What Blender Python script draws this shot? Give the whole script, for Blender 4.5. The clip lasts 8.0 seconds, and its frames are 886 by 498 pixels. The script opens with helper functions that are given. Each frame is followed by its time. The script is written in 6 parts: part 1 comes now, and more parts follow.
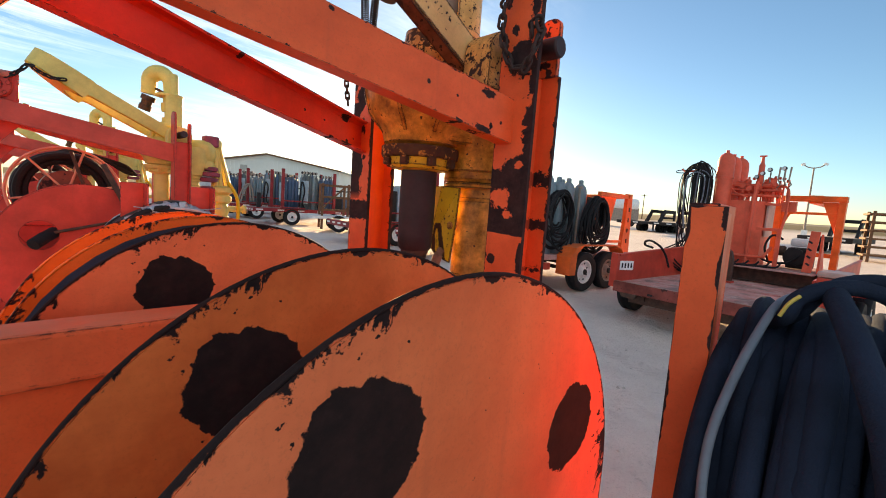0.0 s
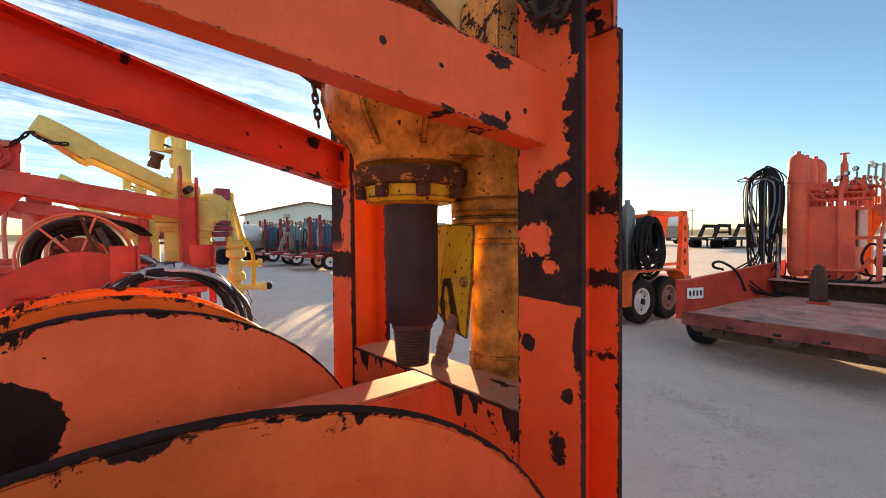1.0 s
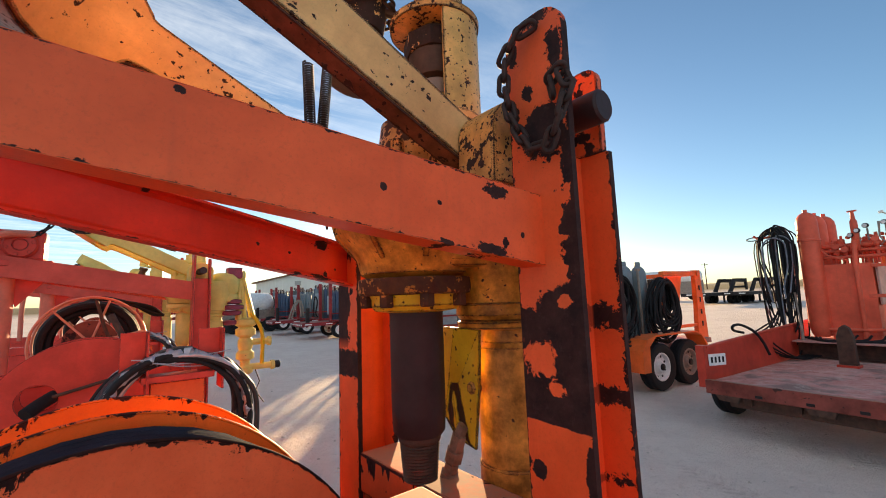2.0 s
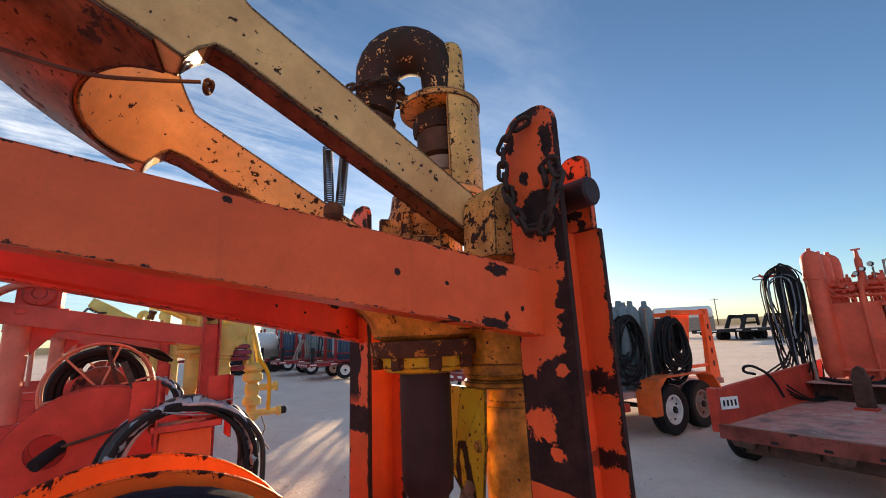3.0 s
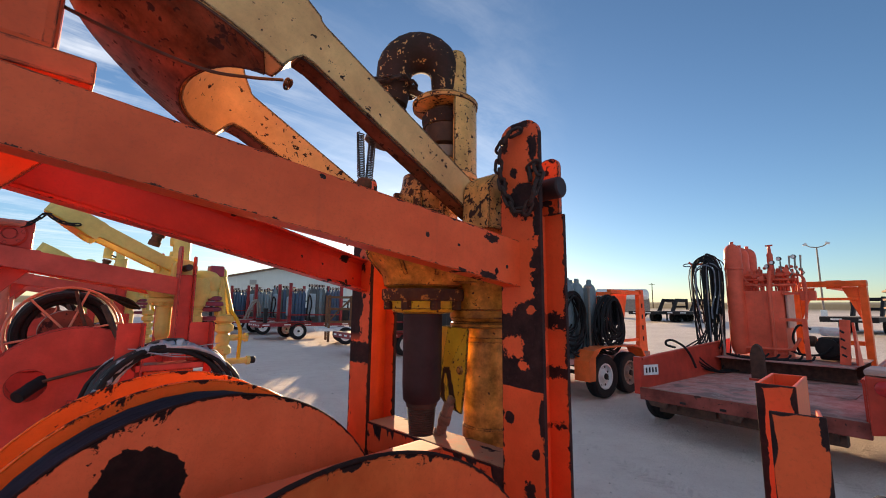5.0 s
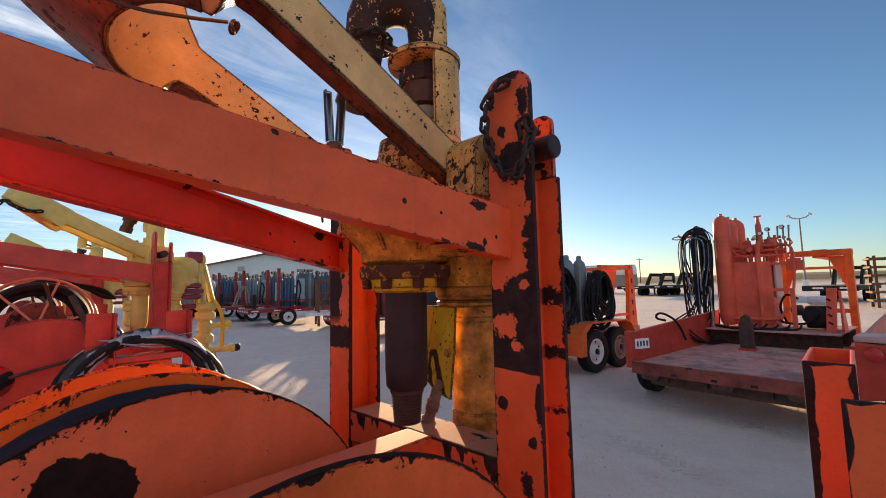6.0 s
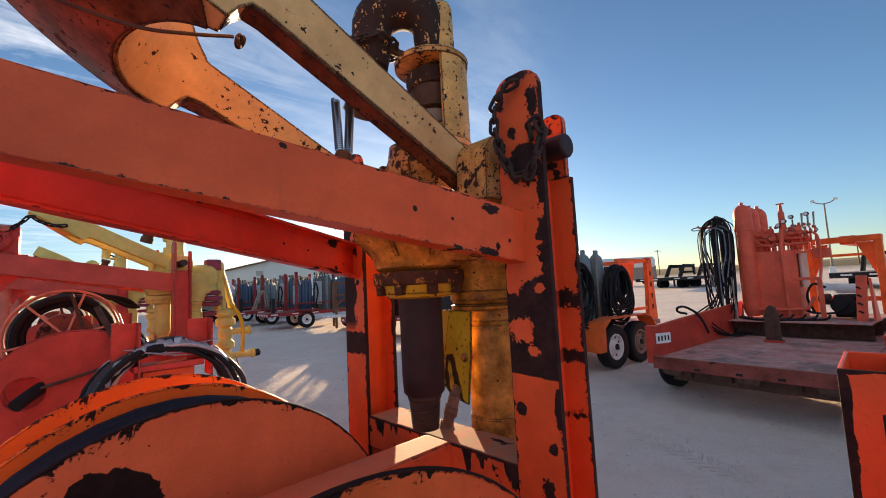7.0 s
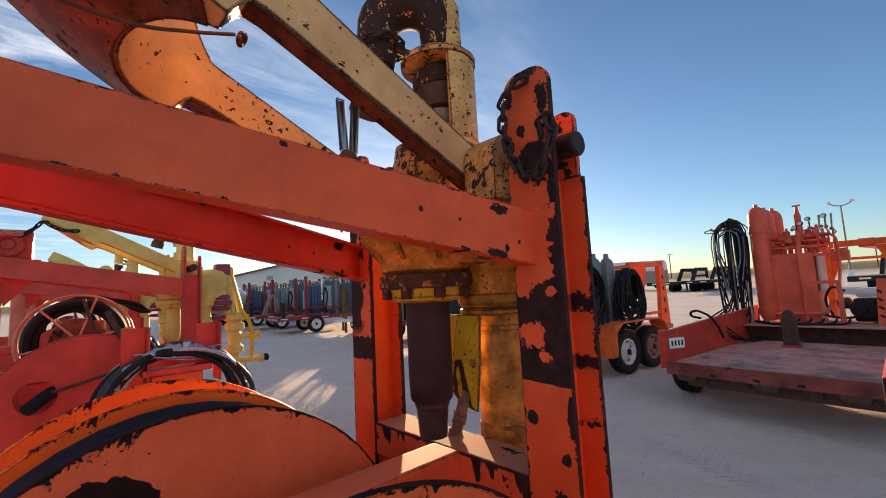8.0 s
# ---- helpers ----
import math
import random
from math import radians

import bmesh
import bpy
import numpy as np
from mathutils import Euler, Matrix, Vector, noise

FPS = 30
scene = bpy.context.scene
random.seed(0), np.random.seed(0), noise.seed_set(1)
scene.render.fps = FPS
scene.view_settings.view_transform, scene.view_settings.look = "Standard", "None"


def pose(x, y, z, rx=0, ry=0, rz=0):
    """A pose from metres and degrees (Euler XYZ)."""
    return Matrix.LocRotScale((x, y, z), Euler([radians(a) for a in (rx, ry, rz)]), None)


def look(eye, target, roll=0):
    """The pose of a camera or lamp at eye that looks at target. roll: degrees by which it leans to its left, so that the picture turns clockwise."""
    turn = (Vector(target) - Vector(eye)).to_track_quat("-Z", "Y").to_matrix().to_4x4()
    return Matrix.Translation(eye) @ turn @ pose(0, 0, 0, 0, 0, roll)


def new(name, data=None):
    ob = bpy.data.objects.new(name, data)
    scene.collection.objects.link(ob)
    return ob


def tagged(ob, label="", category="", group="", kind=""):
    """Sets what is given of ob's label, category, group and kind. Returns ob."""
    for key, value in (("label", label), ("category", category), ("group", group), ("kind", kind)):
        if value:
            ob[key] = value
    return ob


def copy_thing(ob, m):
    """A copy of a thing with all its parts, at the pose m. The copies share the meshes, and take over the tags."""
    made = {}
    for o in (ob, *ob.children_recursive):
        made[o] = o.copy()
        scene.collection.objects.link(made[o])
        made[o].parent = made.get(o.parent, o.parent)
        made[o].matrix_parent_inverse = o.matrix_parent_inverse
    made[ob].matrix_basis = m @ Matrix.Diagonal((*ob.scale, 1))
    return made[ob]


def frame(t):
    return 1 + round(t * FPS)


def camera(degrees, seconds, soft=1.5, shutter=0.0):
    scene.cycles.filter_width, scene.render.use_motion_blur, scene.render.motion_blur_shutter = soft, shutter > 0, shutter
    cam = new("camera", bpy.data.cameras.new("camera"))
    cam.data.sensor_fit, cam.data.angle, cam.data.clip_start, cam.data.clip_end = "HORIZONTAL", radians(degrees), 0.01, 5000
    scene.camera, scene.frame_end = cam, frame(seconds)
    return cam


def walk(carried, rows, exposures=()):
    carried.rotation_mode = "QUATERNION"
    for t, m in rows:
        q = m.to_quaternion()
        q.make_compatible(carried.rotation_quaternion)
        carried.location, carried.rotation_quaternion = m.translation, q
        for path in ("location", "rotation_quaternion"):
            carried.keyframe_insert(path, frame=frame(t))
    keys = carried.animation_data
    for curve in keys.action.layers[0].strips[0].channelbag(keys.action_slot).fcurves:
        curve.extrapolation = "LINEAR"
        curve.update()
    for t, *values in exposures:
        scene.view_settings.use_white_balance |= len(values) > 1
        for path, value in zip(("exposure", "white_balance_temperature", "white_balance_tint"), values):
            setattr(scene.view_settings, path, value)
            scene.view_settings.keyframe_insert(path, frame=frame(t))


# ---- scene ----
cam = camera(93.6, 8.0, soft=1.0)
EXPOSURE, SKY = 1.03, 0.091
PATH = [
    (0, (0.044, 0.03, 1.518), (-0.011, 2.019, 1.314), 4.1),
    (0.2, (0.065, 0.188, 1.554), (-0.029, 2.181, 1.417), 2.9),
    (0.4, (0.077, 0.336, 1.566), (-0.069, 2.329, 1.479), 1.5),
    (0.5, (0.083, 0.407, 1.568), (-0.077, 2.399, 1.498), 0.8),
    (1, (0.108, 0.614, 1.561), (-0.147, 2.597, 1.511), -0.5),
    (1.5, (0.108, 0.654, 1.552), (-0.176, 2.633, 1.574), -0.8),
    (2, (0.127, 0.604, 1.678), (-0.167, 2.567, 1.923), -2.1),
    (2.2, (0.133, 0.573, 1.713), (-0.162, 2.523, 2.046), -2.5),
    (3.5, (0.143, 0.487, 1.744), (-0.169, 2.417, 2.168), -2.4),
    (4, (0.145, 0.427, 1.718), (-0.132, 2.371, 2.096), -1.4),
    (4.2, (0.131, 0.363, 1.701), (-0.115, 2.313, 2.068), -0.9),
    (4.5, (0.077, 0.227, 1.692), (-0.11, 2.193, 2.012), -0.4),
    (4.7, (0.041, 0.141, 1.684), (-0.11, 2.112, 1.985), 0.4),
    (5.8, (0.036, 0.275, 1.664), (0.004, 2.265, 1.866), -0.8),
    (6, (0.052, 0.299, 1.663), (-0.007, 2.289, 1.85), -1.2),
    (6.5, (0.059, 0.302, 1.663), (-0.034, 2.292, 1.84), -2.2),
    (7, (0.057, 0.31, 1.684), (-0.072, 2.297, 1.865), -2.9),
    (7.5, (0.048, 0.331, 1.682), (-0.11, 2.315, 1.875), -3.2),
    (8, (0.059, 0.346, 1.681), (-0.112, 2.329, 1.885), -3.0),
]
walk(cam, [(t, look(eye, target, roll)) for t, eye, target, roll in PATH], exposures=[(0, EXPOSURE + 0.52, 7100, 8), (0.5, EXPOSURE + 0.53, 7100, 8), (1.5, EXPOSURE + 0.43, 7100, 8), (2.2, EXPOSURE + 0.30, 6900, 9), (3.3, EXPOSURE + 0.02, 6400, 12), (8, EXPOSURE - 0.04, 6400, 12)])

# ---- light ----
SUN_AZ, SUN_EL = radians(9), radians(7.5)      # degrees left of +y, above the horizon
SUN_DIR = Vector((-math.sin(SUN_AZ) * math.cos(SUN_EL), math.cos(SUN_AZ) * math.cos(SUN_EL), math.sin(SUN_EL)))


class Nodes:
    """Short hand for node trees."""

    def __init__(self, tree):
        self.tree = tree
        tree.nodes.clear()

    def add(self, kind):
        return self.tree.nodes.new(kind)

    def put(self, sock, value):
        if isinstance(value, bpy.types.NodeSocket):
            self.tree.links.new(value, sock)
        elif isinstance(value, (tuple, list)) and len(value) == 3 and sock.type == "RGBA":
            sock.default_value = (*value, 1)
        else:
            sock.default_value = value

    def math(self, op, a, b=0.0, c=0.0, clamp=False):
        n = self.add("ShaderNodeMath")
        n.operation, n.use_clamp = op, clamp
        for i, v in enumerate((a, b, c)):
            self.put(n.inputs[i], v)
        return n.outputs[0]

    def step(self, x, lo, hi):
        n = self.add("ShaderNodeMapRange")
        n.clamp = True
        for i, v in enumerate((x, lo, hi, 0.0, 1.0)):
            self.put(n.inputs[i], v)
        return n.outputs[0]

    def noise(self, vec, scale, detail=4.0, rough=0.6, distort=0.0):
        n = self.add("ShaderNodeTexNoise")
        self.put(n.inputs["Vector"], vec)
        for k, v in (("Scale", scale), ("Detail", detail), ("Roughness", rough), ("Distortion", distort)):
            self.put(n.inputs[k], v)
        return n.outputs[0]

    def mix(self, fac, a, b):
        n = self.add("ShaderNodeMix")
        n.data_type = "RGBA"
        self.put(n.inputs[0], fac)
        self.put(n.inputs[6], a)
        self.put(n.inputs[7], b)
        return n.outputs[2]

    def scaled(self, vec, x, y, z, dx=0.0, dy=0.0, dz=0.0):
        n = self.add("ShaderNodeMapping")
        self.put(n.inputs[0], vec)
        n.inputs[1].default_value = (dx, dy, dz)
        n.inputs[3].default_value = (x, y, z)
        return n.outputs[0]

    def split(self, vec):
        n = self.add("ShaderNodeSeparateXYZ")
        self.put(n.inputs[0], vec)
        return n.outputs

    def surface(self, colour, rough, metal=0.0, bump=None, strength=0.3, dist=0.002, spec=0.5):
        p = self.add("ShaderNodeBsdfPrincipled")
        self.put(p.inputs["Base Color"], colour)
        self.put(p.inputs["Roughness"], rough)
        self.put(p.inputs["Metallic"], metal)
        self.put(p.inputs["Specular IOR Level"], spec)
        if bump is not None:
            b = self.add("ShaderNodeBump")
            self.put(b.inputs["Strength"], strength)
            self.put(b.inputs["Distance"], dist)
            self.put(b.inputs["Height"], bump)
            self.put(p.inputs["Normal"], b.outputs[0])
        out = self.add("ShaderNodeOutputMaterial")
        self.tree.links.new(p.outputs[0], out.inputs[0])
        return p


world = bpy.data.worlds.new("evening_sky")
scene.world = world
world.use_nodes = True
k = Nodes(world.node_tree)
sky = k.add("ShaderNodeTexSky")
sky.sky_type, sky.sun_disc = "NISHITA", False
sky.sun_elevation, sky.sun_rotation = SUN_EL, -SUN_AZ
sky.altitude, sky.air_density, sky.dust_density, sky.ozone_density = 900.0, 1.0, 0.55, 2.8
ray_dir = k.add("ShaderNodeTexCoord").outputs["Generated"]
sx, sy, sz = k.split(ray_dir)
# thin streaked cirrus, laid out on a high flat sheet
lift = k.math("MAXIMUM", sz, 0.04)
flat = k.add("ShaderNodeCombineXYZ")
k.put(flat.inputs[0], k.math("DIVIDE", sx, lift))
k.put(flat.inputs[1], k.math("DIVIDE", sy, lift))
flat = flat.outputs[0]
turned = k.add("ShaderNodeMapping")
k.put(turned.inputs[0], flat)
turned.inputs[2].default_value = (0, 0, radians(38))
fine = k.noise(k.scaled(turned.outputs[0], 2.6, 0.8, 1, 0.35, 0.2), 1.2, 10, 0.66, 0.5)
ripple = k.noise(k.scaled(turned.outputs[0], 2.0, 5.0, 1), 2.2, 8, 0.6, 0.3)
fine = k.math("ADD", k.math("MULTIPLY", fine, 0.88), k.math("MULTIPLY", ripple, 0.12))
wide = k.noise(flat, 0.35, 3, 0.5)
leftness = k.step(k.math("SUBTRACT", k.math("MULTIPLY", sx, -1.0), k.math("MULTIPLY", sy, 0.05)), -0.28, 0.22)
# unseen veil added overhead and behind for fill light; off-sun side left clear
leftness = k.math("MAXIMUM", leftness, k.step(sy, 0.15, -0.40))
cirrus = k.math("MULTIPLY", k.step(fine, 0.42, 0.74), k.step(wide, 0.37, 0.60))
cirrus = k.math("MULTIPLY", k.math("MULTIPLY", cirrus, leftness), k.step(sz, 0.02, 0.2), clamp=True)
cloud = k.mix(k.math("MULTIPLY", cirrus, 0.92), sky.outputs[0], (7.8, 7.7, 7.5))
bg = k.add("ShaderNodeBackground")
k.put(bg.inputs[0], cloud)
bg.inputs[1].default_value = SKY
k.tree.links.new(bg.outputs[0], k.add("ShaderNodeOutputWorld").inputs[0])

sun = new("sun", bpy.data.lights.new("sun", "SUN"))
sun.data.energy, sun.data.angle, sun.data.color = 5.0, radians(0.8), (1.0, 0.69, 0.38)
sun.matrix_world = look((0, 0, 30), Vector((0, 0, 30)) - SUN_DIR)


# ---- materials ----
def material(name):
    m = bpy.data.materials.new(name)
    m.use_nodes = True
    return m, Nodes(m.node_tree)


def coords(k):
    return k.add("ShaderNodeTexCoord").outputs["Object"]


def edge_wear(k, radius, vec, amount):
    """1 along sharp edges, ragged by noise."""
    bev = k.add("ShaderNodeBevel")
    bev.samples = 6
    bev.inputs[0].default_value = radius
    geo = k.add("ShaderNodeNewGeometry")
    dot = k.add("ShaderNodeVectorMath")
    dot.operation = "DOT_PRODUCT"
    k.put(dot.inputs[0], bev.outputs[0])
    k.put(dot.inputs[1], geo.outputs["Normal"])
    sharp = k.math("SUBTRACT", 1.0, dot.outputs["Value"])
    ragged = k.noise(vec, 34.0, 4, 0.6)
    worn = k.step(k.math("ADD", k.math("MULTIPLY", sharp, amount), k.math("SUBTRACT", ragged, 0.60)), 0.0, 0.03)
    return k.math("MULTIPLY", worn, k.step(sharp, 0.004, 0.012))


RUST_DARK, RUST_MID = (0.018, 0.008, 0.010), (0.058, 0.024, 0.021)


def painted(name, colour, chips=0.74, spots=0.80, wear=3.0, fade=0.25, rough=0.42, mask=None, under=None, scale=1.0, dust=0.0, edge=0.009, tone=2.3, mid=None, fleck=0.45):
    """Old gloss paint on steel, chipped to rust. mask(k, vec) adds worn places of its own."""
    m, k = material(name)
    vec = coords(k)
    big = k.noise(vec, 6.0 * scale, 7, 0.62, 0.2)
    small = k.noise(vec, 30.0 * scale, 2, 0.4)
    worn = k.step(k.math("ADD", k.math("MULTIPLY", big, 0.85), k.math("MULTIPLY", small, 0.15)), chips, chips + 0.012)
    worn = k.math("MAXIMUM", worn, k.step(small, spots, spots + 0.02))
    if wear:
        worn = k.math("MAXIMUM", worn, edge_wear(k, edge, vec, wear))
    if mask:
        worn = k.math("MAXIMUM", worn, mask(k, vec))
    tones = k.noise(vec, tone * scale, 6, 0.65)
    pale = tuple(min(1, c * (1 + fade) + 0.03 * fade) for c in colour)
    deep = tuple(c * (1 - fade) for c in colour)
    paint = k.mix(k.step(tones, 0.35, 0.68), deep, pale)
    streak = k.noise(k.scaled(vec, 30, 30, 2.0), 1.0, 3, 0.6)
    paint = k.mix(k.math("MULTIPLY", k.step(streak, 0.55, 0.8), 0.25), paint, tuple(c * 0.55 + 0.02 for c in colour))
    grit = k.math("MULTIPLY", k.step(k.noise(vec, 150.0, 5, 0.75), 0.52, 0.72), 0.28)
    paint = k.mix(grit, paint, tuple(c * 0.45 + 0.01 for c in colour))
    if dust:
        geo = k.add("ShaderNodeNewGeometry")
        up = k.split(geo.outputs["Normal"])[2]
        lay = k.math("MULTIPLY", k.step(up, 0.5, 0.95), k.step(k.noise(vec, 7.0, 5, 0.65), 0.22, 0.55))
        paint = k.mix(k.math("MULTIPLY", lay, dust), paint, (0.38, 0.25, 0.155))
    steel = k.mix(k.step(k.noise(vec, 16.0, 7, 0.72), 0.40, 0.68), under or RUST_DARK, mid or RUST_MID)
    steel = k.mix(k.math("MULTIPLY", k.step(k.noise(vec, 70.0, 4, 0.7), 0.56, 0.70), fleck), steel, (0.075, 0.042, 0.040))
    col = k.mix(worn, paint, steel)
    r = k.math("ADD", rough, k.math("MULTIPLY", worn, 0.38))
    grain = k.noise(vec, 120.0, 3, 0.6)
    height = k.math("SUBTRACT", k.math("MULTIPLY", grain, 0.25), worn)
    k.surface(col, r, 0.0, height, 0.5, 0.0014, 0.28)
    return m


def plain(name, colour, rough=0.6, metal=0.0, vary=0.25, scale=8.0, bump=0.2, grain=90.0, spec=0.5):
    m, k = material(name)
    vec = coords(k)
    n = k.noise(vec, scale, 6, 0.62)
    col = k.mix(k.step(n, 0.3, 0.7), tuple(c * (1 - vary) for c in colour), tuple(min(1, c * (1 + vary)) for c in colour))
    k.surface(col, k.math("ADD", rough - 0.1, k.math("MULTIPLY", n, 0.2)), metal, k.noise(vec, grain, 3, 0.6), bump, 0.002, spec)
    return m


def worn_edge(k, vec, e, depth=0.003, bite=0.14):
    """1 within a ragged line along an edge; e is the distance from it."""
    n = k.math("MAXIMUM", k.math("SUBTRACT", k.noise(vec, 34.0, 6, 0.72), 0.52), 0.0)
    fine = k.math("MULTIPLY", k.math("SUBTRACT", k.noise(vec, 90.0, 2, 0.5), 0.5), 0.006)
    lim = k.math("ADD", k.math("ADD", k.math("MULTIPLY", n, bite), fine), depth)
    return k.step(k.math("SUBTRACT", e, lim), 0.0, -0.001)


def ring_spots(centres, radius, rim):
    """Worn round places on a reel flange (its centre is the origin, its axis y), a worn rim and flecks near it."""

    def mask(k, vec):
        x, y, z = k.split(vec)
        rag = k.math("SUBTRACT", k.noise(vec, 30.0, 5, 0.62), 0.5)
        lone = k.math("SUBTRACT", k.noise(vec, 4.5, 4, 0.6), 0.5)
        out = None
        for cx, cz, r in centres:
            dx, dz = k.math("SUBTRACT", x, cx), k.math("SUBTRACT", z, cz)
            d = k.math("SQRT", k.math("ADD", k.math("MULTIPLY", dx, dx), k.math("MULTIPLY", dz, dz)))
            d = k.math("ADD", d, k.math("ADD", k.math("MULTIPLY", rag, 0.045), k.math("MULTIPLY", lone, 0.05)))
            w = k.step(d, r, r - 0.002)
            out = w if out is None else k.math("MAXIMUM", out, w)
        d = k.math("SQRT", k.math("ADD", k.math("MULTIPLY", x, x), k.math("MULTIPLY", z, z)))
        saw = k.math("SUBTRACT", k.noise(vec, 48.0, 5, 0.65), 0.5)
        where = k.step(k.noise(vec, 3.4, 3, 0.5), 0.46, 0.70)
        blob = k.math("MULTIPLY", k.math("MAXIMUM", k.math("SUBTRACT", k.noise(vec, 15.0, 7, 0.7, 0.5), 0.50), 0.0), where)
        e = k.math("ADD", d, k.math("ADD", k.math("MULTIPLY", saw, 0.014), k.math("MULTIPLY", blob, 0.75)))
        w = k.step(e, radius - rim, radius - rim + 0.002)
        # single flecks, thick towards the rim
        fleck = k.step(k.math("ADD", k.noise(vec, 52.0, 3, 0.5), k.math("MULTIPLY", k.math("MULTIPLY", k.step(d, radius - 0.20, radius), where), 0.11)), 0.735, 0.742)
        w = k.math("MAXIMUM", w, fleck)
        return w if out is None else k.math("MAXIMUM", out, w)

    return mask


def blot(k, a, b, ca, cb, ra, rb, rag, amount=0.5):
    """1 inside a ragged oval about (ca, cb) with half axes ra and rb."""
    u, v = k.math("DIVIDE", k.math("SUBTRACT", a, ca), ra), k.math("DIVIDE", k.math("SUBTRACT", b, cb), rb)
    d = k.math("SQRT", k.math("ADD", k.math("MULTIPLY", u, u), k.math("MULTIPLY", v, v)))
    return k.step(k.math("ADD", d, k.math("MULTIPLY", rag, amount * 3)), 1.0, 0.96)


def union(k, parts):
    out = parts[0]
    for p in parts[1:]:
        out = k.math("MAXIMUM", out, p)
    return out


def beam_wear(k, vec):
    """Bare steel along the edges of the sloping channel, and a few lost flakes near its foot."""
    x, y, z = k.split(vec)
    up = k.math("ADD", k.math("SUBTRACT", z, 1.737), k.math("MULTIPLY", k.math("SUBTRACT", x, 0.022), 0.175))
    e = k.math("MINIMUM", up, k.math("SUBTRACT", 0.141, up))
    rag = k.math("SUBTRACT", k.noise(vec, 55.0, 6, 0.7), 0.5)
    line = k.math("MULTIPLY", worn_edge(k, vec, e, 0.0018, 0.045), k.step(e, 0.0006, 0.0012))
    flakes = [blot(k, x, up, cx, cu, rx, ru, rag, 0.9) for cx, cu, rx, ru in ((-0.10, 0.010, 0.034, 0.010), (-0.07, 0.026, 0.007, 0.011), (-0.085, 0.120, 0.026, 0.013), (-0.19, 0.004, 0.012, 0.006), (-0.58, 0.131, 0.009, 0.007), (-0.30, 0.072, 0.005, 0.006), (-0.20, 0.070, 0.005, 0.005), (-0.03, 0.05, 0.004, 0.006))]
    return union(k, [line] + flakes)


def drip_wear(k, vec):
    """Rust that has run down from the upper edges of the cross member and spine."""
    x, y, z = k.split(vec)
    n = k.math("MAXIMUM", k.math("SUBTRACT", k.noise(k.scaled(vec, 26, 26, 5), 1.0, 3, 0.5), 0.50), 0.0)
    down = k.math("SUBTRACT", 1.2, z)
    run = k.step(k.math("SUBTRACT", down, k.math("ADD", k.math("MULTIPLY", n, 0.36), 0.010)), 0.0, -0.003)
    return k.math("MULTIPLY", run, k.step(down, 0.002, 0.004))


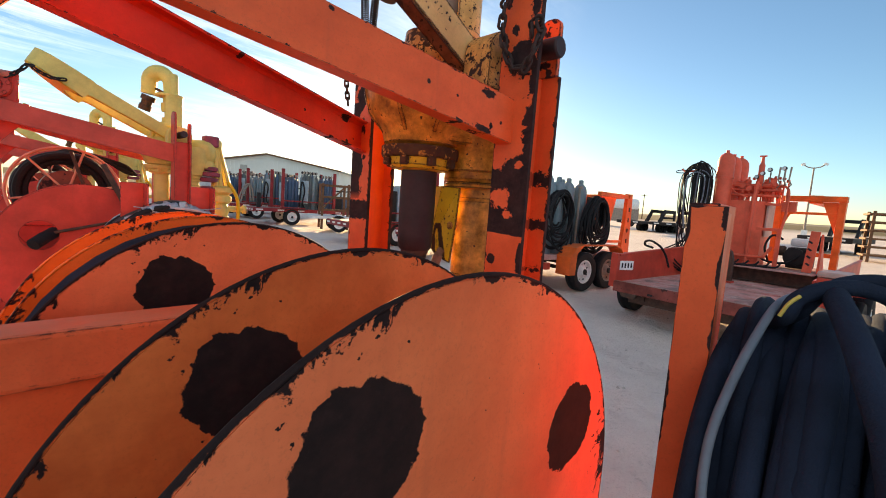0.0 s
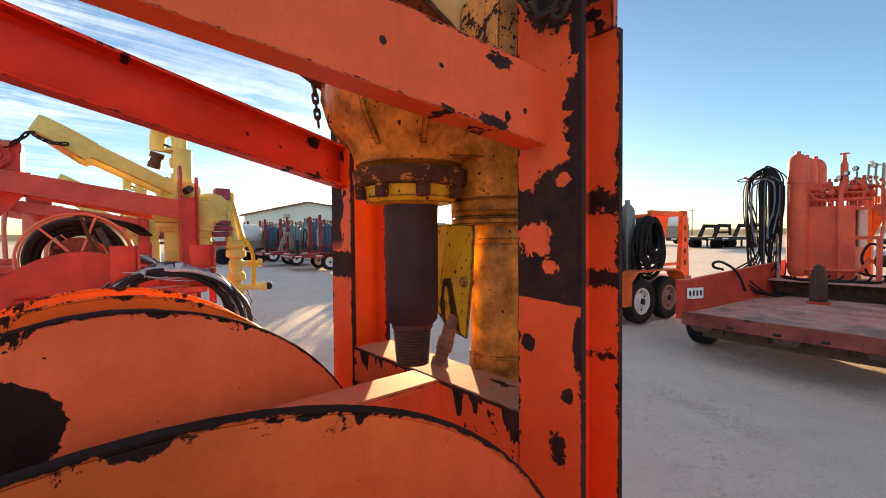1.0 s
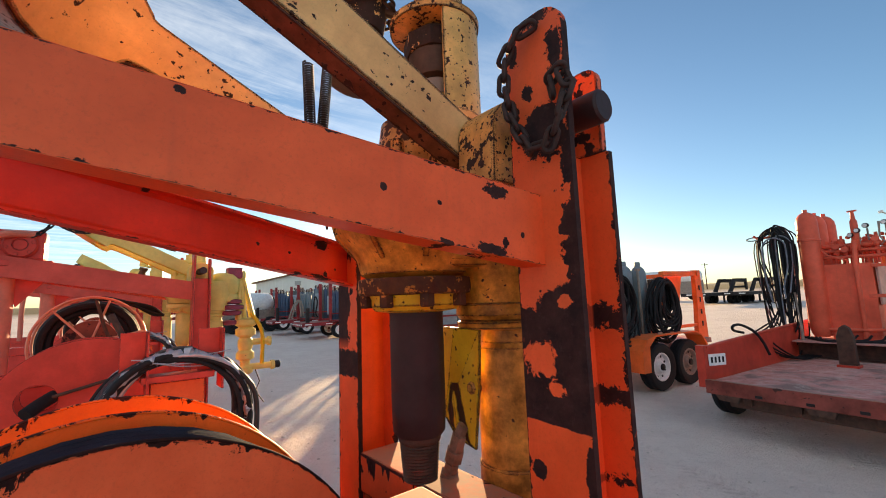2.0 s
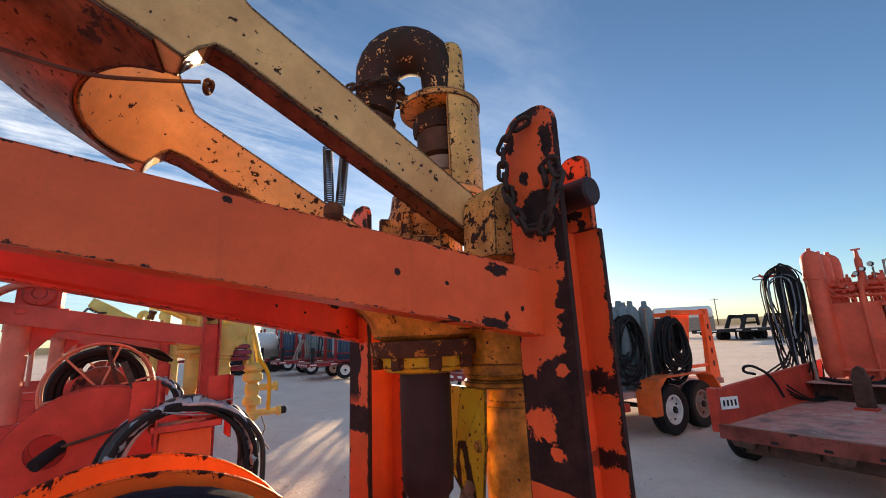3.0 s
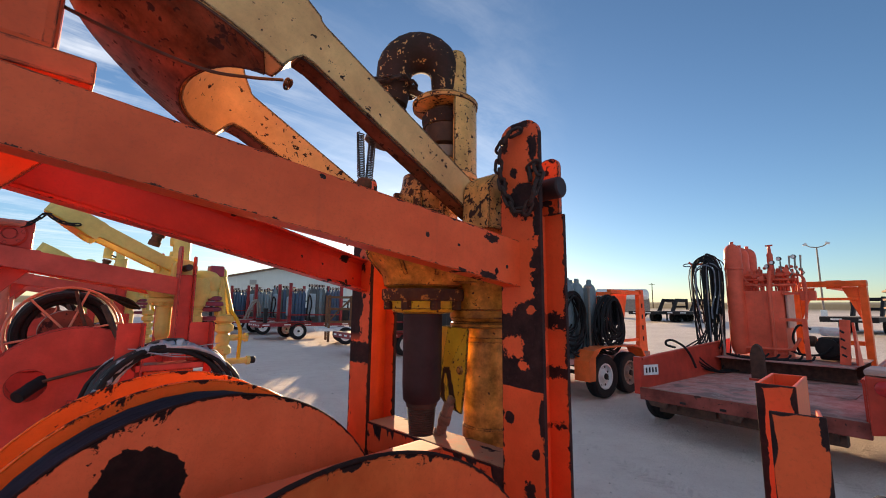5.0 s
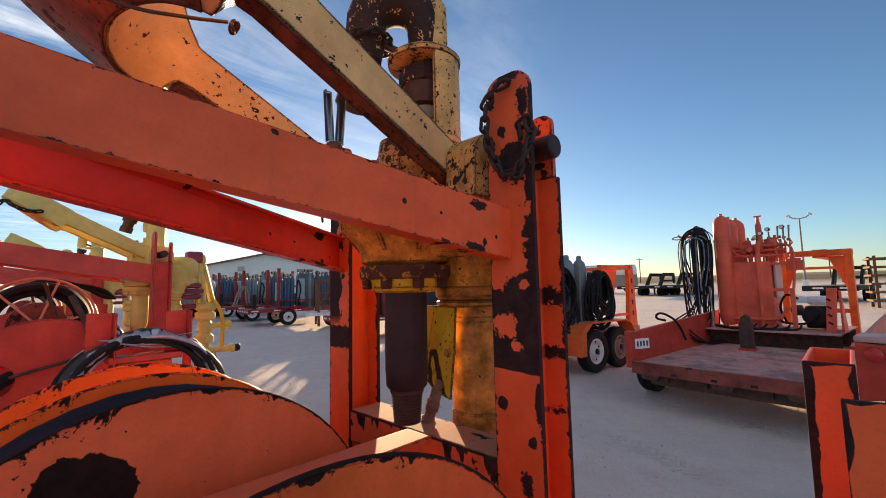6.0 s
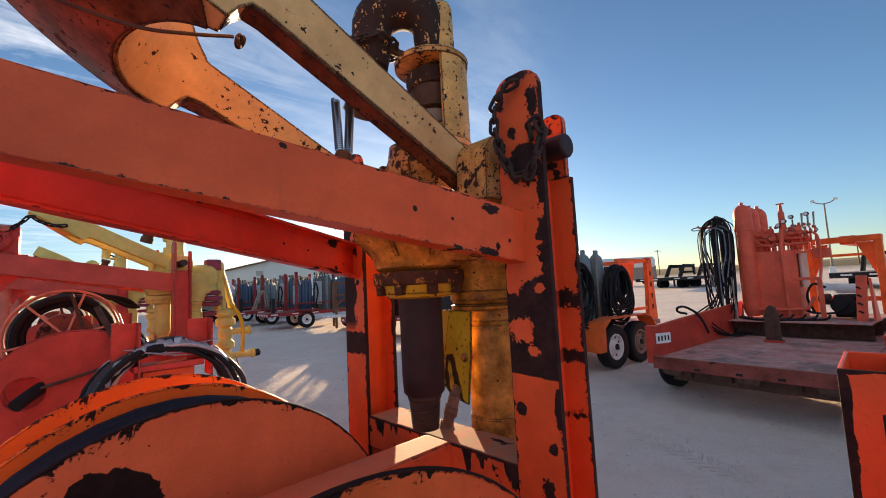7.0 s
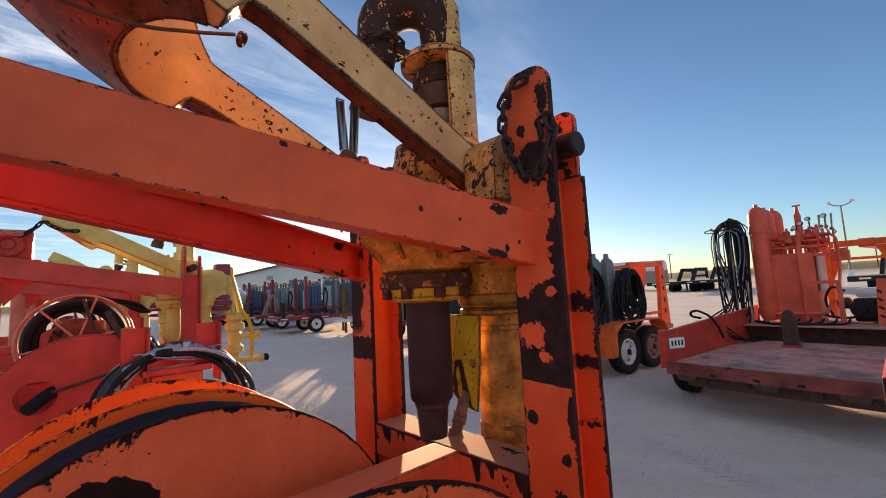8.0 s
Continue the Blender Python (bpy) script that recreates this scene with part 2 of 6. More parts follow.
def post_wear(k, vec):
    """A broad bare band with islands of paint on the lifting post; its front flange lies at x = 0."""
    x, y, z = k.split(vec)
    rag = k.math("SUBTRACT", k.noise(vec, 34.0, 7, 0.72, 0.3), 0.5)
    wide = k.math("SUBTRACT", k.noise(vec, 9.0, 3, 0.5), 0.5)
    front = k.step(x, 0.020, 0.016)
    low = k.step(k.math("ADD", z, k.math("ADD", k.math("MULTIPLY", rag, 0.010), k.math("MULTIPLY", y, -0.06))), 1.438, 1.440)
    high = k.step(k.math("ADD", k.math("ADD", z, k.math("MULTIPLY", y, 0.25)), k.math("MULTIPLY", rag, 0.05)), 1.692, 1.688)
    band = k.math("MULTIPLY", low, high)
    # above the band the bare steel keeps to the outer edge, in lobes
    lobes = k.math("SUBTRACT", k.noise(vec, 24.0, 5, 0.6), 0.5)
    lim = k.math("ADD", -0.047, k.math("ADD", k.math("MULTIPLY", lobes, 0.15), k.math("ADD", k.math("MULTIPLY", wide, 0.05), k.math("MULTIPLY", rag, 0.04))))
    strip = k.math("MULTIPLY", k.step(k.math("SUBTRACT", y, lim), 0.001, -0.001), k.math("MULTIPLY", k.step(z, 1.62, 1.64), k.step(z, 1.99, 1.97)))
    top = union(k, [blot(k, y, z, -0.015, 2.005, 0.062, 0.062, rag, 0.9)] + [blot(k, y, z, cy, cz, ry, rz, rag, 1.4) for cy, cz, ry, rz in ((0.0, 2.25, 0.05, 0.016), (-0.052, 2.17, 0.018, 0.04), (0.056, 2.20, 0.014, 0.03), (0.02, 2.10, 0.012, 0.018), (0.06, 2.06, 0.014, 0.03))])
    bare = union(k, [band, strip, top, blot(k, y, z, 0.048, 1.352, 0.018, 0.016, rag, 0.8), blot(k, y, z, -0.042, 1.268, 0.014, 0.015, rag, 0.8), blot(k, y, z, -0.02, 1.16, 0.02, 0.03, rag, 0.8), blot(k, y, z, -0.066, 1.36, 0.012, 0.05, rag, 0.8)])
    paint = union(k, [blot(k, y, z, 0.030, 1.560, 0.043, 0.031, rag, 1.1), blot(k, y, z, 0.008, 1.540, 0.022, 0.016, rag, 1.2), blot(k, y, z, -0.003, 1.502, 0.020, 0.014, rag, 1.3), blot(k, y, z, 0.056, 1.705, 0.050, 0.048, rag, 0.8), blot(k, y, z, -0.034, 1.668, 0.016, 0.012, rag, 1.0)])
    bare = k.math("MULTIPLY", bare, k.math("SUBTRACT", 1.0, paint))
    edge = worn_edge(k, vec, k.math("SUBTRACT", 0.0725, k.math("ABSOLUTE", y)), 0.002, 0.07)
    # the open side behind it: short bands at intervals
    gap = union(k, [k.step(k.math("ADD", k.math("ABSOLUTE", k.math("SUBTRACT", z, cz)), k.math("MULTIPLY", rag, 0.12)), h, h - 0.002) for cz, h in ((1.635, 0.024), (1.475, 0.018), (1.315, 0.006))])
    gap = union(k, [k.math("MULTIPLY", gap, k.step(y, 0.0, -0.01)), k.step(k.noise(k.scaled(vec, 7, 7, 9), 1.0, 4, 0.6), 0.70, 0.706)])
    return k.math("MAXIMUM", edge, k.math("MAXIMUM", k.math("MULTIPLY", front, bare), k.math("MULTIPLY", gap, k.math("SUBTRACT", 1.0, front))))


def leg_wear(k, vec):
    """Paint lost in many small flecks towards the foot of the bail leg (x runs up the leg)."""
    x, y, z = k.split(vec)
    n = k.noise(vec, 46.0, 5, 0.6, 0.3)
    patch = k.math("MULTIPLY", k.step(k.noise(vec, 7.0, 3, 0.5), 0.38, 0.62), 0.08)
    far_leg = k.math("MULTIPLY", k.math("MULTIPLY", k.step(x, 0.70, 0.35), k.step(y, 0.0, -0.05)), 0.11)
    flecks = k.step(k.math("ADD", n, k.math("ADD", patch, far_leg)), 0.69, 0.697)
    pale = k.step(k.noise(vec, 90.0, 3, 0.5), 0.745, 0.755)
    return k.math("MAXIMUM", flecks, pale)


def strip_wear(y0, y1, top):
    """Bare steel along both sides and the top of the front wall of a tube, and a bare band lower down."""

    def mask(k, vec):
        x, y, z = k.split(vec)
        rag = k.math("SUBTRACT", k.noise(vec, 38.0, 6, 0.7), 0.5)
        more = k.math("MULTIPLY", k.step(k.noise(k.scaled(vec, 1, 1, 1), 9.0, 3, 0.5), 0.42, 0.62), 0.010)
        side = k.math("MINIMUM", k.math("SUBTRACT", y, y0), k.math("SUBTRACT", y1, y))
        side = k.math("MINIMUM", side, k.math("MULTIPLY", k.math("SUBTRACT", top, z), 1.4))
        low = k.step(k.math("ADD", z, k.math("MULTIPLY", rag, 0.08)), top - 0.30, top - 0.33)
        lim = k.math("ADD", k.math("ADD", 0.0015, more), k.math("MULTIPLY", rag, 0.010))
        return k.math("MULTIPLY", k.math("MAXIMUM", k.step(k.math("SUBTRACT", side, lim), 0.0004, -0.0004), k.math("MULTIPLY", low, k.step(k.math("ADD", z, k.math("MULTIPLY", rag, 0.08)), top - 0.52, top - 0.50))), k.step(x, 0.004, 0.002))

    return mask


def plate_wear(k, vec):
    """Thin ragged bare lines down the edges of a narrow plate (half width 0.027), with a larger chip at its top."""
    x, y, z = k.split(vec)
    rag = k.math("SUBTRACT", k.noise(vec, 46.0, 6, 0.7), 0.5)
    more = k.math("MULTIPLY", k.step(k.noise(vec, 11.0, 3, 0.5), 0.50, 0.66), 0.006)
    side = k.math("SUBTRACT", 0.027, k.math("ABSOLUTE", y))
    side = k.math("MINIMUM", side, k.math("SUBTRACT", 1.549, z))
    lim = k.math("ADD", k.math("ADD", 0.0006, more), k.math("MULTIPLY", rag, 0.006))
    corner = blot(k, y, z, -0.026, 1.535, 0.008, 0.020, rag, 0.8)
    return k.math("MULTIPLY", k.math("MAXIMUM", k.step(k.math("SUBTRACT", side, lim), 0.0004, -0.0004), corner), k.step(x, 0.006, 0.0045))


def left_wear(k, vec):
    """Bare blotches on the front flange of the other post."""
    x, y, z = k.split(vec)
    rag = k.math("SUBTRACT", k.noise(vec, 34.0, 7, 0.72, 0.3), 0.5)
    wide = k.math("SUBTRACT", k.noise(vec, 8.0, 3, 0.5), 0.5)
    upper = k.math("MULTIPLY", k.step(z, 1.50, 1.56), k.step(k.math("ADD", y, k.math("ADD", k.math("MULTIPLY", wide, 0.25), k.math("MULTIPLY", rag, 0.08))), -0.004, 0.0))
    band = k.step(k.math("ADD", k.math("ABSOLUTE", k.math("SUBTRACT", z, 1.475)), k.math("MULTIPLY", rag, 0.05)), 0.045, 0.042)
    spots = k.step(k.math("ADD", k.noise(vec, 17.0, 4, 0.55), k.math("MULTIPLY", wide, 0.15)), 0.655, 0.66)
    edge = worn_edge(k, vec, k.math("SUBTRACT", 0.0725, k.math("ABSOLUTE", y)), 0.003, 0.12)
    return k.math("MAXIMUM", edge, k.math("MULTIPLY", k.step(x, 0.020, 0.016), union(k, [upper, band, spots])))


ORANGE = (0.90, 0.122, 0.032)
RED = (0.64, 0.062, 0.045)
YELLOW = (0.68, 0.27, 0.03)
BUFF = (0.93, 0.43, 0.15)

orange_paint = painted("orange_paint", ORANGE, chips=0.79, spots=0.84)
orange_wall = painted("orange_post_paint", ORANGE, chips=0.80, spots=0.80, wear=0, mask=post_wear)
orange_beam = painted("orange_beam_paint", ORANGE, chips=0.82, spots=0.815, wear=0, mask=beam_wear)
# the far channel's orange, with shade and red bounce put into the colour
shaded_beam = painted("shaded_beam_paint", (0.70, 0.050, 0.024), chips=0.82, spots=0.83, wear=0, mask=beam_wear)
left_wall = painted("orange_chipped_post_paint", ORANGE, chips=0.80, spots=0.80, wear=0, mask=left_wear)
scab_orange = painted("scabbed_orange_paint", ORANGE, chips=0.55, spots=0.66, wear=5.0, scale=3.0)
dusty_orange = painted("dusty_orange_paint", ORANGE, chips=0.62, spots=0.70, wear=6.0, dust=0.85, rough=0.78, mask=drip_wear)
dusty_spine = painted("dusty_spine_paint", (0.92, 0.14, 0.042), chips=0.80, spots=0.84, wear=1.2, dust=0.35, rough=0.7)
HOLES = [(0.43 * math.cos(radians(a)), 0.43 * math.sin(radians(a)), 0.10) for a in (30, 118, 210, 300)]
orange_flat = painted("orange_flange_paint", (0.98, 0.20, 0.075), under=(0.012, 0.005, 0.005), mid=(0.028, 0.011, 0.010), fleck=0.10, chips=0.80, spots=0.86, wear=0, mask=ring_spots(HOLES, 0.59, 0.003))
# sunlight on the two outer flanges is put into this brighter orange
sunlit_flat = painted("sunlit_flange_paint", (0.98, 0.20, 0.025), chips=0.80, spots=0.84, wear=0, mask=ring_spots([], 0.597, 0.003))
# flange orange with a slight yellow tint painted in for a reflection
tinged_flat = painted("reflection_tinged_flange_paint", (0.95, 0.175, 0.042), under=(0.012, 0.005, 0.005), mid=(0.028, 0.011, 0.010), fleck=0.10, chips=0.80, spots=0.86, wear=0, fade=0.4, mask=ring_spots(HOLES, 0.59, 0.003))
orange_far = painted("orange_trailer_paint", (0.80, 0.13, 0.02), chips=0.75, wear=0, dust=0.2)
red_far = painted("dull_red_trailer_paint", (0.58, 0.06, 0.035), chips=0.70, wear=0, dust=0.45)
red_paint = painted("red_paint", RED, chips=0.80, spots=0.86, wear=1.5)
maroon_paint = painted("maroon_trailer_paint", (0.28, 0.025, 0.03), chips=0.72, wear=0, dust=0.5)
yellow_paint = painted("yellow_paint", YELLOW, chips=0.635, spots=0.71, wear=4.5, fade=0.6, scale=2.6, under=(0.05, 0.022, 0.012), tone=6.0)
buff_paint = painted("buff_paint", BUFF, chips=0.70, spots=0.735, wear=5.5, scale=1.8, under=(0.045, 0.022, 0.014), edge=0.012)
buff_worn = painted("worn_buff_paint", (0.90, 0.48, 0.19), chips=0.80, spots=0.83, wear=5.5, scale=2.2, under=(0.04, 0.018, 0.012), edge=0.012, mask=leg_wear)
fresh_yellow = painted("lemon_yellow_paint", (0.76, 0.60, 0.17), chips=0.80, wear=0.0)
hanger_paint = painted("hanger_paint", (0.88, 0.110, 0.030), chips=0.80, spots=0.82, wear=0, mask=strip_wear(-0.025, 0.025, 1.56))
plate_paint = painted("hanger_plate_paint", (0.90, 0.115, 0.030), chips=0.80, spots=0.83, wear=0, mask=plate_wear)
crusty_cover = painted("crusted_cover_paint", (0.50, 0.25, 0.08), chips=0.53, spots=0.60, wear=6.0, fade=0.5, scale=4.0, under=(0.045, 0.022, 0.016))
grim_drum = painted("rust_red_drum_paint", (0.16, 0.035, 0.018), chips=0.60, spots=0.70, wear=0, fade=0.5)
pale_salmon = painted("faded_salmon_paint", (0.72, 0.22, 0.15), chips=0.80, spots=0.84, wear=0)
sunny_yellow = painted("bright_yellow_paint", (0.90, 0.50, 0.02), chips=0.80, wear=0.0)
motor_paint = painted("oily_ochre_paint", (0.58, 0.25, 0.04), chips=0.66, spots=0.74, wear=4.0, fade=0.6, scale=1.6, under=(0.13, 0.055, 0.02), tone=9.0)
guard_paint = painted("pitted_yellow_paint", (0.98, 0.57, 0.03), chips=0.68, spots=0.67, wear=5.0, scale=2.2, under=(0.07, 0.03, 0.01))
scab_light = painted("chipped_buff_paint", (0.76, 0.42, 0.13), chips=0.565, spots=0.65, wear=5.5, fade=0.3, scale=3.2, under=(0.035, 0.018, 0.013))
scab_buff = painted("scabbed_buff_paint", (0.70, 0.33, 0.09), chips=0.555, spots=0.64, wear=6.0, fade=0.4, scale=4.0, under=(0.035, 0.018, 0.013))
# chipped red-brown for the bail's lower plates, much darker than its buff yoke
brown_flange = painted("red_brown_flange_paint", (0.15, 0.042, 0.016), chips=0.60, spots=0.66, wear=6.0, fade=0.6, scale=2.4, tone=5.0, under=(0.04, 0.018, 0.012))
bare_neck = painted("nearly_bare_paint", BUFF, chips=0.40, spots=0.50, wear=4.0, scale=5.0, under=(0.03, 0.018, 0.014))
flecked_rust = painted("rust_with_yellow_flecks", (0.50, 0.20, 0.03), chips=0.43, spots=0.60, wear=4.0, fade=0.4, scale=5.0, under=(0.11, 0.045, 0.022))
rusty_steel = plain("rusty_steel", (0.085, 0.042, 0.028), 0.75, 0.1, 0.5, 14.0, 0.4)
quill_steel = plain("dark_quill_steel", (0.045, 0.021, 0.024), 0.6, 0.2, 0.4, 9.0, 0.3)
fitting_steel = plain("dusty_brown_fitting", (0.30, 0.17, 0.12), 0.7, 0.1, 0.45, 24.0, 0.4)
chain_rust = plain("rusted_chain", (0.045, 0.025, 0.022), 0.7, 0.3, 0.5, 40.0, 0.4)
dark_iron = plain("dark_iron", (0.02, 0.017, 0.018), 0.6, 0.4, 0.4)
rubber = plain("black_rubber", (0.014, 0.014, 0.016), 0.7, 0.0, 0.4, 20.0, 0.3, 90.0, 0.25)
yellow_band = plain("yellow_hose_marking", (0.75, 0.52, 0.10), 0.6, 0.0, 0.3, 30.0, 0.3)
hose_rubber = plain("blue_black_hose", (0.014, 0.021, 0.040), 0.9, 0.0, 0.5, 6.0, 0.8, 260.0, 0.22)
purple = plain("purple_stain", (0.22, 0.03, 0.06), 0.5, 0.0, 0.5, 9.0)
hose_grey = plain("grey_hose", (0.16, 0.18, 0.22), 0.6, 0.0, 0.3, 6.0, 0.3)
white_steel = plain("white_wheel_paint", (0.80, 0.80, 0.79), 0.45, 0.0, 0.15)
dusty_pink = plain("dusty_pink_panel", (0.55, 0.33, 0.28), 0.5, 0.0, 0.2)
dusty_steel = plain("dusty_steel", (0.30, 0.24, 0.20), 0.7, 0.1, 0.3)
grey_bottle = plain("grey_bottle_paint", (0.17, 0.22, 0.25), 0.45, 0.1, 0.2, 5.0)
red_lens = plain("red_lens", (0.5, 0.02, 0.02), 0.2, 0.0, 0.1)
black_tarp = plain("black_plastic", (0.02, 0.02, 0.022), 0.35, 0.0, 0.4)
silver = plain("silver_lining", (0.42, 0.44, 0.48), 0.35, 0.5, 0.3)


# ---- mesh helpers ----
def part(name, bm, mat, parent=None, label="", smooth=False):
    me = bpy.data.meshes.new(name)
    bmesh.ops.recalc_face_normals(bm, faces=bm.faces)
    bm.to_mesh(me)
    bm.free()
    if smooth:
        for p in me.polygons:
            p.use_smooth = True
        me.set_sharp_from_angle(angle=radians(38))
    me.materials.append(mat)
    ob = new(name, me)
    ob.parent = parent
    return tagged(ob, label)


def empty(name, m, label="", category="", group=""):
    ob = new(name)
    ob.matrix_world = m
    return tagged(ob, label, category, group)


def box(bm, c, s, rot=None, bevel=0.0):
    m = Matrix.Translation(c) @ (rot or Matrix.Identity(4)) @ Matrix.Diagonal((s[0], s[1], s[2], 1))
    r = bmesh.ops.create_cube(bm, size=1.0, matrix=m)
    if bevel:
        es = list({e for v in r["verts"] for e in v.link_edges})
        bmesh.ops.bevel(bm, geom=es, offset=bevel, segments=2, affect="EDGES", profile=0.6)
    return bm


def prism(bm, pts, vec, bevel=0.0):
    """A closed outline of 3D points, pushed along vec."""
    vec = Vector(vec)
    a = [bm.verts.new(p) for p in pts]
    b = [bm.verts.new(Vector(p) + vec) for p in pts]
    n = len(pts)
    f = [bm.faces.new(a), bm.faces.new(b[::-1])]
    for i in range(n):
        f.append(bm.faces.new((a[i], b[i], b[(i + 1) % n], a[(i + 1) % n])))
    if bevel:
        es = list({e for v in a + b for e in v.link_edges})
        bmesh.ops.bevel(bm, geom=es, offset=bevel, segments=2, affect="EDGES", profile=0.6, clamp_overlap=True)
    return bm


def tube(bm, pts, r, seg=10, closed=False, caps=True):
    """A round bar along points; r is one radius or one for each point."""
    pts = [Vector(p) for p in pts]
    n = len(pts)
    rs = r if isinstance(r, (list, tuple)) else [r] * n
    rings, last = [], None
    for i, p in enumerate(pts):
        if closed:
            d = pts[(i + 1) % n] - pts[i - 1]
        else:
            d = pts[min(i + 1, n - 1)] - pts[max(i - 1, 0)]
        d.normalize()
        if last is None:
            last = d.orthogonal().normalized()
        last = (last - d * last.dot(d)).normalized()
        side = d.cross(last)
        rings.append([bm.verts.new(p + (last * math.cos(2 * math.pi * j / seg) + side * math.sin(2 * math.pi * j / seg)) * rs[i]) for j in range(seg)])
    for i in range(n if closed else n - 1):
        a, b = rings[i], rings[(i + 1) % n]
        for j in range(seg):
            bm.faces.new((a[j], a[(j + 1) % seg], b[(j + 1) % seg], b[j]))
    if caps and not closed:
        bm.faces.new(rings[0][::-1])
        bm.faces.new(rings[-1])
    return bm


def lathe(bm, profile, c=(0, 0, 0), axis=(0, 0, 1), seg=32):
    """A solid turned from (radius, height) pairs about an axis through c."""
    m = Matrix.Translation(c) @ Vector(axis).to_track_quat("Z", "Y").to_matrix().to_4x4()
    rings = [[bm.verts.new(m @ Vector((r * math.cos(2 * math.pi * j / seg), r * math.sin(2 * math.pi * j / seg), h))) for j in range(seg)] for r, h in profile]
    for a, b in zip(rings, rings[1:]):
        for j in range(seg):
            bm.faces.new((a[j], a[(j + 1) % seg], b[(j + 1) % seg], b[j]))
    bm.faces.new(rings[0][::-1])
    bm.faces.new(rings[-1])
    return bm


def smooth_path(pts, n):
    """Catmull-Rom points between the given ones."""
    p = [Vector(q) for q in pts]
    p = [p[0] * 2 - p[1]] + p + [p[-1] * 2 - p[-2]]
    out = []
    for a, b, c, d in zip(p, p[1:], p[2:], p[3:]):
        for i in range(n):
            t = i / n
            out.append(0.5 * ((2 * b) + (c - a) * t + (2 * a - 5 * b + 4 * c - d) * t * t + (3 * b - a - 3 * c + d) * t ** 3))
    return out + [p[-2]]


def fresh():
    return bmesh.new()


def hbar(bm, base, width, depth, top, web=0.012, flange=0.014):
    """An upright H section: flanges across y, web along x."""
    x0, y0, z0 = base
    w, d = width / 2, depth
    pts = [(0, -w), (flange, -w), (flange, -web / 2), (d - flange, -web / 2), (d - flange, -w), (d, -w), (d, w), (d - flange, w), (d - flange, web / 2), (flange, web / 2), (flange, w), (0, w)]
    return prism(bm, [(x0 + a, y0 + b, z0) for a, b in pts], (0, 0, top - z0))

# ---- ground ----
def rise(x, y):
    """The yard climbs very gently towards the horizon."""
    r = math.hypot(x, y - 3)
    return 0.0145 * max(0.0, min(r, 600) - 13)


def build_ground():
    m, k = material("pale_caliche")
    vec = coords(k)
    big = k.noise(vec, 0.35, 5, 0.6)
    mid = k.noise(vec, 3.0, 6, 0.65)
    fine = k.noise(vec, 26.0, 7, 0.75)
    stones = k.add("ShaderNodeTexVoronoi")
    k.put(stones.inputs["Vector"], vec)
    stones.inputs["Scale"].default_value = 28.0
    peb = k.math("MULTIPLY", k.step(stones.outputs["Distance"], 0.22, 0.10), k.step(k.noise(vec, 9.0, 3, 0.6), 0.52, 0.6))
    col = k.mix(k.step(big, 0.35, 0.7), (0.78, 0.66, 0.59), (0.90, 0.79, 0.71))
    col = k.mix(k.math("MULTIPLY", k.step(mid, 0.45, 0.75), 0.45), col, (0.64, 0.51, 0.45))
    col = k.mix(k.math("MULTIPLY", k.step(fine, 0.54, 0.70), 0.40), col, (0.52, 0.42, 0.37))
    col = k.mix(k.math("MULTIPLY", peb, 0.7), col, (0.64, 0.56, 0.49))
    grit = k.noise(vec, 95.0, 6, 0.8)
    col = k.mix(k.math("MULTIPLY", k.step(grit, 0.53, 0.66), 0.45), col, (0.42, 0.33, 0.29))
    x, y, z = k.split(vec)
    far = k.step(k.math("SQRT", k.math("ADD", k.math("MULTIPLY", x, x), k.math("MULTIPLY", y, y))), 90.0, 160.0)
    col = k.mix(far, col, (0.16, 0.13, 0.07))
    # prints of tyre lugs along two old tracks
    along = k.math("ADD", k.math("MULTIPLY", x, 0.381), k.math("MULTIPLY", y, -0.925))
    across = k.math("SUBTRACT", k.math("SUBTRACT", k.math("MULTIPLY", y, 0.381), k.math("MULTIPLY", x, -0.925)), 3.585)
    near_track = k.math("MINIMUM", k.math("ABSOLUTE", across), k.math("ABSOLUTE", k.math("SUBTRACT", across, 1.7)))
    lug = k.math("SINE", k.math("MULTIPLY", k.math("ADD", along, k.math("MULTIPLY", near_track, 0.8)), 62.0))
    print_mask = k.math("MULTIPLY", k.step(near_track, 0.15, 0.12), k.math("MULTIPLY", k.step(k.noise(vec, 0.9, 3, 0.6), 0.38, 0.55), k.step(k.noise(vec, 12.0, 4, 0.7), 0.36, 0.60)))
    lug = k.math("MULTIPLY", k.step(lug, -0.3, 0.3), print_mask)
    col = k.mix(k.math("MULTIPLY", lug, 0.20), col, (0.46, 0.35, 0.30))
    clods = k.math("MULTIPLY", k.step(k.noise(vec, 14.0, 4, 0.6), 0.60, 0.72), 0.35)
    h = k.math("ADD", k.math("MULTIPLY", lug, -0.32), k.math("ADD", clods, k.math("MULTIPLY", mid, 0.8)))
    h = k.math("ADD", h, k.math("ADD", k.math("MULTIPLY", fine, 0.45), k.math("MULTIPLY", peb, 0.25)))
    k.surface(col, 0.95, 0.0, h, 1.0, 0.065, 0.2)
    # one sheet: fine and uneven near by, coarse out to the horizon
    radii = [0.0] + [0.5 * 1.075 ** i for i in range(1, 122)]
    seg = 128
    verts, faces = [(0, 3, 0)], []
    for r in radii[1:]:
        for j in range(seg):
            a = 2 * math.pi * j / seg
            x, y = r * math.cos(a), 3 + r * math.sin(a)
            n = noise.noise((x * 0.6, y * 0.6, 0)) * 0.018 + noise.noise((x * 2.3, y * 2.3, 5)) * 0.012 if r < 60 else 0
            verts.append((x, y, n - 0.01 + rise(x, y)))
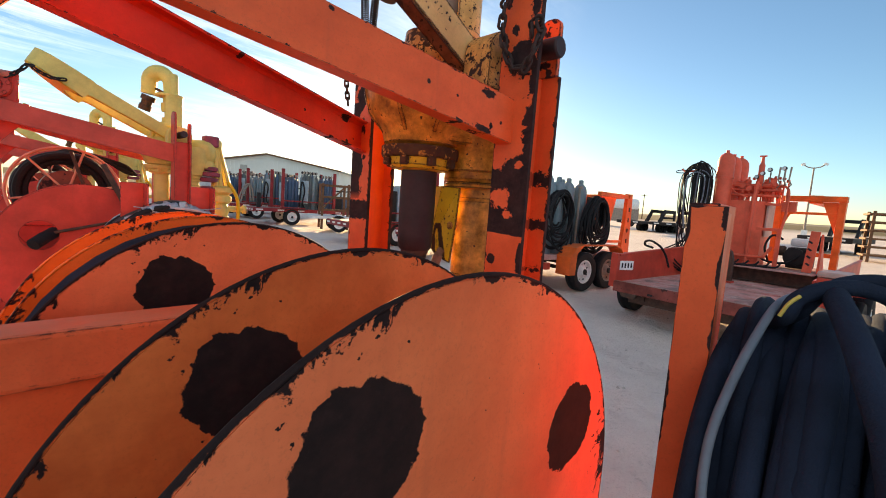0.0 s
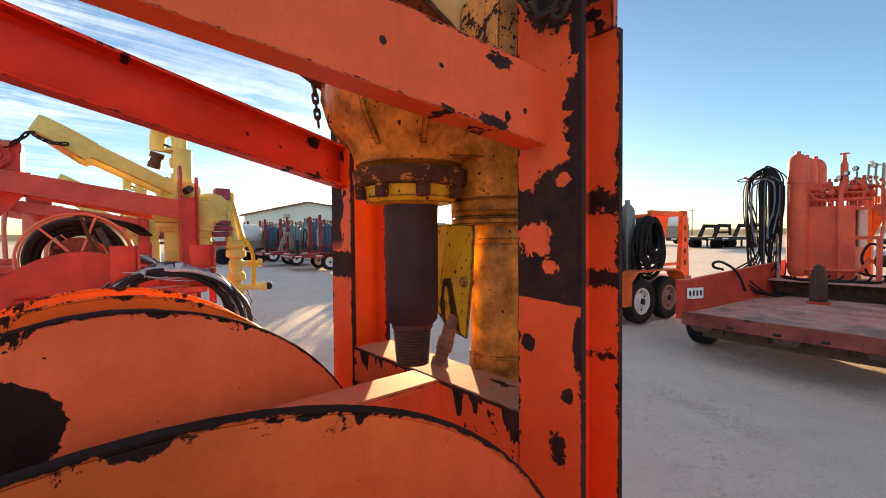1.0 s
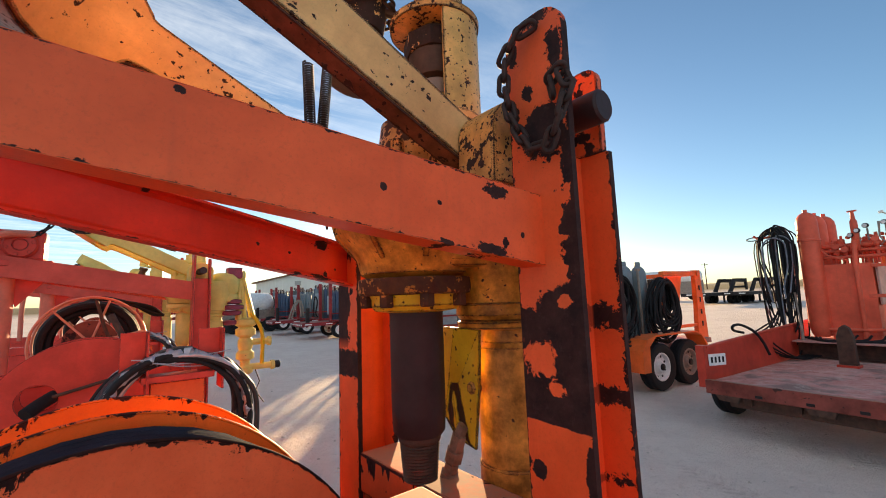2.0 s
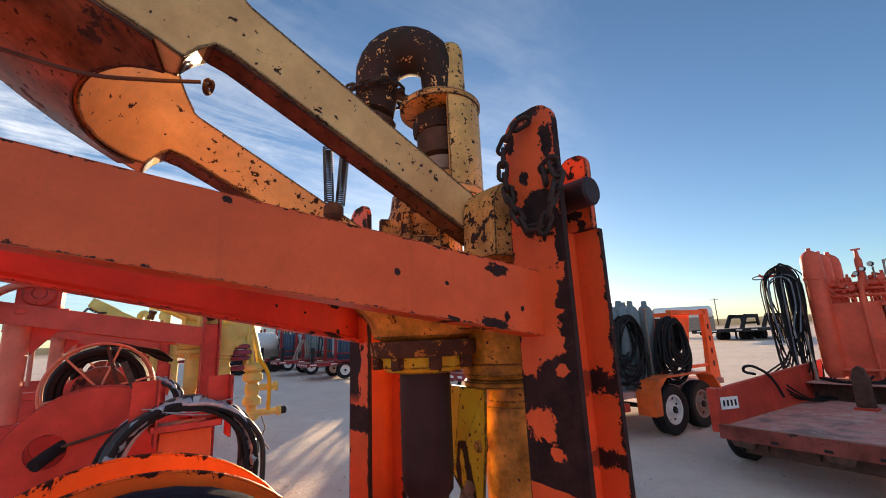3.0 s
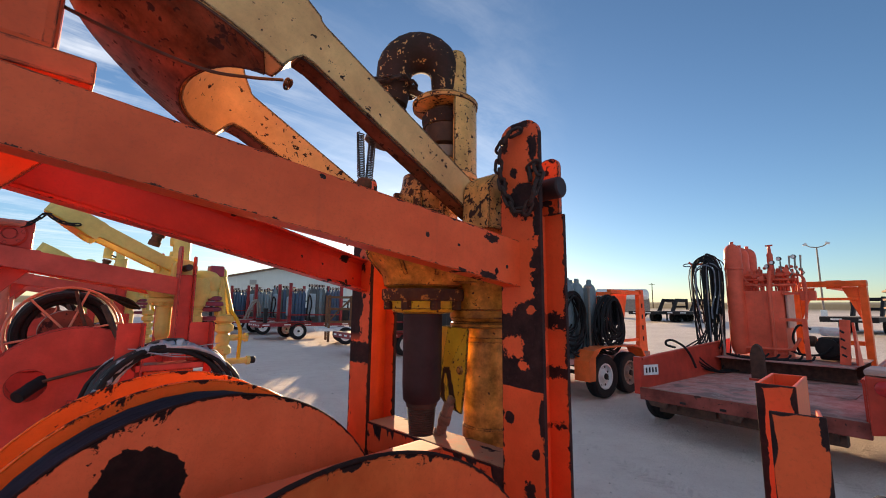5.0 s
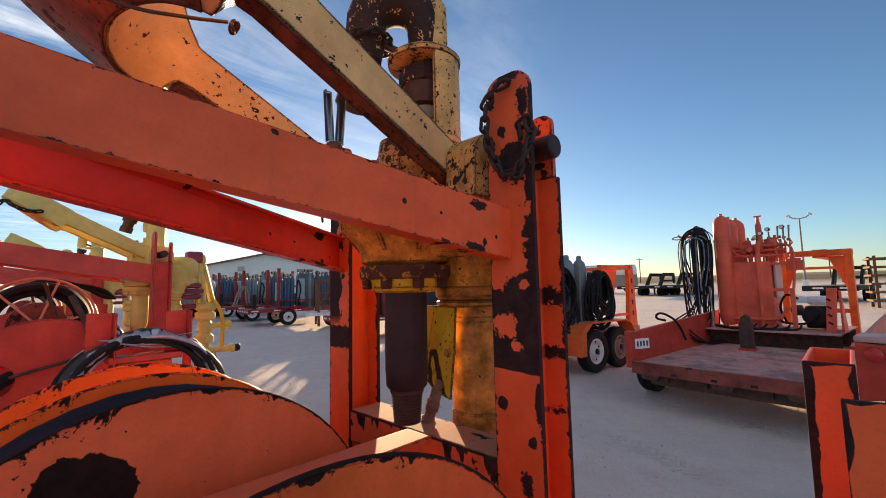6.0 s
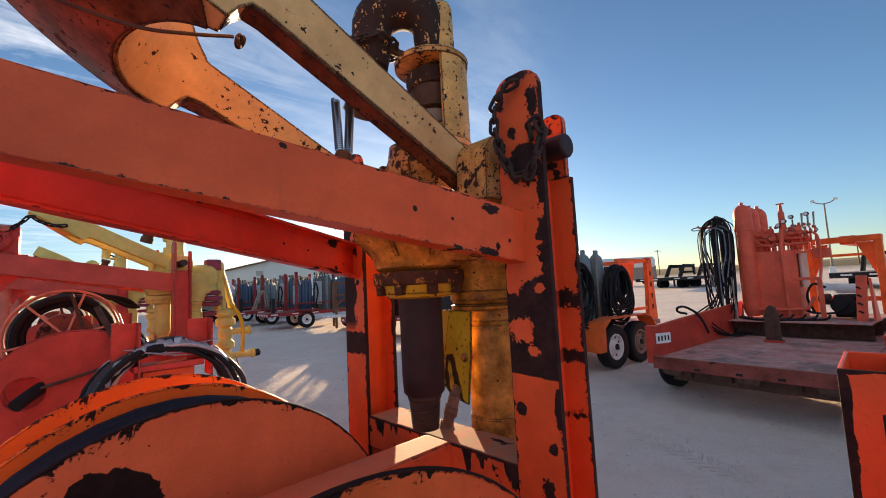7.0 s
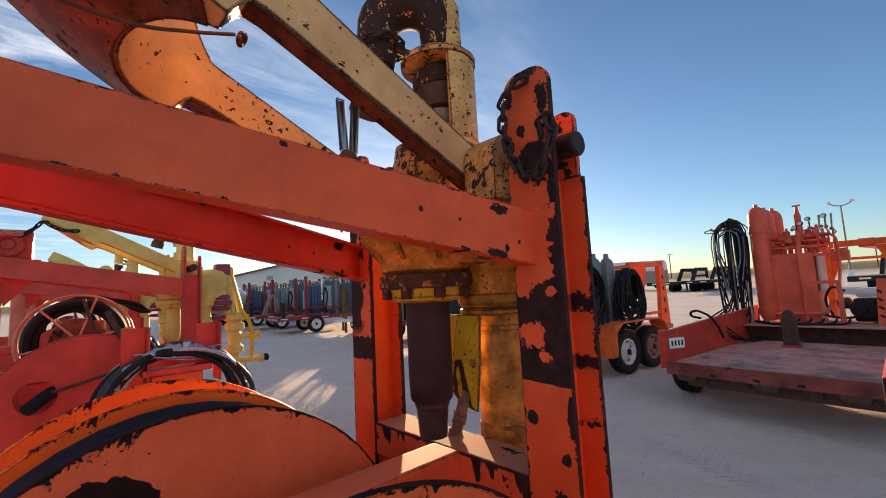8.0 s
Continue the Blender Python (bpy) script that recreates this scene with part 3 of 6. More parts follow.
    for j in range(seg):
        faces.append((0, 1 + j, 1 + (j + 1) % seg))
    for i in range(len(radii) - 2):
        a, b = 1 + i * seg, 1 + (i + 1) * seg
        for j in range(seg):
            faces.append((a + j, b + j, b + (j + 1) % seg, a + (j + 1) % seg))
    me = bpy.data.meshes.new("ground")
    me.from_pydata(verts, [], faces)
    for p in me.polygons:
        p.use_smooth = True
    me.materials.append(m)
    tagged(new("ground", me), "pale dusty caliche ground with tyre marks and pebbles", "ground", kind="structure")


build_ground()


def loose_stones():
    """Small clods and pebbles strewn over the yard."""
    rnd = random.Random(31)
    verts, faces = [], []
    shape = [(1, 0, 0), (0.3, 0.95, 0.1), (-0.8, 0.6, 0), (-0.8, -0.55, 0.1), (0.35, -0.9, 0), (0.1, 0.1, 0.75)]
    for i in range(2600):
        a, r = rnd.uniform(0, 6.283), 1.2 + 17 * rnd.random() ** 0.8
        x, y, s = r * math.cos(a), 3 + r * math.sin(a), rnd.choice((0.004, 0.006, 0.008, 0.010, 0.014, 0.022))
        z = noise.noise((x * 0.6, y * 0.6, 0)) * 0.018 + noise.noise((x * 2.3, y * 2.3, 5)) * 0.012 - 0.012
        t, b = rnd.uniform(0, 6.283), len(verts)
        for p, q, w in shape:
            k2 = s * rnd.uniform(0.7, 1.3)
            verts.append((x + k2 * (p * math.cos(t) - q * math.sin(t)), y + k2 * (p * math.sin(t) + q * math.cos(t)), z + s * w * 1.2))
        faces += [(b + j, b + (j + 1) % 5, b + 5) for j in range(5)]
    me = bpy.data.meshes.new("pebbles")
    me.from_pydata(verts, [], faces)
    me.materials.append(plain("pale_stone", (0.55, 0.46, 0.39), 0.95, 0.0, 0.3, 3.0))
    tagged(new("pebbles", me), "small pale pebbles and clods on the yard", "pebbles", kind="stuff")


loose_stones()

# frame of the nearest trailer: x forward to its lifting posts, y to its left, origin under the swivel
TURN = radians(47.5)
YARD = Matrix.Translation((-0.14, 1.72, 0)) @ Matrix.Rotation(TURN, 4, "Z")
ROW_STEP = Vector((-0.03, 4.12, 0))             # from one trailer of the row to the next


def ear_outline(w0, w1, z0, z1, r):
    """An upright plate with rounded top corners, in (y, z)."""
    pts = [(w0, z0), (w1, z0)]
    for i in range(6):
        a = radians(90 * i / 5)
        pts.append((w1 - r + r * math.cos(a), z1 - r + r * math.sin(a)))
    for i in range(6):
        a = radians(90 + 90 * i / 5)
        pts.append((w0 + r + r * math.cos(a), z1 - r + r * math.sin(a)))
    return pts


def cradle(m, label, paint, wall, beam, wall_left, bz=1.737, h=0.141, top=None, beam_left=None):
    c = empty("swivel_cradle", m, label, "swivel cradle", "swivel trailers in a row")
    for side in (-1, 1):
        y = -0.45 if side < 0 else 0.412
        p = part("post", hbar(fresh(), (0, 0, 0.5), 0.145, 0.15, 1.975), wall if side < 0 else wall_left, c, "upright of rolled steel with paint worn to rust")
        p.location = (0.02, y, 0)
        e = part("lifting_ear", prism(fresh(), [(0, a, z) for a, z in ear_outline(-0.0725, 0.0725, 1.975, 2.262, 0.05)], (0.018, 0, 0), 0.0015), wall, c)
        e.location = (0.02, y, 0)
        e = part("back_ear", prism(fresh(), [(0.0, a, z) for a, z in ear_outline(-0.052, 0.020, 1.975, 2.166, 0.025)], (0.02, 0, 0), 0.003), scab_orange if top else wall, c)
        e.location = (0.150, y - 0.01, 0)
        part("end_pin", lathe(fresh(), [(0.029, 0), (0.033, 0.005), (0.033, 0.265), (0.03, 0.27)], (0.095, y + side * 0.105, 2.045), (0, -side, 0), 28), quill_steel, c, "dark steel trunnion pin", True)
        # rolled channel running back and up from the post, web outwards
        o = -0.448 if side < 0 else 0.424
        t, f = 0.009, 0.055
        s = -side
        prof = [(o, 0), (o + s * f, 0), (o + s * f, 0.008), (o + s * (t + 0.012), 0.011), (o + s * t, 0.022), (o + s * t, h - 0.022), (o + s * (t + 0.012), h - 0.011), (o + s * f, h - 0.008), (o + s * f, h), (o, h)]
        part("channel_beam", prism(fresh(), [(0.022, a, bz + z) for a, z in prof], (-2.0, s * 0.42, 0.35)), (beam_left or beam) if side > 0 else beam, c)
    bm = box(fresh(), (-1.16, 0.0, 2.115), (0.34, 0.36, 0.05), None, 0.006)
    part("rest_plate", bm, paint, c)
    part("bail_rest", box(fresh(), (-1.20, 0.0, 2.27), (0.30, 0.30, 0.26), None, 0.02), paint, c)
    part("column", tube(fresh(), [(-1.32, 0, 1.2), (-1.32, 0, 2.09)], 0.09, 24), paint if top else pale_salmon, c, "", True)
    if not top:
        cap = part("rest_cap", lathe(fresh(), [(0.11, 0), (0.115, 0.012), (0.10, 0.03), (0.05, 0.035), (0.045, 0.02), (0.01, 0.02)], (-1.20, -0.15, 2.27), (0, -1, 0), 28), paint, c, "round bolted end cap", True)
        for i in range(6):
            a = radians(60 * i + 15)
            part("bolt", lathe(fresh(), [(0.016, 0), (0.016, 0.02)], (-1.20 + 0.085 * math.cos(a), -0.172, 2.27 + 0.085 * math.sin(a)), (0, -1, 0), 6), paint, cap)
        for dy in (0.0, 0.05):
            part("pipe_bend", tube(fresh(), smooth_path([(-1.12, -0.12 - dy, 2.36), (-1.30, -0.20 - dy, 2.34), (-1.50, -0.20 - dy, 2.20), (-1.58, -0.15 - dy, 1.9), (-1.58, -0.15 - dy, 1.3)], 5), 0.028, 8), pale_salmon, c, "", True)
    prism_pts = [(-1.30, 0, 2.05), (-0.98, 0, 2.05), (-1.22, 0, 1.75)]
    part("column_gusset", prism(fresh(), [(x, -0.006, z) for x, y, z in prism_pts], (0, 0.012, 0)), paint, c)
    bm = box(fresh(), (-1.1, -0.06, 1.14), (2.26, 0.125, 0.12), None, 0.012)
    part("spine", bm, dusty_spine if top else paint, c)
    part("spine_web", box(fresh(), (-1.1, -0.06, 0.80), (2.25, 0.09, 0.56)), paint, c)
    part("cross_member", box(fresh(), (0.095, -0.02, 1.14), (0.146, 0.715, 0.12), None, 0.008), top or paint, c)
    part("cross_web", box(fresh(), (0.06, -0.02, 0.81), (0.05, 0.714, 0.54)), paint, c)
    # chassis under it
    for y in (-0.62, 0.60):
        part("chassis_rail", box(fresh(), (-1.5, y, 0.44), (3.6, 0.10, 0.16), None, 0.006), paint, c)
    for x in (-3.2, -1.9, -0.62, 0.1):
        part("chassis_bar", box(fresh(), (x, -0.01, 0.455), (0.10, 1.12, 0.12), None, 0.006), paint, c)
    part("axle", tube(fresh(), [(-1.9, -0.95, 0.38), (-1.9, 0.95, 0.38)], 0.04, 12), dark_iron, c)
    for s in (-1, 1):
        w = part("wheel", tyre_mesh(0.38, 0.22, 0.2), rubber, c, "black trailer tyre", True)
        w.location = (-1.9, s * 1.02, 0.38)
        part("rim", rim_mesh(0.2, 0.2), white_steel, w, "", True)
        part("hub", hub_mesh(0.2, 0.2), dark_iron, w, "", True)
    return c


def tyre_mesh(r, w, hub):
    """Lying on the y axis."""
    h = w / 2
    bm = fresh()
    prof = [(hub, -h * 0.75), (r * 0.8, -h), (r * 0.94, -h * 0.96), (r, -h * 0.7), (r, -h * 0.25), (r * 0.97, -h * 0.2), (r * 0.97, -h * 0.1), (r, -h * 0.05), (r, h * 0.05), (r * 0.97, h * 0.1), (r * 0.97, h * 0.2), (r, h * 0.25), (r, h * 0.7), (r * 0.94, h * 0.96), (r * 0.8, h), (hub, h * 0.75), (hub * 0.97, 0)]
    seg, rings = 40, []
    for a, b in prof:
        rings.append([bm.verts.new((a * math.cos(2 * math.pi * j / seg), b, a * math.sin(2 * math.pi * j / seg))) for j in range(seg)])
    for i in range(len(prof)):
        p, q = rings[i], rings[(i + 1) % len(prof)]
        for j in range(seg):
            bm.faces.new((p[j], p[(j + 1) % seg], q[(j + 1) % seg], q[j]))
    return bm


def rim_mesh(r, w):
    """A dished wheel with a hub and bolts, on the y axis."""
    bm = fresh()
    h = w / 2
    for s in (-1, 1):
        lathe(bm, [(r, 0), (r, h * 0.8), (r * 0.9, h * 0.8), (r * 0.82, h * 0.25), (r * 0.55, h * 0.2), (r * 0.42, h * 0.45), (r * 0.36, h * 0.75), (r * 0.2, h * 0.8), (0.01, h * 0.8)], (0, 0, 0), (0, s, 0), 28)
        for i in range(8):
            a = 2 * math.pi * i / 8
            lathe(bm, [(0.011, 0), (0.011, 0.02)], (r * 0.62 * math.cos(a), s * h * 0.2, r * 0.62 * math.sin(a)), (0, s, 0), 6)
    return bm


def hub_mesh(r, w):
    """The dark hub of a wheel, on the y axis."""
    h = w / 2
    bm = lathe(fresh(), [(0.01, -h * 1.06), (r * 0.18, -h * 1.05), (r * 0.24, -h * 0.95), (r * 0.24, h * 0.95), (r * 0.18, h * 1.05), (0.01, h * 1.06)], (0, 0, 0), (0, 1, 0), 16)
    return bm


R_REEL, Z_REEL, X_REEL = 0.59, 0.825, -0.62


def flange_mesh():
    bm = fresh()
    lathe(bm, [(0.03, -0.004), (R_REEL - 0.004, -0.004), (R_REEL - 0.004, 0.004), (0.03, 0.004)], (0, 0, 0), (0, 1, 0), 96)
    ring = [(R_REEL * math.cos(2 * math.pi * i / 96), 0, R_REEL * math.sin(2 * math.pi * i / 96)) for i in range(96)]
    tube(bm, ring, 0.0048, 8, True)
    return bm


def reel(m, name, label, ys, paints, hose_r, hose_mat, turns=(0, 0, 0)):
    """A hose reel: steel flanges on a drum that turns on a shaft held by the chassis."""
    r = empty(name, m @ Matrix.Translation((X_REEL, 0, Z_REEL)), label, "hose reel")
    for i, (y, p) in enumerate(zip(ys, paints)):
        f = part("flange", flange_mesh(), p, r, "round steel flange, paint worn at the rim", True)
        f.location, f.rotation_euler = (0, y, 0), (0, radians(turns[i]), 0)
    part("drum", tube(fresh(), [(0, ys[0], 0), (0, ys[-1], 0)], 0.16, 24), orange_paint, r, "", True)
    a, b = min(ys) - 0.08, max(ys) + 0.08
    part("shaft", tube(fresh(), [(0, a, 0), (0, b, 0)], 0.03, 12), dark_iron, r)
    for y in (a + 0.02, b - 0.02):
        part("stand", prism(fresh(), [(-0.16, y, 0.52 - Z_REEL), (0.16, y, 0.52 - Z_REEL), (0.05, y, 0.05), (-0.05, y, 0.05)], (0, 0.012, 0)), orange_paint, r)
    for y0, y1, hr in hose_r:
        n = max(1, int((y1 - y0 - 0.01) / 0.045))
        pts = []
        for i in range(n * 40 + 1):
            t = 2 * math.pi * i / 40
            pts.append((hr * math.cos(t), y0 + 0.027 + (y1 - y0 - 0.054) * i / (n * 40), hr * math.sin(t)))
        part("hose_wrap", tube(fresh(), pts, 0.022, 8), hose_mat, r, "dark rubber hose wound on the drum", True)
        part("hose_core", tube(fresh(), [(0, y0 + 0.012, 0), (0, y1 - 0.012, 0)], hr - 0.015, 40), hose_mat, r, "", True)
    return r


def thread_mesh(z0, z1, r0, r1, turns):
    prof = []
    for i in range(turns):
        a, b = i / turns, (i + 0.5) / turns
        prof += [(r0 + (r1 - r0) * a, z0 + (z1 - z0) * a), (r0 + (r1 - r0) * b - 0.005, z0 + (z1 - z0) * b)]
    prof.append((r1, z1))
    return prof


def shell(bm, r, thick, z0, z1, a0, a1, c=(0, 0), seg=24):
    """A part of a tube wall from angle a0 to a1 (degrees)."""
    pts = []
    for i in range(seg + 1):
        a = radians(a0 + (a1 - a0) * i / seg)
        pts.append((c[0] + r * math.cos(a), c[1] + r * math.sin(a), z0))
    for i in range(seg, -1, -1):
        a = radians(a0 + (a1 - a0) * i / seg)
        pts.append((c[0] + (r - thick) * math.cos(a), c[1] + (r - thick) * math.sin(a), z0))
    return prism(bm, pts, (0, 0, z1 - z0))


def power_swivel(m, label, body, upper, quill, rich=True):
    s = empty("power_swivel", m, label, "power swivel", "power swivels in a row")
    part("quill", lathe(fresh(), [(0.060, 1.335), (0.068, 1.345), (0.071, 1.40), (0.072, 1.64), (0.074, 1.67)], (0, 0, 0), (0, 0, 1), 36), quill, s, "dark rust-brown drive sub", True)
    part("pin_thread", lathe(fresh(), [(0.030, 1.222)] + thread_mesh(1.225, 1.318, 0.045, 0.053, 12) + [(0.056, 1.325), (0.056, 1.34)], (0, 0, 0), (0, 0, 1), 32), rusty_steel if rich else quill, s, "tapered threaded pin")
    part("seal_ring", lathe(fresh(), [(0.078, 1.650), (0.110, 1.655), (0.122, 1.668), (0.122, 1.685), (0.13, 1.70), (0.13, 1.715)], (0, 0, 0), (0, 0, 1), 40), guard_paint if rich else body, s, "", True)
    part("bearing_flange", lathe(fresh(), [(0.10, 1.692), (0.150, 1.697), (0.154, 1.705), (0.154, 1.735), (0.152, 1.738), (0.12, 1.74)], (0, 0, 0), (0, 0, 1), 40), flecked_rust if rich else body, s, "rusted flange ring", True)
    for i in range(8):
        a = radians(22 + 45 * i)
        part("bolt", lathe(fresh(), [(0.016, 1.664), (0.019, 1.669), (0.019, 1.697)], (0.132 * math.cos(a), 0.132 * math.sin(a), 0), (0, 0, 1), 6), flecked_rust if rich else body, s)
    bm = lathe(fresh(), [(0.12, 1.738), (0.145, 1.75), (0.156, 1.79), (0.205, 1.86), (0.222, 1.92), (0.219, 1.955), (0.20, 1.965), (0.12, 1.97)], (0, 0, 0), (0, 0, 1), 40)
    part("gearbox", bm, body, s, "bowl-shaped cast gearbox, yellow paint scabbed with rust", True)
    for a in (205, 245, 285, 150):
        ca, sa = math.cos(radians(a)), math.sin(radians(a))
        pts = [(0.15, 1.78), (0.212, 1.85), (0.232, 1.92), (0.228, 1.96), (0.20, 1.96)]
        part("rib", prism(fresh(), [(r * ca - 0.008 * sa, r * sa + 0.008 * ca, z) for r, z in pts], (0.016 * sa, -0.016 * ca, 0), 0.003), body, s)
    # geared side housing and hydraulic motor behind
    bm = lathe(fresh(), [(0.10, 1.66), (0.145, 1.665), (0.15, 1.72), (0.18, 1.80), (0.18, 1.93), (0.16, 1.96)], (0.24, -0.12, 0), (0, 0, 1), 36)
    part("motor_housing", bm, body, s, "", True)
    part("bridge", box(fresh(), (0.13, -0.07, 1.87), (0.22, 0.26, 0.22), Matrix.Rotation(radians(-27), 4, "Z"), 0.02), body, s)
    bm = lathe(fresh(), [(0.10, 1.595), (0.128, 1.60), (0.130, 1.615), (0.120, 1.62), (0.132, 1.635), (0.132, 1.665), (0.10, 1.67)], (0.235, -0.095, 0), (0, 0, 1), 32)
    part("motor_flange", bm, body, s, "", True)
    bm = lathe(fresh(), [(0.090, 1.160), (0.094, 1.168), (0.101, 1.175), (0.101, 1.235), (0.097, 1.24), (0.099, 1.50), (0.098, 1.545), (0.085, 1.56), (0.085, 1.61)], (0.248, -0.110, 0), (0, 0, 1), 32)
    part("hydraulic_motor", bm, motor_paint if rich else body, s, "yellow hydraulic motor with oil stains", True)
    part("valve_block", box(fresh(), (0.248, -0.110, 1.105), (0.155, 0.165, 0.125), Matrix.Rotation(radians(12), 4, "Z"), 0.008), motor_paint if rich else body, s, "square block under the motor")
    part("port_boss", lathe(fresh(), [(0.030, 0), (0.030, 0.03), (0.022, 0.034)], (0.160, -0.06, 1.10), (-1, -0.2, 0), 14), motor_paint if rich else body, s, "", True)
    for i in range(6):
        a = radians(200 + 30 * i)
        part("motor_bolt", lathe(fresh(), [(0.011, 0), (0.011, 0.02)], (0.248 + 0.088 * math.cos(a), -0.110 + 0.088 * math.sin(a), 1.10), (math.cos(a), math.sin(a), 0), 6), body, s)
    part("bleed_plug", lathe(fresh(), [(0.02, 0), (0.02, 0.02), (0.012, 0.028)], (0.145, -0.075, 1.44), (-0.9, 0.1, 0), 8), motor_paint if rich else body, s)
    g = [(0.040, 1.60), (-0.03, 1.602), (-0.112, 1.598), (-0.104, 1.45), (-0.085, 1.285), (-0.02, 1.305), (0.046, 1.345)]
    part("guard_plate", prism(fresh(), [(0.105 + 0.25 * abs(a + 0.03), a, z) for a, z in g], (0.007, 0, 0)), guard_paint if rich else body, s, "bent guard plate with chipped yellow paint")
    bm = tube(fresh(), [(0.115, -0.045, 1.34), (0.11, -0.03, 1.31)], 0.016, 8)
    for a, b, r in ((0.0, 0.16, 0.022), (0.18, 0.30, 0.026), (0.33, 0.42, 0.021), (0.45, 0.58, 0.027), (0.62, 1.0, 0.022)):
        p, q = Vector((0.108, -0.034, 1.315)), Vector((0.095, 0.055, 1.08))
        tube(bm, [p.lerp(q, a), p.lerp(q, b)], r, 6)
    tube(bm, [(0.108, -0.034, 1.315), (0.095, 0.055, 1.08)], 0.016, 10)
    part("oil_fitting", bm, fitting_steel if rich else body, s, "dusty brown hydraulic fitting")
    # trunnion blocks
    for sd in (-1, 1):
        y = sd * 0.275
        pts = [(-0.02, 1.93), (0.20, 1.93), (0.205, 2.06)] + [(0.095 + 0.11 * math.cos(radians(a)), 2.06 + 0.08 * math.sin(radians(a))) for a in range(0, 181, 20)]
        part("trunnion_block", prism(fresh(), [(x, y - 0.06, z) for x, z in pts], (0, 0.12, 0), 0.008), scab_buff if rich else upper, s, "cast trunnion block with flaking paint")
    # top cover and wash-pipe housing
    bm = lathe(fresh(), [(0.13, 1.96), (0.12, 2.02), (0.105, 2.03), (0.10, 2.10), (0.092, 2.12), (0.085, 2.17)], (0, 0, 0), (0, 0, 1), 36)
    part("top_cover", bm, crusty_cover if rich else body, s, "", True)
    for i in range(7):
        a = radians(360 / 7 * i + 10)
        part("cover_lug", box(fresh(), (0.112 * math.cos(a), 0.112 * math.sin(a), 2.03), (0.03, 0.03, 0.13), Matrix.Rotation(a, 4, "Z"), 0.006), crusty_cover if rich else body, s)
    cx, cy = 0.062, -0.045
    bm = shell(fresh(), 0.126, 0.022, 2.175, 2.47, -118, 93, (cx, cy), 28)
    part("housing_wall", bm, scab_light if rich else upper, s, "open-sided housing round the wash pipe", True)
    bm = lathe(fresh(), [(0.10, 2.455), (0.130, 2.458), (0.132, 2.475), (0.122, 2.485), (0.06, 2.49)], (cx, cy, 0), (0, 0, 1), 36)
    part("housing_top", bm, scab_buff if rich else upper, s, "", True)
    part("housing_base", lathe(fresh(), [(0.13, 2.15), (0.13, 2.175), (0.122, 2.185)], (cx, cy, 0), (0, 0, 1), 36), upper, s, "", True)
    bm = lathe(fresh(), [(0.05, 2.18), (0.07, 2.19), (0.07, 2.24), (0.045, 2.245), (0.045, 2.30), (0.072, 2.305), (0.078, 2.34), (0.078, 2.39), (0.06, 2.395), (0.06, 2.46)], (cx, cy, 0), (0, 0, 1), 20)
    part("wash_pipe", bm, rusty_steel if rich else body, s, "greasy rusted packing nut", True)
    if rich:
        part("packing_gland", lathe(fresh(), [(0.062, 2.375), (0.088, 2.38), (0.092, 2.40), (0.092, 2.43), (0.07, 2.44)], (cx, cy, 0), (0, 0, 1), 8), bare_neck, s, "greasy hexagonal packing gland")
        part("gland_ring", lathe(fresh(), [(0.056, 2.246), (0.062, 2.25), (0.062, 2.29), (0.056, 2.296)], (cx, cy, 0), (0, 0, 1), 24), dusty_steel, s, "worn bright ring", True)
        part("gland_foot", lathe(fresh(), [(0.07, 2.186), (0.092, 2.19), (0.092, 2.232), (0.07, 2.24)], (cx, cy, 0), (0, 0, 1), 24), scab_light, s, "", True)
    # gooseneck, bending back towards the spine side
    g = Vector((-0.74, 0.67, 0))
    rad = 0.105
    top = 2.60
    pts, rs = [(cx, cy, 2.47)], [0.05]
    for i in range(13):
        a = radians(180 * i / 12)
        q = Vector((cx, cy, top)) + g * (rad - rad * math.cos(a)) + Vector((0, 0, rad * math.sin(a)))
        pts.append(q)
        rs.append(0.060 + 0.014 * math.sin(a) + 0.010 * i / 12)
    e = Vector((cx, cy, 0)) + g * (2 * rad)
    pts += [(e.x, e.y, top - 0.05), (e.x + g.x * 0.01, e.y + g.y * 0.01, top - 0.12)]
    rs += [0.070, 0.066]
    part("tie_rod", tube(fresh(), [(cx - 0.02, cy + 0.02, 2.49), (e.x, e.y, top - 0.03)], 0.014, 8), rusty_steel, s)
    part("gooseneck", tube(fresh(), pts, rs, 20), bare_neck if rich else upper, s, "curved gooseneck pipe, paint nearly gone", True)
    bm = lathe(fresh(), [(0.066, 0.0), (0.066, 0.05), (0.05, 0.055), (0.05, 0.10), (0.058, 0.105), (0.058, 0.16)], (e.x, e.y, top - 0.14), (g.x * 0.35, g.y * 0.35, -1), 20)
    part("hose_union", bm, rusty_steel, s, "dark hammer union", True)
    part("neck_stem", lathe(fresh(), [(0.05, 2.475), (0.046, 2.50), (0.044, top + 0.08), (0.036, top + 0.10)], (cx + 0.03, cy - 0.028, 0), (0, 0, 1), 20), scab_light if rich else upper, s, "", True)
    # bail: two legs leaning back, joined by a deep arch
    lean = Matrix.Translation((0.095, 0.022, 2.04)) @ Matrix.Rotation(radians(27), 4, "Y") @ Matrix.Rotation(radians(180), 4, "Z")
    bail = empty("bail", Matrix.Identity(4))
    bail.parent = s
    bail.matrix_local = lean

    def twisted(mesh):
        """The bail hangs a little lower on its far side."""
        for v in mesh.verts:
            v.co.z -= twist * (0.205 - v.co.y) / 0.41
        return mesh

    twist = 0.07 if rich else 0.0
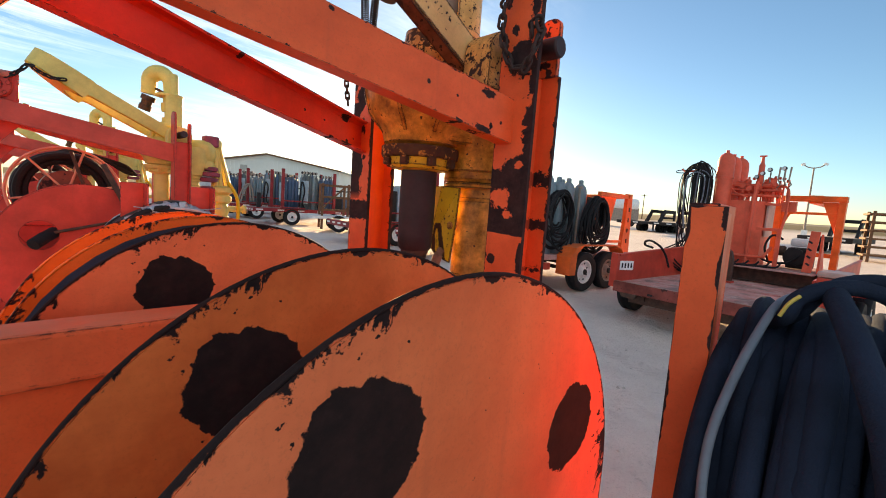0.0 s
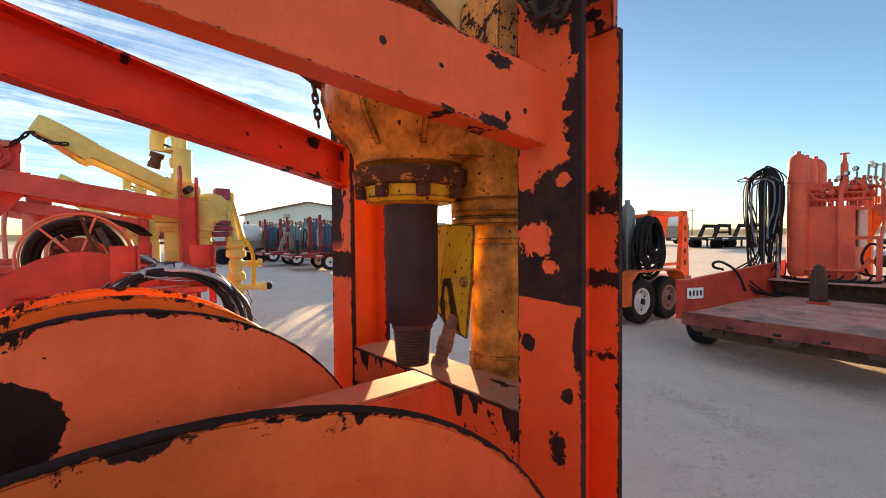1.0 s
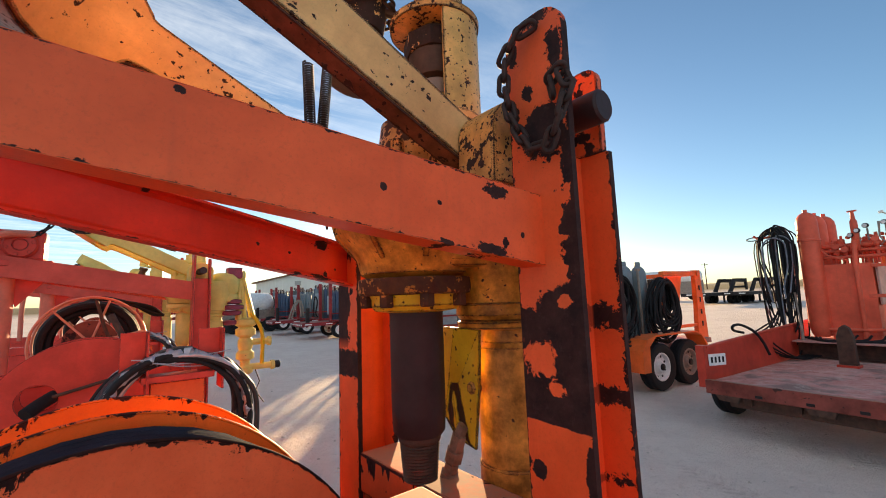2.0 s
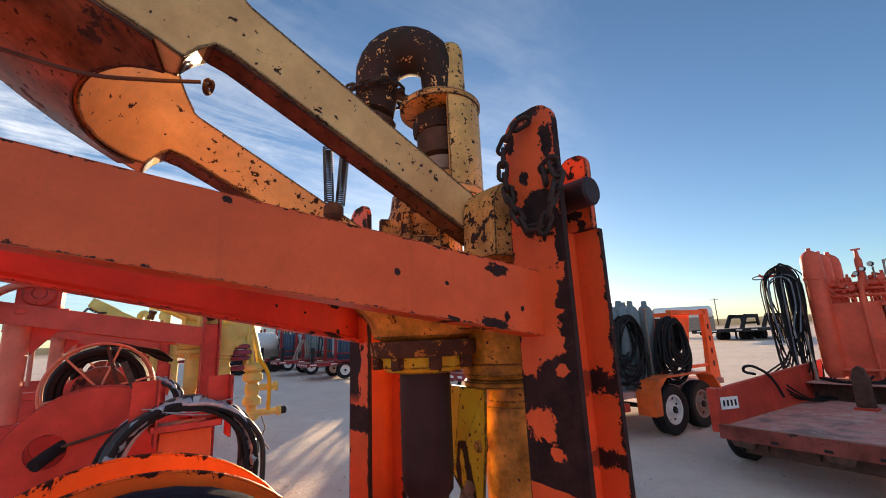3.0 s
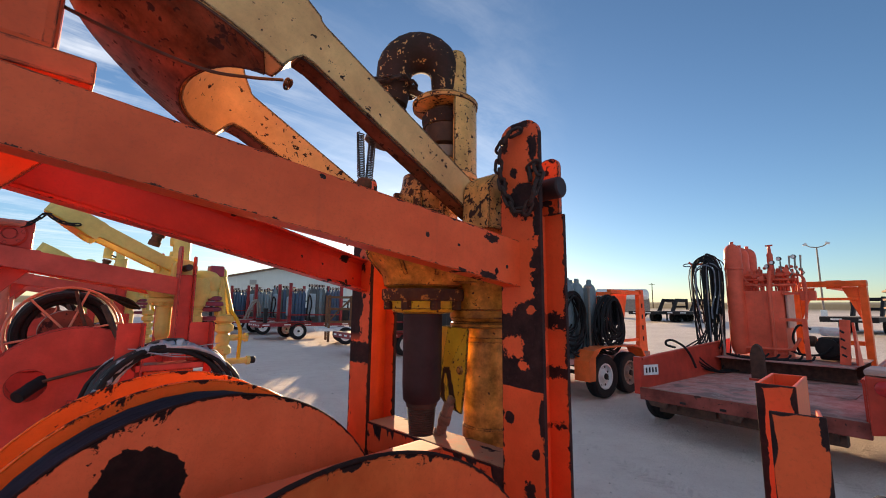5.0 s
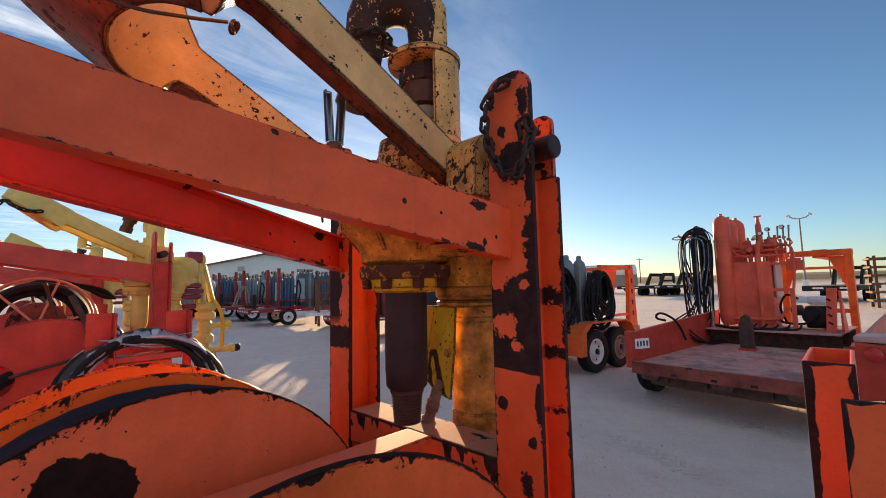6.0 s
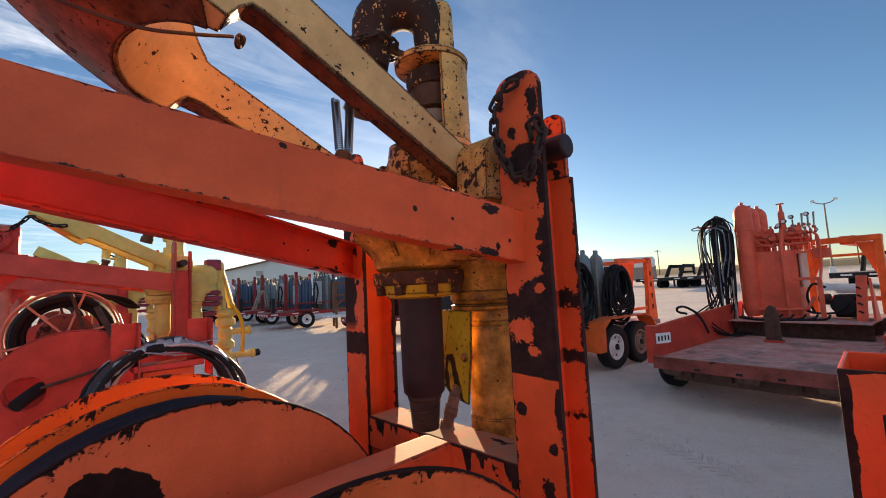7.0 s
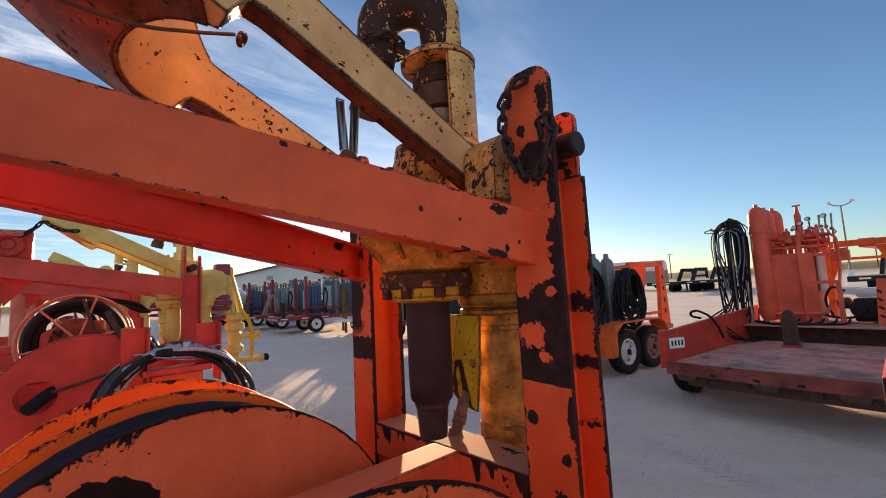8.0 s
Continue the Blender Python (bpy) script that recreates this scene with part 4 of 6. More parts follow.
    for sd in (-1, 1):
        a = sd * 0.205
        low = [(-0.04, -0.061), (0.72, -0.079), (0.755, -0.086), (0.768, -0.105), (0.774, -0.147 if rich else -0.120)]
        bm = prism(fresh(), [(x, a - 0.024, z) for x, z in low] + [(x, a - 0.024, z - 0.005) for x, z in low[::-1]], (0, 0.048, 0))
        part("bail_flange", twisted(bm), brown_flange if rich else sunny_yellow, bail, "dark red-brown lower flange of the bail" if rich else "")
    # one yoke: up one leg, round a deep flaring arch, down the other leg
    bm, n, rings = fresh(), 28, []
    foot = [(-0.05, -0.06, 0.02), (0.0, -0.061, 0.045), (0.72, -0.078, 0.043), (0.755, -0.085, 0.043), (0.768, -0.115, 0.046)]
    for x, low, high in foot:
        rings.append([bm.verts.new(q) for q in ((x, -0.177, low), (x, -0.233, low), (x, -0.233, high), (x, -0.177, high))])
    for k2 in range(n + 1):
        a = radians(-90 + 180 * k2 / n)
        ca, sa = math.cos(a), math.sin(a)
        low, high = (-0.152 - 0.045 * ca, 0.055 + 0.08 * ca) if rich else (-0.125 + 0.01 * ca, 0.050 + 0.03 * ca)
        inner, outer = (0.776 + 0.13 * ca, 0.177 * sa), (0.776 + 0.45 * ca, 0.233 * sa)
        rings.append([bm.verts.new((*inner, low)), bm.verts.new((*outer, low + 0.05 * ca)), bm.verts.new((*outer, high)), bm.verts.new((*inner, high))])
    for x, low, high in foot[::-1]:
        rings.append([bm.verts.new(q) for q in ((x, 0.177, low), (x, 0.233, low), (x, 0.233, high), (x, 0.177, high))])
    for p, q in zip(rings, rings[1:]):
        for j in range(4):
            bm.faces.new((p[j], p[(j + 1) % 4], q[(j + 1) % 4], q[j]))
    bm.faces.new(rings[0])
    bm.faces.new(rings[-1][::-1])
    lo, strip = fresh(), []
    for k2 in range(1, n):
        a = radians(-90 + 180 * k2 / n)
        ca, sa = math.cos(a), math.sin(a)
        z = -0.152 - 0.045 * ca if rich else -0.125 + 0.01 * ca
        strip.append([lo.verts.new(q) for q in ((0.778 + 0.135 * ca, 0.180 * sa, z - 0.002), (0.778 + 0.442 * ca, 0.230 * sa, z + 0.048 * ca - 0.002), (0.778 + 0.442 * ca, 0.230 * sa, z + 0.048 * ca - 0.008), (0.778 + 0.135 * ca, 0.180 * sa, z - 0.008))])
    for p, q in zip(strip, strip[1:]):
        for j in range(4):
            lo.faces.new((p[j], p[(j + 1) % 4], q[(j + 1) % 4], q[j]))
    part("arch_flange", twisted(lo), brown_flange if rich else sunny_yellow, bail, "lower flange plate of the arch")
    part("bail_yoke", twisted(bm), buff_worn if rich else upper, bail, "leaning legs and deep flared arch with chipped buff paint", True)
    return s


def coil_spring(bm, p0, p1, r, wire, turns):
    p0, p1 = Vector(p0), Vector(p1)
    d = (p1 - p0).normalized()
    a = d.orthogonal().normalized()
    b = d.cross(a)
    pts = []
    n = turns * 8
    for i in range(n + 1):
        t = 2 * math.pi * i / 8
        pts.append(p0.lerp(p1, i / n) + (a * math.cos(t) + b * math.sin(t)) * r)
    return tube(bm, pts, wire, 4)


LINKS = {}


def chain(m, label, path, size=0.045, mat=None, name="chain"):
    """A run of stadium-shaped links along points."""
    c = empty(name, m, label, "chain")
    mat = mat or dark_iron
    key = (size, mat.name)
    if key not in LINKS:
        bm = fresh()
        w, h = size * 0.26, size * 0.36
        pts = [(h + w * math.cos(radians(a)), w * math.sin(radians(a)), 0) for a in range(-90, 91, 30)] + [(-h + w * math.cos(radians(a)), w * math.sin(radians(a)), 0) for a in range(90, 271, 30)]
        tube(bm, pts, size * 0.15, 7, True)
        me = bpy.data.meshes.new("link")
        bm.to_mesh(me)
        bm.free()
        for p in me.polygons:
            p.use_smooth = True
        me.materials.append(mat)
        LINKS[key] = me
    path = [Vector(p) for p in path]
    lens = [(b - a).length for a, b in zip(path, path[1:])]
    total, step = sum(lens), size * 0.86
    n = max(2, int(total / step))
    for i in range(n):
        d = (i + 0.5) * total / n
        j = 0
        while j < len(lens) - 1 and d > lens[j]:
            d -= lens[j]
            j += 1
        p = path[j].lerp(path[j + 1], d / lens[j])
        q = (path[j + 1] - path[j]).to_track_quat("X", "Z").to_matrix().to_4x4()
        ob = new("link", LINKS[key])
        ob.parent = c
        ob.matrix_local = Matrix.Translation(p) @ q @ Matrix.Rotation(radians(45 + 90 * (i % 2)), 4, "X")
    return c


def sag(a, b, drop, n=10):
    a, b = Vector(a), Vector(b)
    return [a.lerp(b, i / n) - Vector((0, 0, drop * 4 * (i / n) * (1 - i / n))) for i in range(n + 1)]


# ---- the nearest trailer ----
cradle(YARD, "orange steel swivel cradle on a trailer chassis, paint chipped to rust", orange_paint, orange_wall, orange_beam, left_wall, top=dusty_orange, beam_left=shaded_beam)
power_swivel(YARD @ pose(0.014, -0.014, 0), "yellow oilfield power swivel hung between two posts, scabbed with rust", yellow_paint, buff_paint, quill_steel)
reel(YARD, "hose_reel", "empty orange hose reel with two chipped flanges beside the spine", (-0.555, -0.873), (tinged_flat, orange_flat), [], hose_rubber, (-3.5, 0))
reel(YARD, "hose_reel", "orange hose reel with three flanges and dark hose", (0.137, 0.45, 0.72), (orange_flat, sunlit_flat, sunlit_flat), [(0.137, 0.45, 0.545)], hose_rubber, (4.5, 0, 0))


def hose_hanger(m, label, paint):
    """A square open-topped tube, an angle iron in front of it and a saddle bar for coiled hose."""
    h = empty("hose_hanger", m, label, "hose hanger")
    w, d, t = 0.05, 0.15, 0.005
    for c, q in (((0, 0, 1.05), (t, w, 1.02)), ((d, 0, 1.05), (t, w, 1.02)), ((d / 2, w / 2 - t / 2, 1.05), (d - t - 0.002, t, 1.02)), ((d / 2, -w / 2 + t / 2, 1.05), (d - t - 0.002, t, 1.02))):
        part("post_wall", box(fresh(), c, q, None, 0.0015), paint, h)
    for name, c, q in (("front_plate", (0.003, 0, 1.05), (0.006, 0.054, 0.998)), ("side_plate", (0.056, -0.0245, 1.045), (0.098, 0.005, 0.99)), ("tie_plate", (0.085, 0.0, 0.62), (0.14, 0.04, 0.10))):
        p = part(name, box(fresh(), c, q, None, 0.0015), plate_paint, h)
        p.location, p.rotation_euler = (-0.156, -0.040, 0), (0, 0, radians(7.5))
    part("saddle_bar", tube(fresh(), [(d / 2, -w / 2, 1.18), (d / 2, -w / 2 - 0.44, 1.18)], 0.06, 16), paint, h)
    part("outrigger", box(fresh(), (0.07, 0.24, 0.5), (0.10, 0.5, 0.10), None, 0.005), paint, h)
    return h


hose_hanger(YARD @ pose(-0.20, -1.073, 0), "orange open-topped steel post with a saddle for hose", hanger_paint)


def hose_coil(m, label, n, width, size, hose, mats, seed, sway=0.07, square=0.8):
    """Rings of hose hung over a saddle; the rings lie along x and are stacked along y; origin at their top middle."""
    rnd = random.Random(seed)
    c = empty("hose_coil", m, label, "hose coil")
    for i in range(n):
        y = -width / 2 + width * (i + rnd.uniform(-0.6, 0.6)) / (n - 1)
        w, h = size * rnd.uniform(0.82, 1.0), size * rnd.uniform(0.85, 1.05)
        lift, dx = rnd.uniform(-0.05, 0.0), rnd.uniform(-0.05, 0.05)
        ph, tilt = rnd.uniform(0, 6.28), rnd.uniform(0.2, 1.0) * sway
        pts = []
        for j in range(44):
            a = 2 * math.pi * j / 44
            ca, sa = math.cos(a), math.sin(a)
            flat = abs(sa) ** square * (1 if sa > 0 else -1)
            pts.append((dx + w * ca + rnd.uniform(-0.003, 0.003), y + tilt * math.sin(a + ph) + 0.6 * tilt * math.sin(2 * a + ph), lift - h + h * flat))
        part("hose_loop", tube(fresh(), pts, hose * rnd.uniform(0.85, 1.12), 10, True), rnd.choice(mats), c, "", True)
    return c


hose_coil(YARD @ pose(-0.12, -1.372, 1.376), "thick blue-black hose coiled over an orange saddle", 58, 0.42, 0.348, 0.016, [hose_rubber], 4, 0.024, 0.56)
loose = empty("loose_hose", YARD @ pose(-0.12, -1.385, 1.385), "loose hoses over a coil, one grey, one marked yellow", "hose")
for mat, r, pts, tag in (
    (hose_rubber, 0.0125, [(-0.10, 0.19, -0.03), (-0.17, 0.164, 0.001), (-0.16, 0.153, 0.029), (-0.14, 0.122, 0.049), (-0.11, 0.082, 0.053), (-0.10, 0.039, 0.034), (-0.12, -0.009, -0.027), (-0.16, -0.03, -0.12)], ""),
    (hose_rubber, 0.0125, [(-0.06, 0.18, -0.03), (-0.13, 0.15, 0.008), (-0.12, 0.132, 0.036), (-0.10, 0.10, 0.058), (-0.07, 0.05, 0.062), (-0.06, -0.01, 0.03), (-0.10, -0.06, -0.05)], ""),
    (yellow_band, 0.003, [(-0.186, 0.170, 0.002), (-0.180, 0.161, 0.023), (-0.172, 0.150, 0.036)], "yellow marking band"),
    (hose_grey, 0.0065, [(-0.02, 0.16, 0.022), (-0.15, 0.178, 0.012), (-0.245, 0.192, -0.038), (-0.298, 0.203, -0.092), (-0.337, 0.210, -0.145), (-0.360, 0.210, -0.194), (-0.377, 0.205, -0.251), (-0.385, 0.20, -0.40)], "thin pale grey hose"),
    (hose_rubber, 0.0165, [(-0.06, 0.11, 0.035), (-0.14, 0.112, 0.040), (-0.245, 0.088, 0.004), (-0.315, 0.066, -0.045), (-0.355, 0.047, -0.10), (-0.375, 0.034, -0.18), (-0.375, 0.03, -0.34)], ""),
):
    part("hose", tube(fresh(), smooth_path(pts, 6), r, 10), mat, loose, tag, True)

# chains and wires on the nearest trailer
chain(YARD, "dark rusty chain hung from a lifting ear", [(0.005, -0.464, 2.227), (-0.01, -0.43, 2.215), (-0.012, -0.402, 2.18), (-0.012, -0.395, 2.121), (-0.012, -0.412, 2.038), (-0.012, -0.449, 1.968), (-0.012, -0.50, 1.964), (-0.012, -0.530, 2.019), (0.0, -0.540, 2.062), (0.0, -0.526, 2.102), (0.0, -0.50, 2.09), (0.0, -0.505, 2.06)], 0.036, chain_rust)
chain(YARD, "rusty chain wrapped round the gooseneck", [(-0.08 + 0.092 * math.cos(a), 0.082 + 0.092 * math.sin(a), 2.545 + 0.01 * math.sin(3 * a)) for a in [2 * math.pi * i / 12 for i in range(13)]], 0.034, chain_rust)
chain(YARD, "thin rusty chain hanging beside the gearbox", [(-0.05, 0.462, 2.17), (-0.05, 0.453, 2.056), (-0.045, 0.438, 1.95)], 0.030, chain_rust)
sp = empty("spring_pair", YARD, "pair of rusty coil springs under the bail", "springs")
for dx in (-0.02, 0.03):
    part("spring", coil_spring(fresh(), (-0.27 + dx, -0.02, 2.26), (-0.275 + dx * 0.6, -0.03, 2.10), 0.012, 0.0022, 26), dark_iron, sp)
part("shackle", lathe(fresh(), [(0.02, 0), (0.026, 0.01), (0.026, 0.03), (0.02, 0.04)], (-0.275, -0.03, 2.06), (0, 0, 1), 12), rusty_steel, sp)
wire = empty("tie_wire", YARD, "thin rusty tie wire across the bail", "wire")
part("strand", tube(fresh(), smooth_path([(-1.10, 0.02, 2.345), (-0.962, -0.02, 2.298), (-0.80, -0.10, 2.244), (-0.70, -0.13, 2.250), (-0.61, -0.13, 2.279)], 6), 0.0042, 6), rusty_steel, wire)
part("knot", tube(fresh(), [(-0.595 + 0.008 * math.cos(a), -0.125 + 0.012 * math.sin(1.3 * a), 2.276 + 0.010 * math.sin(a)) for a in [0.35 * i for i in range(40)]], 0.004, 5), rusty_steel, wire)

# ---- the next trailers of the row ----
def spoked_reel(m, label):
    r = empty("hose_reel", m @ Matrix.Translation((X_REEL - 0.10, 0, Z_REEL + 0.56)), label, "hose reel")
    for y in (0.42, 0.74):
        w = part("spoked_wheel", tube(fresh(), [(0.45 * math.cos(2 * math.pi * i / 64), y, 0.45 * math.sin(2 * math.pi * i / 64)) for i in range(64)], 0.013, 8, True), bronze_rail, r, "rusty pink pipe rim", True)
        for i in range(6):
            a = 2 * math.pi * (i + 0.2) / 6
            part("spoke", tube(fresh(), [(0.05 * math.cos(a), y, 0.05 * math.sin(a)), (0.45 * math.cos(a), y, 0.45 * math.sin(a))], 0.011, 8), bronze_rail, w, "", True)
    part("brake_bar", tube(fresh(), [(0.03, 0.35, 0.42), (0.10, 0.345, 0.16), (0.22, 0.34, -0.18)], 0.016, 8), rusty_steel, r, "rusty bar leaning on the reel", True)
    part("drum", tube(fresh(), [(0, 0.42, 0), (0, 0.74, 0)], 0.22, 28), grim_drum, r, "", True)
    part("shaft", tube(fresh(), [(0, 0.36, 0), (0, 0.80, 0)], 0.03, 10), dark_iron, r)
    for i, (y, rr) in enumerate(((0.48, 0.37), (0.55, 0.385), (0.62, 0.37), (0.68, 0.38), (0.52, 0.32), (0.64, 0.32))):
        ring = [(rr * math.cos(2 * math.pi * j / 48), y, rr * math.sin(2 * math.pi * j / 48)) for j in range(48)]
        part("hose_wrap", tube(fresh(), ring, 0.036, 8, True), rubber, r, "black hose", True)
    for y in (0.37, 0.79):
        part("stand", prism(fresh(), [(-0.25, y, 0.5 - Z_REEL - 0.56), (0.25, y, 0.5 - Z_REEL - 0.56), (0.05, y, 0.05), (-0.05, y, 0.05)], (0, 0.012, 0)), red_paint, r)
    for i in range(5):
        d = 0.03 * (i % 3)
        part("slack_hose", tube(fresh(), smooth_path([(-0.12, 0.62 + d, 0.38), (0.06, 0.60 + d, 0.43 + 0.012 * (i % 3)), (0.28, 0.58 + d, 0.40 - 0.02 * (i % 2)), (0.50, 0.58 + d, 0.34 - 0.02 * i), (0.62, 0.60 + d, 0.24)], 5), 0.013, 7), rubber, r, "slack black hose sliding off the reel", True)
    return r


def disc_reel(m, label):
    r = empty("hose_reel", m @ Matrix.Translation((X_REEL - 0.06, 0, Z_REEL + 0.06)), label, "hose reel")
    for y in (-0.84, -0.54):
        bm = fresh()
        # flange with a round hole, as a ring of quads round the hole
        hole, hx, hz, n = 0.115, -0.29, 0.18, 48
        inner, outer = [], []
        for i in range(n):
            a = 2 * math.pi * i / n
            d = Vector((math.cos(a), math.sin(a)))
            o = Vector((hx, hz))
            b = o.dot(d)
            s = -b + math.sqrt(b * b - o.dot(o) + 0.60 ** 2)
            inner.append((hx + hole * d.x, hz + hole * d.y))
            outer.append((hx + s * d.x, hz + s * d.y))
        ring = [[bm.verts.new((p[0], yy, p[1])) for p in loop] for loop in (inner, outer) for yy in (y - 0.005, y + 0.005)]
        for a, b in ((0, 2), (2, 3), (3, 1), (1, 0)):
            for i in range(n):
                bm.faces.new((ring[a][i], ring[a][(i + 1) % n], ring[b][(i + 1) % n], ring[b][i]))
        part("flange", bm, red_paint, r, "dull red flange with a round hole")
    part("drum", tube(fresh(), [(0, -0.84, 0), (0, -0.54, 0)], 0.2, 24), red_paint, r, "", True)
    part("hose_end", tube(fresh(), [(-0.20, -0.80, 0.20), (-0.26, -0.90, 0.17), (-0.33, -0.98, 0.12)], 0.045, 12), rubber, r, "black hose end through the flange", True)
    part("crank_bar", tube(fresh(), [(-0.22, -0.87, 0.20), (0.30, -0.90, 0.33)], 0.012, 8), rusty_steel, r)
    part("crank_arm", tube(fresh(), [(0.30, -0.90, 0.33), (0.10, -0.90, 0.78)], 0.022, 10), rusty_steel, r)
    for y in (-0.92, -0.46):
        part("stand", prism(fresh(), [(-0.16, y, 0.52 - Z_REEL - 0.06), (0.16, y, 0.52 - Z_REEL - 0.06), (0.05, y, 0.05), (-0.05, y, 0.05)], (0, 0.012, 0)), red_paint, r)
    return r


def plate_hanger(m, label):
    """Two broad upright plates on a stand with hose slung between them."""
    h = empty("hose_hanger", m, label, "hose hanger")
    for x in (-0.24, 0.24):
        part("end_plate", box(fresh(), (x - 0.04, 0.0, 1.36), (0.15, 0.012, 0.34), None, 0.003), red_paint, h)
        part("plate_edge", box(fresh(), (x + 0.045, 0.0, 1.30), (0.014, 0.20, 0.46), None, 0.003), red_paint, h)
    part("saddle", box(fresh(), (0.0, 0.0, 1.19), (0.46, 0.18, 0.05), None, 0.01), red_paint, h)
    part("stand", box(fresh(), (0, 0.0, 0.81), (0.34, 0.10, 0.70), None, 0.004), orange_paint, h)
    part("outrigger", box(fresh(), (0, 0.42, 0.5), (0.12, 0.85, 0.10), None, 0.004), red_paint, h)
    return h


bronze_rail = painted("sun_faded_pipe_paint", (0.66, 0.30, 0.20), chips=0.85, spots=0.9, wear=0)
red_rail = painted("faded_pink_red_paint", (0.62, 0.075, 0.05), chips=0.74, wear=0)
for i in (1, 2, 3):
    m = YARD @ Matrix.Translation(ROW_STEP * i)
    cradle(m, "dull red swivel cradle on a trailer chassis", red_paint, red_paint, red_rail, red_paint, 1.77, 0.175)
    power_swivel(m @ pose(0.014, -0.014, 0), "lemon-yellow power swivel hung in a red cradle", fresh_yellow, fresh_yellow, fresh_yellow, False)
    if i < 3:
        disc_reel(m, "dull red hose reel with a hole in each flange")
        spoked_reel(m, "spoked hose reel wound with black hose")
        plate_hanger(m @ pose(-0.17, -1.32, 0), "red plate hanger for hose")
        hose_coil(m @ pose(-0.17, -1.32, 1.36), "black and silver hose slung on two plates", 22, 0.20, 0.52, 0.02, [rubber] * 4 + [black_tarp] * 3 + [silver], 10 + i)
        sleeve = empty("tarp_sleeve", m @ pose(-0.17, -1.32, 1.36), "torn black and silver sleeve over a hose bundle", "sleeve")
        for y, a0, a1, r, mat in ((-0.05, 20, 165, 0.052, black_tarp), (-0.095, 100, 150, 0.034, silver), (-0.10, 28, 80, 0.032, silver), (-0.085, 75, 112, 0.04, silver), (-0.10, 150, 185, 0.036, silver), (-0.10, -5, 30, 0.036, silver)):
            arc = [(0.47 * math.cos(radians(a0 + (a1 - a0) * j / 14)), y + 0.012 * math.sin(j * 1.7), -0.50 + 0.50 * math.sin(radians(a0 + (a1 - a0) * j / 14)) + 0.01 * math.sin(j * 2.3)) for j in range(15)]
            part("wrap", tube(fresh(), arc, [r * (0.85 + 0.25 * math.sin(j * 1.3 + r * 90)) for j in range(15)], 9), mat, sleeve, "", True)
        tie = empty("tie_wire", m, "loops of grey wire round a hose bundle", "wire")
        for j in range(4):
            part("strand", tube(fresh(), sag((-0.46 + 0.05 * j, -1.43 - 0.01 * j, 1.345 - 0.012 * j), (0.16 - 0.03 * j * j, -1.445 + 0.01 * j, 1.36 - 0.05 * (j % 3)), 0.02 + 0.015 * (j % 2)), 0.004, 5), silver, tie)
        # control valves on the far side of the swivel
        v = empty("valve_stack", m, "yellow and purple-stained valve stack on the swivel", "valve stack")
        part("valve_body", lathe(fresh(), [(0.10, 1.72), (0.14, 1.75), (0.15, 1.80), (0.135, 1.83), (0.155, 1.87), (0.155, 1.98), (0.12, 2.03), (0.08, 2.05)], (0.36, -0.12, 0), (0, 0, 1), 24), fresh_yellow, v, "", True)
        part("stained_cap", box(fresh(), (0.45, -0.15, 2.05), (0.15, 0.13, 0.12), None, 0.02), purple, v, "purple-stained cap")
        for z0, r0 in ((1.60, 0.105), (1.66, 0.12), (1.72, 0.10), (1.50, 0.08)):
            part("stain_ring", lathe(fresh(), [(r0 - 0.02, z0), (r0, z0 + 0.008), (r0, z0 + 0.042), (r0 - 0.02, z0 + 0.052)], (0.43, -0.16, 0), (0, 0, 1), 20), purple, v, "purple-stained ring", True)
        part("spindle", tube(fresh(), [(0.52, -0.15, 2.02), (0.56, -0.16, 1.50)], 0.03, 10), fresh_yellow, v, "", True)
        for dx, dy in ((-0.07, -0.06), (0.08, -0.06), (-0.07, 0.06), (0.08, 0.06)):
            part("cone_bar", tube(fresh(), [(0.52 + dx * 0.25, -0.15 + dy * 0.25, 2.02), (0.57 + dx, -0.16 + dy, 1.52)], [0.016, 0.022], 8), fresh_yellow, v, "", True)
        part("cone_head", lathe(fresh(), [(0.03, 1.98), (0.055, 2.0), (0.055, 2.05), (0.035, 2.08)], (0.52, -0.15, 0), (0, 0, 1), 14), fresh_yellow, v, "", True)
        knobs = [(0.06, 0.98), (0.08, 1.0), (0.08, 1.05), (0.05, 1.07), (0.05, 1.12), (0.09, 1.14), (0.09, 1.20), (0.06, 1.23), (0.075, 1.27), (0.075, 1.33), (0.055, 1.36), (0.10, 1.39), (0.10, 1.45), (0.07, 1.47), (0.115, 1.50), (0.115, 1.55), (0.06, 1.57)]
        part("spool", lathe(fresh(), knobs, (0.57, -0.18, 0), (0, 0, 1), 16), fresh_yellow, v, "knobbed valve spool", True)
        for z, reach in ((1.31, 0.22), (1.05, 0.26)):
            part("port", tube(fresh(), [(0.60, -0.20, z), (0.60 + reach, -0.22, z)], 0.034, 10), fresh_yellow, v, "", True)
            part("port_lip", lathe(fresh(), [(0.05, 0), (0.05, 0.035)], (0.60 + reach - 0.035, -0.22, z), (1, -0.08, 0), 14), fresh_yellow, v, "", True)
        part("port_cap", lathe(fresh(), [(0.04, 0), (0.04, 0.05), (0.03, 0.06)], (0.86, -0.222, 1.05), (1, -0.08, 0), 12), dark_iron, v, "", True)
        part("strap", tube(fresh(), smooth_path([(0.60, -0.26, 1.62), (0.68, -0.27, 1.50), (0.72, -0.27, 1.36), (0.72, -0.26, 1.08)], 5), 0.02, 6), sunny_yellow, v, "bright yellow strap", True)
